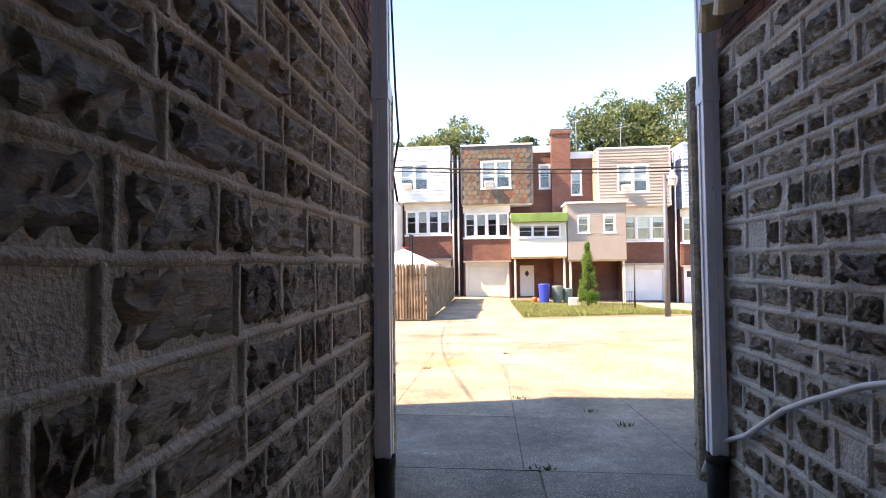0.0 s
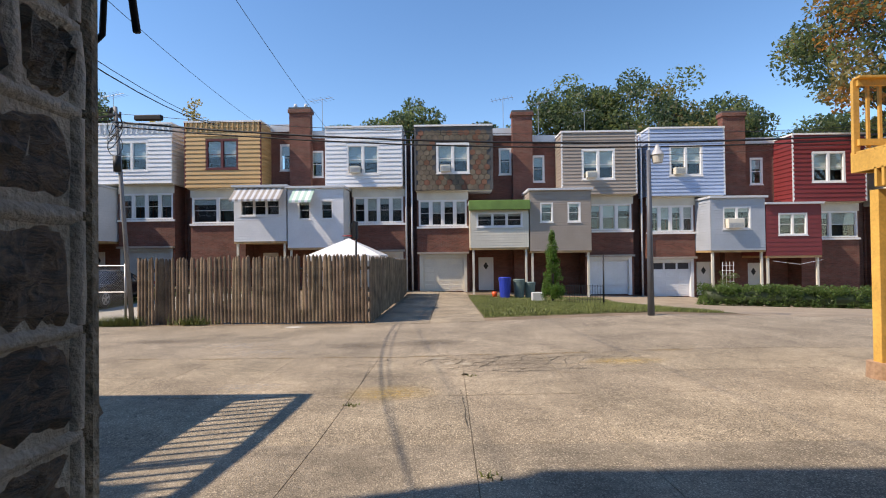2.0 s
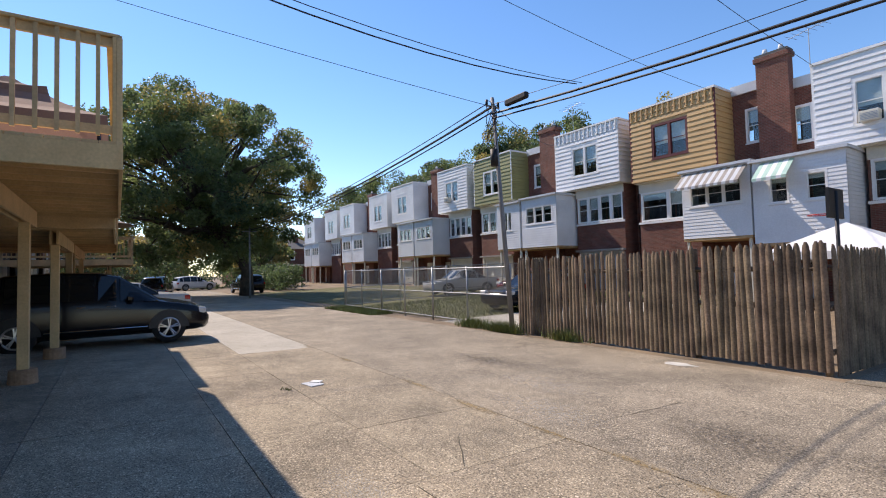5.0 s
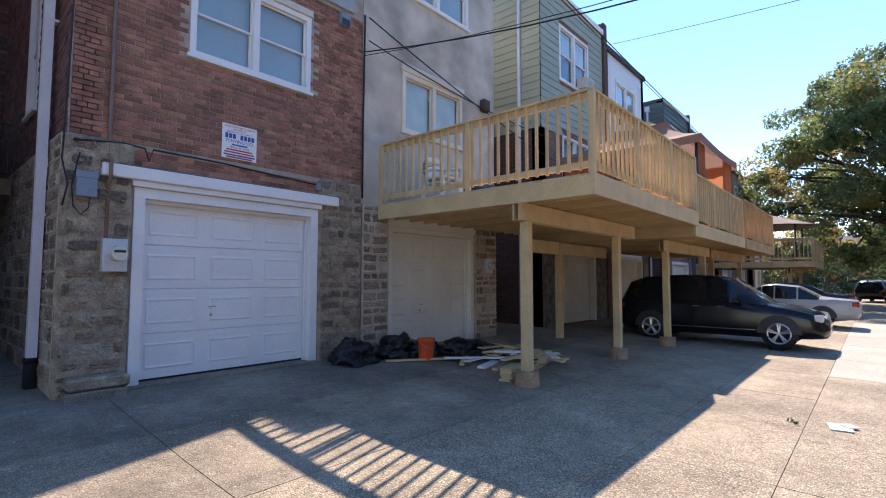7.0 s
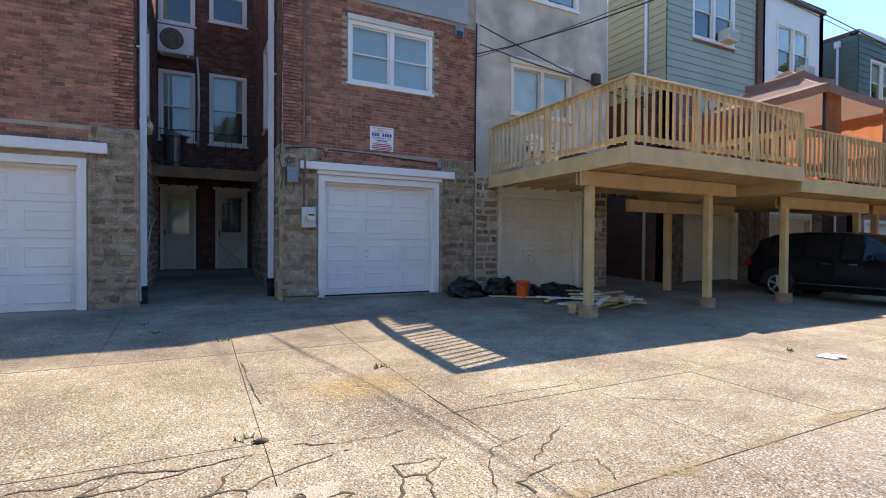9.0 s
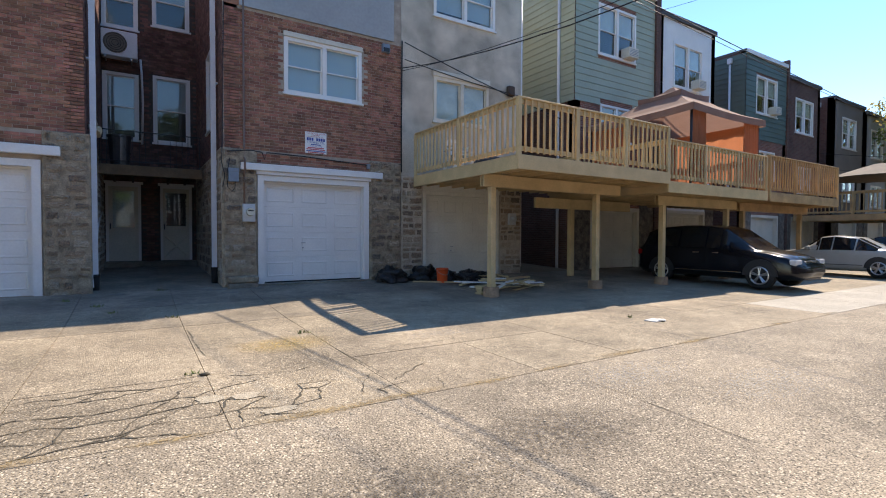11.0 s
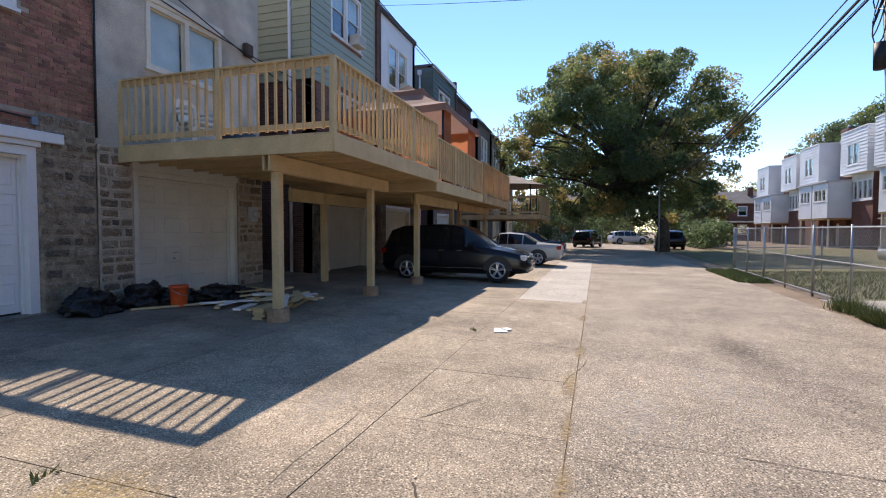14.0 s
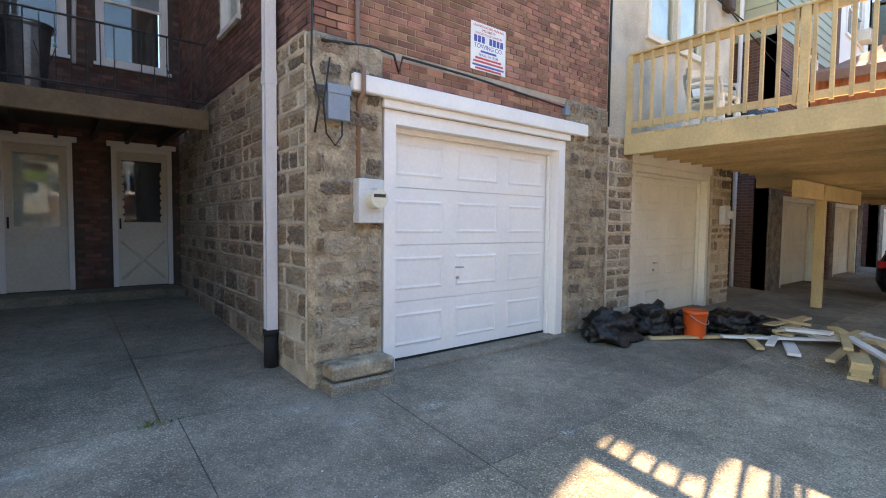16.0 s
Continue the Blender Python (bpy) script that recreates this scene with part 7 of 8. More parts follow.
        tube_part("sill_strip", [(sx * (W + 0.004), -L * 0.4, 0.42), (sx * (W + 0.004), L * 0.42, 0.42)], 0.012, CHROME if kind == "suv" else BLACK_METAL, c, sides=6)
    g = bmesh.new()
    for k in range(3):
        box(g, -W * 0.4, W * 0.4, L * 0.94, L * 0.975, zl - 0.03 + k * 0.06, zl - 0.005 + k * 0.06)
    for k in range(5):
        x = -W * 0.36 + k * W * 0.18
        box(g, x - 0.012, x + 0.012, L * 0.94, L * 0.972, zl - 0.03, zl + 0.12)
    part("grille", g, CHROME, c, "chrome grille")
    g = bmesh.new(); box(g, -W * 0.55, W * 0.55, L * 0.9, L * 0.985, 0.28, 0.4)
    part("air_intake", g, BLACK_METAL, c, bevel=0.03)
    for y_, z_ in ((L * 0.992, 0.42), (-L * 0.99, 0.72)):
        g = bmesh.new(); box(g, -0.16, 0.16, y_ - 0.012, y_ + 0.012, z_, z_ + 0.13)
        part("number_plate", g, PLATE, c)
    c.matrix_basis = pose(at[0], at[1], gz_, 0, 0, heading)
    return c


PAINT_BLACK, PAINT_SILVER = car_paint("black_car_paint", (0.008, 0.008, 0.011)), car_paint("silver_car_paint", (0.42, 0.41, 0.38))
PAINT_RED, PAINT_BLUE, PAINT_WHITE = car_paint("dark_red_car_paint", (0.12, 0.012, 0.015)), car_paint("dark_blue_car_paint", (0.015, 0.02, 0.05)), car_paint("white_car_paint", (0.7, 0.7, 0.7))
car((-13.02, 7.15), 0, 4.65, 1.82, 1.72, PAINT_BLACK, "black crossover car parked nose-out under the deck", "suv", 0.36, 0.6)
car((-20.4, 7.5), 180, 4.8, 1.82, 1.45, PAINT_SILVER, "silver sedan parked nose-in beside the decks", "sedan", 0.33, 0.58)
car((-26.5, 7.3), 180, 4.7, 1.82, 1.45, PAINT_BLUE, "dark blue sedan parked nose-in", "sedan", 0.33, 0.58)
car((-48, 10.5), 75, 4.7, 1.85, 1.65, PAINT_BLACK, "dark car crossing the end of the lane", "suv", 0.36, 0.6)
car((-62, 15.0), 20, 4.6, 1.85, 1.65, PAINT_WHITE, "white car at the end of the lane", "suv", 0.36, 0.6)
car((-46, 17.5), 95, 4.9, 1.85, 1.7, PAINT_BLACK, "black car parked below the large tree", "suv", 0.36, 0.6)
car((-13.3, 21.9), 186, 4.9, 1.9, 1.42, PAINT_BLACK, "black muscle car parked behind the chain-link fence", "sedan", 0.35, 0.6)
car((-17.2, 26.0), 182, 4.7, 1.82, 1.45, PAINT_RED, "dark red sedan parked behind the fence", "sedan", 0.33, 0.58)
car((-22.8, 25), 175, 4.6, 1.82, 1.5, PAINT_SILVER, "silver car parked in a far yard", "sedan", 0.33, 0.58)

# ---- canopy on the second deck ----
def cloth(name, col, through_light):
    """Thin woven cloth that lets some of the sun through."""
    m = surf(name, col, 0.85, 0.2, 2, 25, 0.15)
    n, l = m.node_tree.nodes, m.node_tree.links
    tl, mx = n.new("ShaderNodeBsdfTranslucent"), n.new("ShaderNodeMixShader")
    tl.inputs["Color"].default_value = (*col, 1)
    mx.inputs[0].default_value = through_light
    l.new(n["Principled BSDF"].outputs[0], mx.inputs[1]); l.new(tl.outputs[0], mx.inputs[2]); l.new(mx.outputs[0], n["Material Output"].inputs["Surface"])
    return m


CANVAS = cloth("brown_canvas", (0.36, 0.225, 0.175), 0.3)
RUST_CURTAIN = cloth("rust_curtain", (0.6, 0.24, 0.12), 0.5)
gz0 = 2.32
gaz = thing("gazebo", (-13.1, 5.4, gz0), "brown canvas gazebo with rust-coloured curtains on the deck", "gazebo")
gx0, gx1, gy0, gy1, ez, pz = -14.85, -11.2, 3.75, 7.2, 4.55, 5.35
gcx, gcy = (gx0 + gx1) / 2, (gy0 + gy1) / 2
for x, y in ((gx0, gy0), (gx1, gy0), (gx0, gy1), (gx1, gy1)):
    tube_part("pole", [(x, y, gz0), (x, y, ez)], 0.035, BLACK_METAL, gaz)
def hip(x0, x1, y0, y1, z0, cx, cy, r, z1, name):
    bm = bmesh.new()
    lo = [(x0, y0), (x1, y0), (x1, y1), (x0, y1)]
    hi = [(cx - r, cy - r), (cx + r, cy - r), (cx + r, cy + r), (cx - r, cy + r)]
    steps = []
    for t in (0, 0.35, 0.7, 1):
        ring = []
        for k in range(4):
            for m in range(4):
                f = m / 4
                a = Vector(lo[k]).lerp(Vector(lo[(k + 1) % 4]), f)
                b = Vector(hi[k]).lerp(Vector(hi[(k + 1) % 4]), f)
                p = a.lerp(b, t)
                sag = 0.1 * math.sin(math.pi * t) + (0.06 * math.sin(math.pi * f) * (1 - t))
                ring.append(bm.verts.new((p.x, p.y, z0 + (z1 - z0) * t - sag)))
        steps.append(ring)
    for p, q in zip(steps, steps[1:]):
        for k in range(16):
            bm.faces.new((p[k], p[(k + 1) % 16], q[(k + 1) % 16], q[k]))
    bm.faces.new(steps[-1])
    drop = [bm.verts.new((v.co.x, v.co.y, v.co.z - 0.2)) for v in steps[0]]
    for k in range(16):
        bm.faces.new((steps[0][k], steps[0][(k + 1) % 16], drop[(k + 1) % 16], drop[k]))
    return part(name, bm, CANVAS, gaz)
hip(gx0 - 0.15, gx1 + 0.15, gy0 - 0.15, gy1 + 0.15, ez, gcx, gcy, 0.55, pz, "canopy")
hip(gcx - 0.75, gcx + 0.75, gcy - 0.75, gcy + 0.75, pz + 0.03, gcx, gcy, 0.06, pz + 0.35, "vent_cap")
def drape(a, b, z0, z1):
    verts, faces = [], []
    n = 24
    for i in range(n + 1):
        t = i / n
        x, y = a[0] + (b[0] - a[0]) * t, a[1] + (b[1] - a[1]) * t
        w = 0.05 * math.sin(i * 1.9)
        ox, oy = (w, 0) if abs(b[1] - a[1]) > abs(b[0] - a[0]) else (0, w)
        verts += [(x + ox, y + oy, z0), (x + ox * .6, y + oy * .6, z1)]
    for i in range(n):
        faces.append((2 * i, 2 * i + 2, 2 * i + 3, 2 * i + 1))
    from_lists("curtain", verts, faces, RUST_CURTAIN, gaz, smooth=True)
drape((gx1, gy0), (gx1, gy0 + 1.3), gz0 + 0.1, ez - 0.1)
drape((gx0, gy1), (gx0 + 0.9, gy1), gz0 + 0.1, ez - 0.1)
drape((gx0, gy0), (gx0, gy1), gz0 + 0.4, ez - 0.1)
drape((gx1 - 0.7, gy1), (gx1, gy1), gz0 + 0.1, ez - 0.1)
GAZ2_CLOTH = surf("dull_brown_canopy_cloth", (0.2, 0.17, 0.14), 0.9, 0.2, 2, 25, 0.2)
gaz2 = thing("gazebo", (-30, 5.8, 2.0), "brown round canopy on the far deck", "gazebo")
for x, y in ((-31.6, 4.4), (-28.4, 4.4), (-31.6, 7.4), (-28.4, 7.4)):
    tube_part("pole", [(x, y, 2.0), (x, y, 3.9)], 0.04, BLACK_METAL, gaz2)
bm = bmesh.new(); bmesh.ops.create_cone(bm, cap_ends=True, segments=12, radius1=2.5, radius2=0.3, depth=0.7, matrix=Matrix.Translation((-30, 5.9, 4.25)))
part("canopy", bm, GAZ2_CLOTH, gaz2)

# ---- what lies on and below the first deck ----
def lump(name, at, size, mat, parent, seed, rough_=0.22, sub=3, squash=True):
    bm = bmesh.new()
    bmesh.ops.create_icosphere(bm, subdivisions=sub, radius=1)
    for v in bm.verts:
        q = v.co.copy()
        k = 1 + rough_ * noise.noise(q * 1.6 + Vector((seed, 0, 0))) + rough_ * 0.6 * noise.noise(q * 4.5 + Vector((0, seed, 0)))
        v.co = Vector((q.x * size[0] * k, q.y * size[1] * k, q.z * size[2] * k))
        if squash:
            v.co.z = max(v.co.z, -size[2] * 0.6)
        v.co += Vector(at) + Vector((0, 0, size[2] * 0.6 if squash else 0))
    return part(name, bm, mat, parent, smooth=True)
CHAIR_WHITE = surf("white_garden_plastic", (0.74, 0.71, 0.63), 0.4, 0.1, 3, 20, 0.05)
chairs = thing("garden_chair", (-5.6, 4.0, 2.52), "white plastic garden armchairs stacked askew on the deck", "chair")


def moulded_back(o, tilt):
    """A curved plastic back with a rounded top and a hand hole."""
    verts, faces, cols_, rows_ = [], [], 12, 10
    for r in range(rows_ + 1):
        t = r / rows_
        half = 0.26 * (1 - max(0, t - 0.65) ** 2 * 4.2)
        for c in range(cols_ + 1):
            u = (c / cols_ - 0.5) * 2
            for d in (0.0, 0.02):
                verts.append((o[0] + u * half, o[1] - 0.06 + 0.1 * u * u + d - t * tilt, o[2] + 0.42 + t * 0.5))
    w = 2 * (cols_ + 1)
    for r in range(rows_):
        for c in range(cols_):
            if 6 <= r <= 7 and 4 <= c <= 7:
                continue
            k = r * w + c * 2
            faces += [(k, k + 2, k + w + 2, k + w), (k + 1, k + w + 1, k + w + 3, k + 3)]
    return from_lists("backrest", verts, faces, CHAIR_WHITE, chairs, smooth=True)


for n_ in range(2):
    o = (-5.6 - 0.03 * n_, 3.85 + 0.02 * n_, 2.52 + 0.1 * n_)
    moulded_back(o, 0.12)
    box_part("seat", (o[0] - 0.25, o[0] + 0.25, o[1], o[1] + 0.46, o[2] + 0.4, o[2] + 0.44), CHAIR_WHITE, chairs, bevel=0.018)
    for sx in (-1, 1):
        x = o[0] + sx * 0.28
        tube_part("armrest", [(x, o[1] - 0.02, o[2] + 0.66), (x, o[1] + 0.25, o[2] + 0.66), (x, o[1] + 0.42, o[2] + 0.62), (x, o[1] + 0.46, o[2] + 0.42)], 0.03, CHAIR_WHITE, chairs)
        for y in (0.02, 0.44):
            tube_part("leg", [(o[0] + sx * 0.3, o[1] + y + (0.04 if y > 0.2 else -0.06), o[2] - 0.1 * n_), (o[0] + sx * 0.25, o[1] + y, o[2] + 0.42)], 0.03, CHAIR_WHITE, chairs, sides=6)
fallen = thing("plastic_sheet", (-5.3, 4.6, 2.52), "crumpled pale plastic sheet lying on the deck", "plastic sheet")
lump("sheet", (-5.3, 4.6, 2.52), (0.35, 0.4, 0.07), CHAIR_WHITE, fallen, 5, 0.5)
dk = sole(lump("garbage_bag", (-6.5, 4.3, 2.52), (0.55, 0.4, 0.36), BLACK_BAG, None, 9, 0.35), "black plastic bag lying on the deck", "garbage bag")
gz1 = ground_z(-4, 3.7)
for i, (x, y, sx, sy, sz) in enumerate(((-3.85, 3.68, 0.33, 0.28, 0.27), (-4.75, 3.75, 0.38, 0.3, 0.26), (-5.2, 3.95, 0.3, 0.28, 0.2), (-5.9, 4.3, 0.42, 0.33, 0.22), (-6.3, 4.6, 0.35, 0.3, 0.16))):
    bag = thing("garbage_bag", (x, y, ground_z(x, y)), "full black plastic garbage bag slumped on the concrete", "garbage bag", "garbage bags by the garage")
    lump("sack", (x, y, ground_z(x, y) - 0.01), (sx * 1.15, sy, sz * 0.9), BLACK_BAG, bag, 11 + i, 0.6, 4)
    tube_part("tied_neck", [(x + 0.05, y, ground_z(x, y) + sz * 1.15), (x + 0.13, y + 0.06, ground_z(x, y) + sz * 1.3 + 0.04)], 0.025, BLACK_BAG, bag, sides=6, taper=0.045)
bk = thing("bucket", (-5.02, 4.22, ground_z(-5, 4.2)), "orange plastic bucket standing among garbage bags", "bucket")
bm = bmesh.new()
prev = None
g0 = ground_z(-5, 4.2)
for z, r in ((0, 0.125), (0.02, 0.13), (0.3, 0.148), (0.31, 0.158), (0.33, 0.158), (0.33, 0.162), (0.38, 0.162), (0.38, 0.15), (0.04, 0.122)):
    ring = [bm.verts.new((-5.02 + r * math.cos(k * math.tau / 24), 4.22 + r * math.sin(k * math.tau / 24), g0 + z)) for k in range(24)]
    if prev:
        for k in range(24):
            bm.faces.new((prev[k], prev[(k + 1) % 24], ring[(k + 1) % 24], ring[k]))
    else:
        bm.faces.new(ring)
    prev = ring
bm.faces.new(prev)
part("pail", bm, ORANGE, bk, smooth=True)
tube_part("handle", [(-5.02 + 0.165 * math.cos(a * math.pi / 10), 4.22 + 0.17 * math.sin(a * math.pi / 10), g0 + 0.33 - 0.12 * math.sin(a * math.pi / 10)) for a in range(11)], 0.005, GALV, bk, sides=5)
rg_ = random.Random(31)
pile = thing("lumber_offcut", (-6.2, 5.4, ground_z(-6.2, 5.4)), "loose pile of timber offcuts and white trim boards", "lumber")
for i in range(26):
    cx, cy = -6.0 + rg_.uniform(-0.9, 0.7), 5.35 + rg_.uniform(-0.7, 0.75)
    ln, wd, th = rg_.uniform(0.5, 1.5), rg_.choice((0.09, 0.14, 0.05)), rg_.choice((0.02, 0.035))
    a = rg_.uniform(-0.5, 0.7) + (1.3 if rg_.random() < 0.2 else 0)
    bm = bmesh.new()
    box(bm, -ln / 2, ln / 2, -wd / 2, wd / 2, 0, th)
    bm.transform(pose(cx, cy, ground_z(cx, cy) + 0.01 + (i % 9) * 0.028, rg_.uniform(-4, 4), rg_.uniform(-5, 5), math.degrees(a)))
    part("board", bm, WHITE if i % 3 == 0 else PINE, pile)
for i in range(5):
    bm = bmesh.new()
    box(bm, -0.28, 0.28, -0.09, 0.09, 0, 0.038)
    bm.transform(pose(-5.15 + rg_.uniform(-.02, .02), 5.95, ground_z(-5.15, 5.95) + 0.005 + i * 0.04, 0, 0, rg_.uniform(-5, 5) + 12))
    part("stacked_offcut", bm, PINE, pile)
for i, (a, b) in enumerate((((-4.3, 3.95), (-5.9, 4.75)), ((-5.6, 4.1), (-6.9, 5.0)), ((-5.2, 4.5), (-6.6, 5.6)))):
    bm = bmesh.new()
    d = Vector(b) - Vector(a)
    box(bm, 0, d.length, -0.045, 0.045, 0, 0.03)
    bm.transform(pose(a[0], a[1], ground_z(*a) + 0.01 + 0.02 * i, 0, 1.2, math.degrees(math.atan2(d.y, d.x))))
    part("long_board", bm, PINE if i == 0 else WHITE, pile)
paper = thing("litter_paper", (-5.75, 9.95, ground_z(-5.75, 9.95)), "flattened white paper litter on the slabs", "litter")
for k, (x, y, a, s, mt) in enumerate(((-5.7, 9.9, 10, 0.15, S_LTGREY), (-5.78, 9.98, 40, 0.08, WHITE))):
    bm = bmesh.new(); box(bm, -s, s, -s * 0.7, s * 0.7, 0, 0.012)
    bm.transform(pose(x, y, ground_z(x, y) + 0.004 + 0.012 * k, 0, 0, a))
    part("sheet", bm, mt, paper)
def blot(x, y, r, mat, label, squash=0.6, seed=1):
    """A thin irregular spill."""
    rg = random.Random(seed)
    bm = bmesh.new()
    ring = []
    for k in range(22):
        a = k * math.tau / 22
        rr = r * (1 + 0.3 * noise.noise(Vector((math.cos(a) * 1.7, math.sin(a) * 1.7, seed))) + rg.uniform(-0.12, 0.12))
        px, py = x + rr * math.cos(a), y + rr * squash * math.sin(a)
        ring.append(bm.verts.new((px, py, ground_z(px, py) + 0.006)))
    bm.faces.new(ring)
    ob = part("stain", bm, mat)
    return tagged(ob, label, "stain")
SPILL = surf("dried_plaster", (0.62, 0.6, 0.55), 0.8, 0.3, 7, 50, 0.3)
def faded(name, col, dense):
    """A dusting that thins out towards its edge and lets the paving show through."""
    m = surf(name, col, 0.95, 0.3, 6, 60, 0)
    n, l = m.node_tree.nodes, m.node_tree.links
    co = n.new("ShaderNodeTexCoord")
    gap = n.new("ShaderNodeVectorMath"); gap.operation = "DISTANCE"; gap.inputs[1].default_value = (0.5, 0.5, 0.5)
    flat = n.new("ShaderNodeVectorMath"); flat.operation = "MULTIPLY_ADD"; flat.inputs[1].default_value = (1, 1, 0); flat.inputs[2].default_value = (0, 0, 0.5)
    l.new(co.outputs["Generated"], flat.inputs[0]); l.new(flat.outputs[0], gap.inputs[0])
    fall = n.new("ShaderNodeMapRange"); fall.inputs["From Min"].default_value, fall.inputs["From Max"].default_value = 0.08, 0.5
    fall.inputs["To Min"].default_value, fall.inputs["To Max"].default_value = dense, 0.0
    l.new(gap.outputs["Value"], fall.inputs["Value"])
    sp = n.new("ShaderNodeTexNoise"); sp.inputs["Scale"].default_value = 28; sp.inputs["Detail"].default_value = 6
    geo = n.new("ShaderNodeNewGeometry"); l.new(geo.outputs["Position"], sp.inputs["Vector"])
    sr = n.new("ShaderNodeMapRange"); sr.inputs["From Min"].default_value, sr.inputs["From Max"].default_value = 0.35, 0.62
    l.new(sp.outputs["Fac"], sr.inputs["Value"])
    fac = n.new("ShaderNodeMath"); fac.operation = "MULTIPLY"; l.new(fall.outputs["Result"], fac.inputs[0]); l.new(sr.outputs["Result"], fac.inputs[1])
    tr, mx = n.new("ShaderNodeBsdfTransparent"), n.new("ShaderNodeMixShader")
    l.new(fac.outputs[0], mx.inputs[0]); l.new(tr.outputs[0], mx.inputs[1]); l.new(n["Principled BSDF"].outputs[0], mx.inputs[2])
    l.new(mx.outputs[0], n["Material Output"].inputs["Surface"])
    return m


DUST = faded("pale_dust_stain", (0.5, 0.46, 0.39), 0.8)
blot(-3.35, 15.45, 0.26, SPILL, "dried white plaster spill on the lane", 0.55, 2)
for k, (x, y, r) in enumerate(((-0.6, 4.1, 0.16), (0.05, 4.0, 0.2), (0.3, 3.6, 0.22), (-0.25, 4.6, 0.1), (1.5, 4.3, 0.12), (-1.2, 5.0, 0.09), (2.0, 3.6, 0.18), (-2.6, 4.4, 0.13))):
    blot(x, y, r * 1.3, DUST, "pale dusty stain on the shaded concrete", 0.5, 10 + k)
YELLOW_SAND = faded("yellow_sand", (0.6, 0.43, 0.16), 0.75)
PALE_DUST = faded("pale_cement_dust", (0.6, 0.54, 0.44), 0.5)
OIL = faded("old_oil_stain", (0.1, 0.085, 0.07), 0.6)
for k, (x, y, r, q, mt, lb) in enumerate(((0.15, 8.6, 0.75, 0.6, YELLOW_SAND, "yellow sand dusted over the slabs"), (3.9, 10.3, 0.8, 0.4, YELLOW_SAND, "yellow sand dusted over the slabs"),
                                          (-2.0, 9.0, 0.7, 0.4, PALE_DUST, "pale cement dust on the slabs"), (-2.75, 11.7, 0.9, 0.5, PALE_DUST, "pale cement dust on the lane"),
                                          (-3.6, 12.6, 1.0, 0.45, PALE_DUST, "pale cement dust on the lane"), (0.6, 12.6, 0.9, 0.6, OIL, "old dark oil stain on the lane"),
                                          (-0.9, 12.4, 0.8, 0.6, OIL, "old dark oil stain on the lane"), (-5.5, 13.2, 1.3, 0.4, OIL, "old dark oil stain on the lane"))):
    blot(x, y, r, mt, lb, q, 40 + k)
SEAM_SAND = faded("tan_seam_dirt", (0.42, 0.31, 0.16), 0.95)
for k, x in enumerate((-9.4, -7.3, -4.8, -3.3, -2.2, -1.2, -0.3, 0.5, 1.5, 2.5, 3.2, 5.0)):
    blot(x, 11.1 + 0.03 * (k % 3 - 1), 0.36 + 0.07 * (k % 4), SEAM_SAND, "tan dirt and dead grass caught in the paving seam", 0.16, 80 + k)
PATCH = pebbled("cement_patch", (0.44, 0.38, 0.28), (0.56, 0.48, 0.36), size=80, stain=0.15, pits=0.15)
for k, (x, y, r, q) in enumerate(((1.18, 10.36, 0.13, 0.75), (0.9, 10.42, 0.11, 0.8), (0.72, 10.9, 0.14, 0.5))):
    blot(x, y, r, PATCH, "pale cement patch in the broken paving", q, 60 + k)
leaf_ = sole(lump("dead_leaf", (1.14, 9.58, ground_z(1.14, 9.58)), (0.045, 0.03, 0.02), CRACK, None, 4, 0.5, 2), "curled dead leaf lying on the slabs", "leaf")

# cracks in the slabs and lane
rg_ = random.Random(8)
cv, cf = [], []
def crack(x, y, a, n, w, step=0.12, bend=0.42):
    pts = []
    for _ in range(n):
        pts.append((x, y))
        a += rg_.gauss(0, bend)
        x += step * math.cos(a); y += step * math.sin(a)
        if not (3.4 < y < 15.8):
            break
    for i, (px, py) in enumerate(pts):
        q = pts[min(i + 1, len(pts) - 1)]; o = pts[max(i - 1, 0)]
        d = Vector((q[0] - o[0], q[1] - o[1])).normalized() if q != o else Vector((1, 0))
        ww = w * rg_.uniform(0.4, 1.3) * (0.3 if i in (0, len(pts) - 1) else 1)
        z = ground_z(px, py) + 0.0045
        cv.append((px - d.y * ww, py + d.x * ww, z)); cv.append((px + d.y * ww, py - d.x * ww, z))
        if i:
            k = len(cv) - 4
            cf.append((k, k + 1, k + 3, k + 2))
def split(a, b, w):
    """A jagged crack from one point to another."""
    n = max(2, int(math.dist(a, b) / 0.06))
    d = Vector((b[0] - a[0], b[1] - a[1])).normalized()
    for i in range(n + 1):
        t = i / n
        o = rg_.gauss(0, 0.012) if 0 < i < n else 0
        px, py = a[0] + (b[0] - a[0]) * t - d.y * o, a[1] + (b[1] - a[1]) * t + d.x * o
        ww = w * rg_.uniform(0.35, 1.3)
        z = ground_z(px, py) + 0.0045
        cv.append((px - d.y * ww, py + d.x * ww, z)); cv.append((px + d.y * ww, py - d.x * ww, z))
        if i:
            k = len(cv) - 4
            cf.append((k, k + 1, k + 3, k + 2))


knots = {(i, j): (-0.9 + i * 0.31 + rg_.uniform(-.12, .12) + 0.15 * (j % 2), 9.78 + j * 0.25 + rg_.uniform(-.1, .1)) for i in range(17) for j in range(6)}
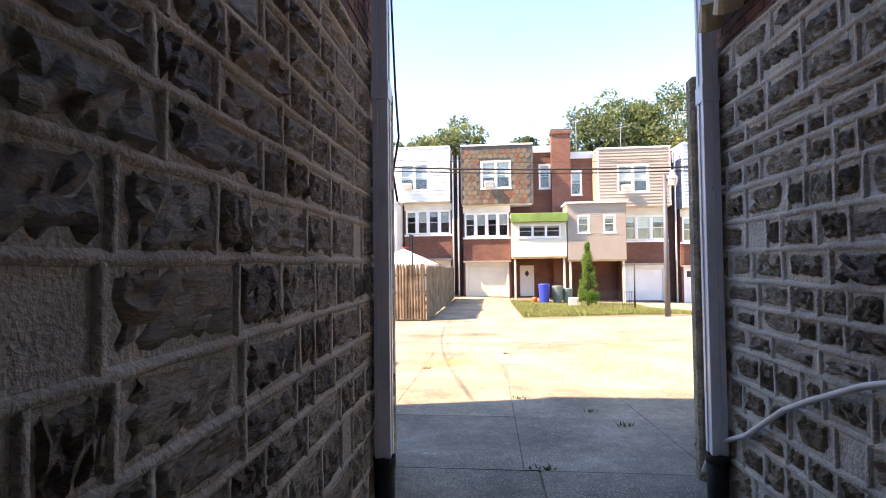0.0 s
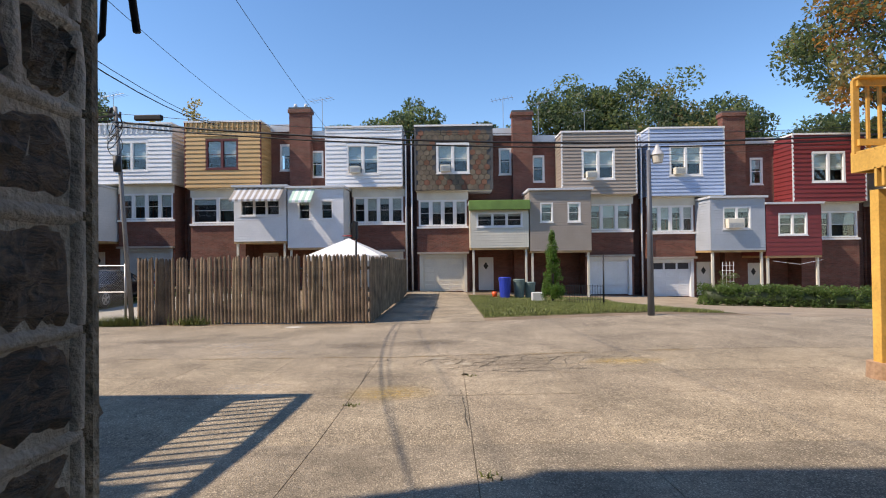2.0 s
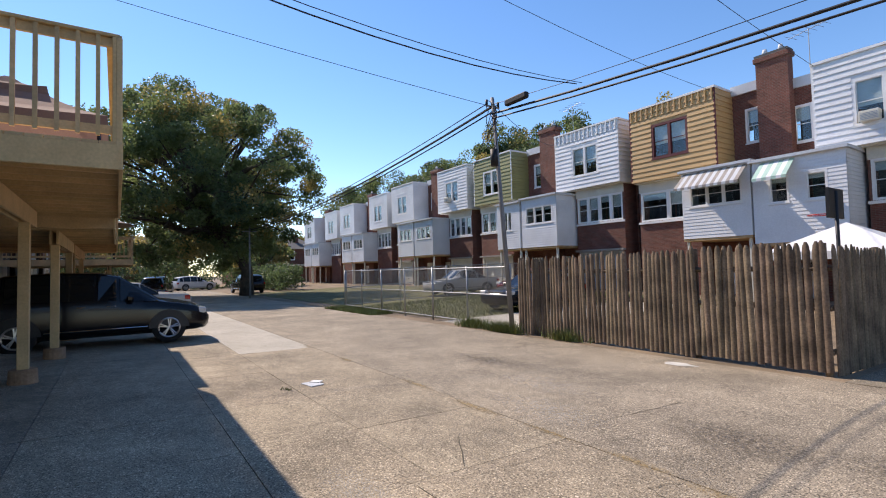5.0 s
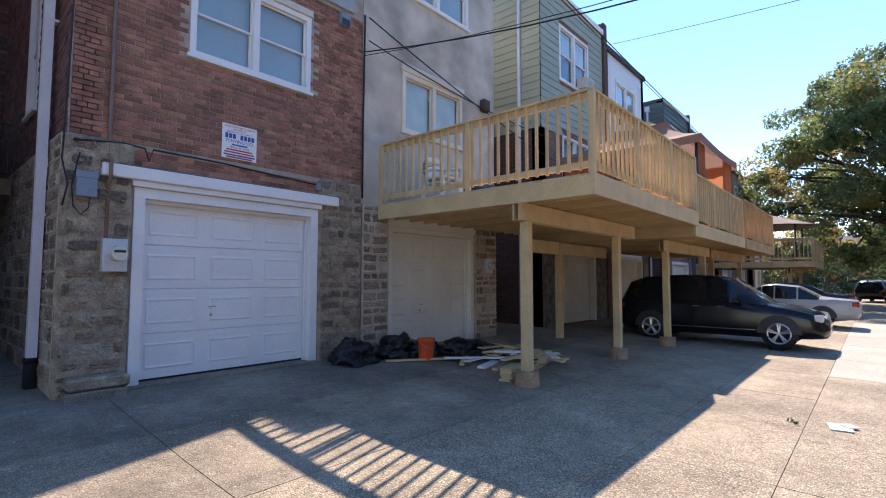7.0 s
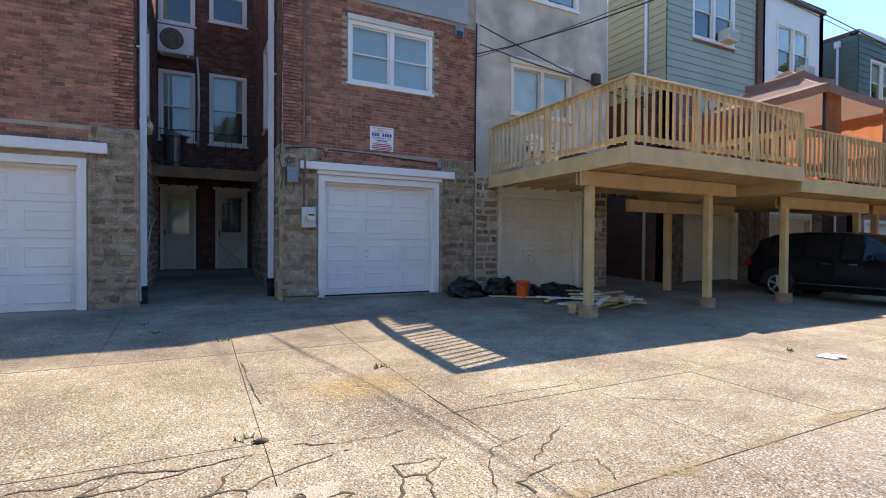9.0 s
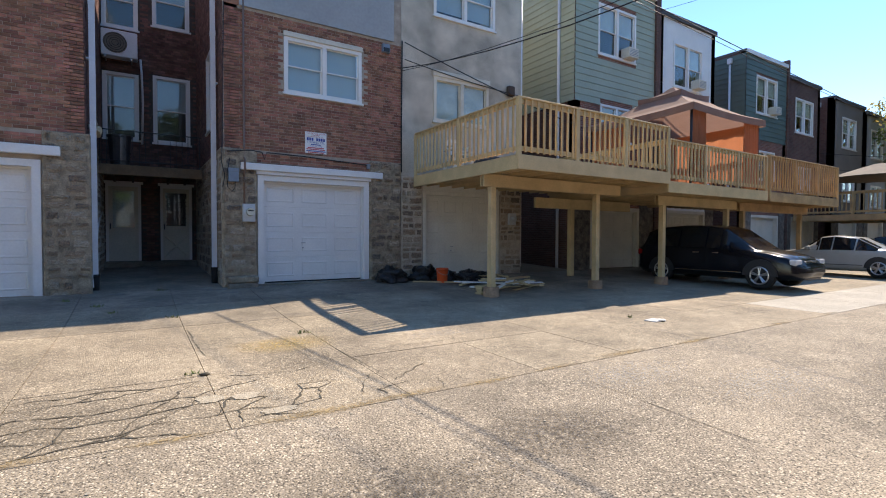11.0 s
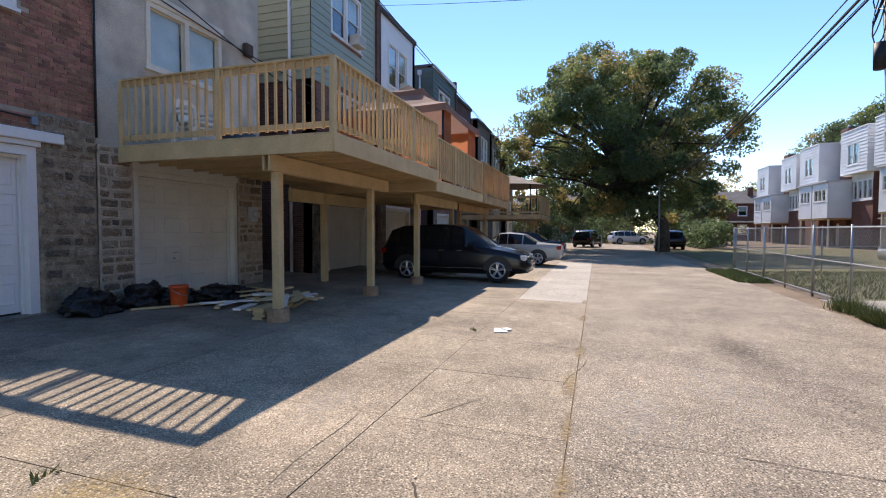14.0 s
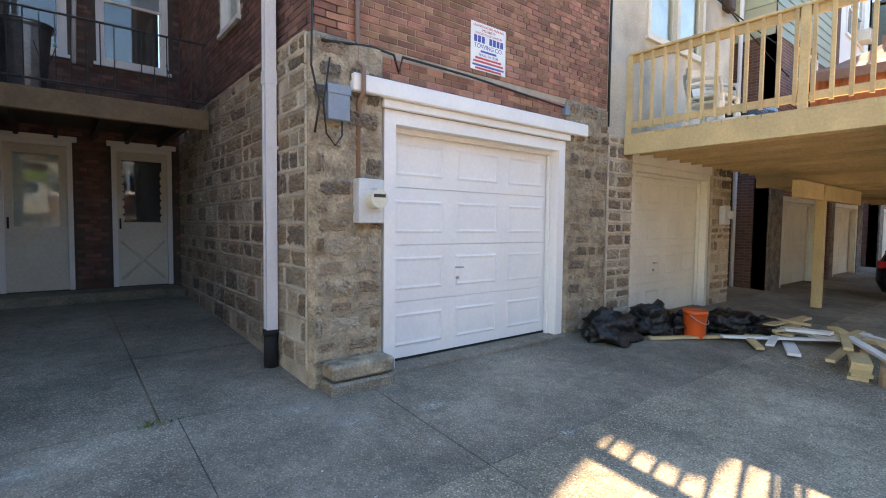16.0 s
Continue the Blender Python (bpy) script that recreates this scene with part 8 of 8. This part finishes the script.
for (i, j), p_ in knots.items():
    for o in ((i + 1, j), (i + j % 2, j + 1)):
        core = 1.0 - min(1.0, abs(p_[0] - 1.7) / 2.6) * 0.7 - (0.35 if j < 2 else 0)
        if o in knots and knots[o][1] < 11.08 and rg_.random() < core * 1.05:
            split(p_, knots[o], rg_.uniform(0.003, 0.0095) * (0.7 + 0.6 * core))
for _ in range(26):
    crack(rg_.uniform(-14, 9), rg_.uniform(6.5, 15.5), rg_.choice((0, 1.57, 3.14, 0.4)) + rg_.gauss(0, 0.15), rg_.randint(4, 9), rg_.uniform(0.001, 0.002))
for x0_, y0_, a_ in ((-1.8, 9.7, 1.1), (2.7, 9.6, 0.9), (1.2, 12.5, 1.5), (-3.4, 11.5, 1.4), (5, 12.4, -0.1), (-7, 13.2, 0.0)):
    crack(x0_, y0_, a_, 16, 0.0022, 0.13, 0.12)
for x0_, y0_, a_, n_ in ((-1.9, 9.4, 0.05, 12), (-1.96, 9.9, 2.55, 9), (-3.25, 11.0, 3.0, 12), (-2.1, 11.58, 1.53, 16), (1.1, 7.2, 1.57, 16), (-0.38, 9.1, 1.6, 12)):
    crack(x0_, y0_, a_, n_, 0.0045, 0.11, 0.05)
sole(from_lists("pavement_cracks", cv, cf, CRACK), "dark cracks filled with dirt across the paving", "crack", kind="stuff")
lv, lf = [], []
for _ in range(700):
    x, y = rg_.uniform(-15, 8), rg_.uniform(4, 15.8)
    z, s, a = ground_z(x, y) + 0.006, rg_.uniform(0.006, 0.02), rg_.uniform(0, 6.3)
    k = len(lv)
    lv += [(x + s * math.cos(a + t), y + s * 0.6 * math.sin(a + t), z + 0.004 * (t > 3)) for t in (0, 1.6, 3.1, 4.7)]
    lf.append((k, k + 1, k + 2, k + 3))
sole(from_lists("litter_fragments", lv, lf, surf("litter", (0.5, 0.44, 0.34), 0.8, 0.4, 3, 30, 0, island=0.6)), "scattered leaf and stone fragments on the paving", "debris", kind="stuff")

# ---- things in the opposite yards ----
BLUE_BIN = surf("blue_plastic", (0.02, 0.05, 0.4), 0.45, 0.1, 3, 30, 0.03)
GREY_BIN = surf("grey_green_plastic", (0.14, 0.2, 0.19), 0.45, 0.15, 3, 30, 0.03)
def bin_(x, y, mat, label, high=0.95, w=0.3):
    z = ground_z(x, y)
    b = thing("trash_bin", (x, y, z), label, "trash bin")
    bm = bmesh.new()
    pr = None
    for h_, r in ((0, w * 0.8), (high * 0.9, w), (high * 0.9, w * 1.06), (high, w * 1.06)):
        ring = [bm.verts.new((x + r * math.cos(k * math.tau / 14), y + r * math.sin(k * math.tau / 14), z + h_)) for k in range(14)]
        if pr:
            for k in range(14):
                bm.faces.new((pr[k], pr[(k + 1) % 14], ring[(k + 1) % 14], ring[k]))
        pr = ring
    part("bin_body", bm, mat, b)
    tube_part("lid", [(x, y, z + high), (x, y, z + high + 0.06)], w * 1.08, mat, b, sides=14, taper=w * 0.9)
bin_(3.95, 28.6, BLUE_BIN, "blue recycling bin standing on the lawn edge", 1.05, 0.33)
bin_(4.75, 28.8, GREY_BIN, "grey-green plastic trash bin with a lid", 0.95, 0.32)
bin_(5.35, 28.9, GREY_BIN, "grey-green plastic trash bin", 0.8, 0.3)
pot = sole(tube_part("flower_pot", [(3.4, 28.7, ground_z(3.4, 28.7)), (3.4, 28.7, ground_z(3.4, 28.7) + 0.3)], 0.12, ORANGE, sides=12, taper=0.16), "orange clay flower pot beside the bins", "flower pot")
ten = thing("party_tent", (-3.9, 25.5, ground_z(-3.9, 25.5)), "white pop-up canopy tent behind the fence", "tent")
zt_ = ground_z(-3.9, 25.5)
for x in (-5.5, -2.3):
    for y in (24.1, 26.9):
        tube_part("pole", [(x, y, zt_), (x, y, 1.35)], 0.03, WHITE_METAL, ten)
bm = bmesh.new()
a_ = [bm.verts.new((x, y, 1.35)) for x, y in ((-5.6, 24.0), (-2.2, 24.0), (-2.2, 27), (-5.6, 27))]
lo_ = [bm.verts.new((v.co.x, v.co.y, 1.12)) for v in a_]
pk = bm.verts.new((-3.9, 25.5, 2.2))
for k in range(4):
    bm.faces.new((a_[k], a_[(k + 1) % 4], pk)); bm.faces.new((a_[k], a_[(k + 1) % 4], lo_[(k + 1) % 4], lo_[k]))
part("canopy", bm, WHITE, ten)
hoop = thing("basketball_hoop", (-2.6, 20.5, ground_z(-2.6, 20.5)), "black basketball hoop with a red rim", "basketball hoop")
zz_ = ground_z(-2.6, 20.5)
tube_part("pole", [(-2.6, 20.5, zz_), (-2.6, 20.5, 2.6)], 0.04, BLACK_METAL, hoop)
box_part("backboard", (-2.66, -2.6, 20.1, 20.95, 2.0, 2.65), BLACK_METAL, hoop)
tube_part("rim", [(-2.9 + 0.23 * math.cos(k * math.tau / 14), 20.5 + 0.23 * math.sin(k * math.tau / 14), 2.1) for k in range(15)], 0.012, SIGN_RED, hoop, sides=5)
wf = thing("garden_fence", (7.0, 24.5, ground_z(7, 24.5)), "low black wire garden fence round the shrub", "fence")
for i in range(15):
    x = 6.2 + i * 0.115
    tube_part("wire_bar", [(x, 24.0, ground_z(x, 24) - 0.02), (x, 24.0, ground_z(x, 24) + 0.85)], 0.009, BLACK_METAL, wf, sides=5)
for z in (0.2, 0.8):
    tube_part("wire_rail", [(6.2, 24.0, ground_z(6.2, 24) + z), (7.82, 24.0, ground_z(7.8, 24) + z)], 0.01, BLACK_METAL, wf, sides=5)
tube_part("tall_post", [(7.85, 24.0, ground_z(7.8, 24)), (7.85, 24.0, ground_z(7.8, 24) + 2.2)], 0.035, BLACK_METAL, wf, sides=8)
crate = sole(box_part("plastic_crate", (5.1, 5.7, 26.6, 27.0, ground_z(5.4, 26.8), ground_z(5.4, 26.8) + 0.45), S_LTGREY, bevel=0.03), "pale plastic crate standing on the lawn", "crate")
line_ = sole(tube_part("clothesline", [(19.4, 30.0, 0.75), (20.8, 29.9, 0.55), (22.2, 30.0, 0.8)], 0.01, WHITE_METAL, sides=5), "white clothesline strung between porch posts", "clothesline")
trl = thing("trellis", (16.6, 29.6, ground_z(16.6, 29.6)), "white garden trellis with climbing leaves", "trellis")
for i in range(4):
    tube_part("slat", [(16.3 + i * 0.2, 29.6, ground_z(16.6, 29.6)), (16.3 + i * 0.2, 29.6, ground_z(16.6, 29.6) + 2.2)], 0.015, WHITE, trl, sides=4)
for i in range(7):
    tube_part("slat", [(16.25, 29.6, ground_z(16.6, 29.6) + 0.2 + i * 0.3), (16.95, 29.6, ground_z(16.6, 29.6) + 0.2 + i * 0.3)], 0.012, WHITE, trl, sides=4)
v_, f_ = leaf_cloud([(16.6 + rg_.uniform(-.4, .5), 29.55, ground_z(16.6, 29.6) + rg_.uniform(0.2, 1.6), 0.25) for _ in range(14)], 40, 0.06, rg_)
sole(from_lists("vine_leaves", v_, f_, LEAF_A, trl), "", "", "", "stuff")

# ---- end of the lane ----
def end_house(x0, x1, y0, y1, top, label, n):
    g = ground_z((x0 + x1) / 2, (y0 + y1) / 2)
    h = thing("brick_house", ((x0 + x1) / 2, (y0 + y1) / 2, g), label, "house")
    f = Face("x", x1, 1)
    step = (y1 - y0) / n
    holes = [(y0 + step * (i + 0.3), y0 + step * (i + 0.65), z, z + 1.5) for i in range(n) for z in (g + 0.9, g + 3.7)]
    wall("wall", f, y0, y1, g - 0.5, top, 0.3, holes, RED_BRICK2, h)
    for hl in holes:
        window(f, *hl, h, behind=BLIND, blind=0.5, trim=0.12)
    box_part("side_wall", (x0, x1 - 0.3, y0, y0 + 0.3, g - 0.5, top), RED_BRICK2, h)
    box_part("side_wall", (x0, x1 - 0.3, y1 - 0.3, y1, g - 0.5, top), RED_BRICK2, h)
    box_part("rear_wall", (x0, x0 + 0.3, y0 + 0.3, y1 - 0.3, g - 0.5, top), RED_BRICK2, h)
    bm = bmesh.new()
    xm = (x0 + x1) / 2
    a = [bm.verts.new(p) for p in ((x0 - .4, y0 - .4, top), (x1 + .4, y0 - .4, top), (x1 + .4, y1 + .4, top), (x0 - .4, y1 + .4, top))]
    r = [bm.verts.new(p) for p in ((xm, y0 + 3, top + 2.2), (xm, y1 - 3, top + 2.2))]
    bm.faces.new((a[0], a[1], r[0])); bm.faces.new((a[1], a[2], r[1], r[0])); bm.faces.new((a[2], a[3], r[1])); bm.faces.new((a[3], a[0], r[0], r[1])); bm.faces.new(a)
    part("roof", bm, ROOFING, h)
    tube_part("chimney", [(xm + 2, y1 - 4, top), (xm + 2, y1 - 4, top + 2.6)], 0.5, RED_BRICK2, h, sides=4)
    box_part("porch_roof", (x1, x1 + 2, y0 + 1, y1 - 1, g + 2.7, g + 2.9), OFFWHITE, h)
end_house(-92, -82, 23, 38, 5.2, "red brick house with a dark hipped roof", 4)
end_house(-104, -94, -6, 18, 6.0, "red brick terrace across the far street", 6)
end_house(-78, -70, -16, -2, 6.0, "red brick house on the far street corner", 3)
hedge2 = thing("hedge", (-48, 21, ground_z(-48, 21)), "tall dark hedge near the large tree", "hedge")
v_, f_ = leaf_cloud([(-44 - 14 * rg_.random(), 20 + 2.4 * rg_.random(), -0.3 + 2.2 * rg_.random(), 0.6) for _ in range(150)], 60, 0.13, rg_)
sole(from_lists("hedge_leaves", v_, f_, LEAF_C, hedge2), "", "", "", "stuff")
fence3 = thing("low_wall", (-68, 8, ground_z(-68, 8)), "low pale wall along the far street", "wall", kind="structure")
box_part("coping", (-68.2, -67.8, -8, 12, ground_z(-68, 2) - 0.2, ground_z(-68, 2) + 0.7), OFFWHITE, fence3)

hedge3 = thing("hedge", (-65, 10, ground_z(-65, 10)), "dark overgrown far hedge across the end of the lane", "hedge")
v_, f_ = leaf_cloud([(-65 - 3 * rg_.random(), -4 + 30 * rg_.random(), -1.2 + 4.6 * rg_.random() ** 1.3, 0.9) for _ in range(260)], 60, 0.17, rg_)
sole(from_lists("far_hedge_leaves", v_, f_, LEAF_C, hedge3), "", "", "", "stuff")
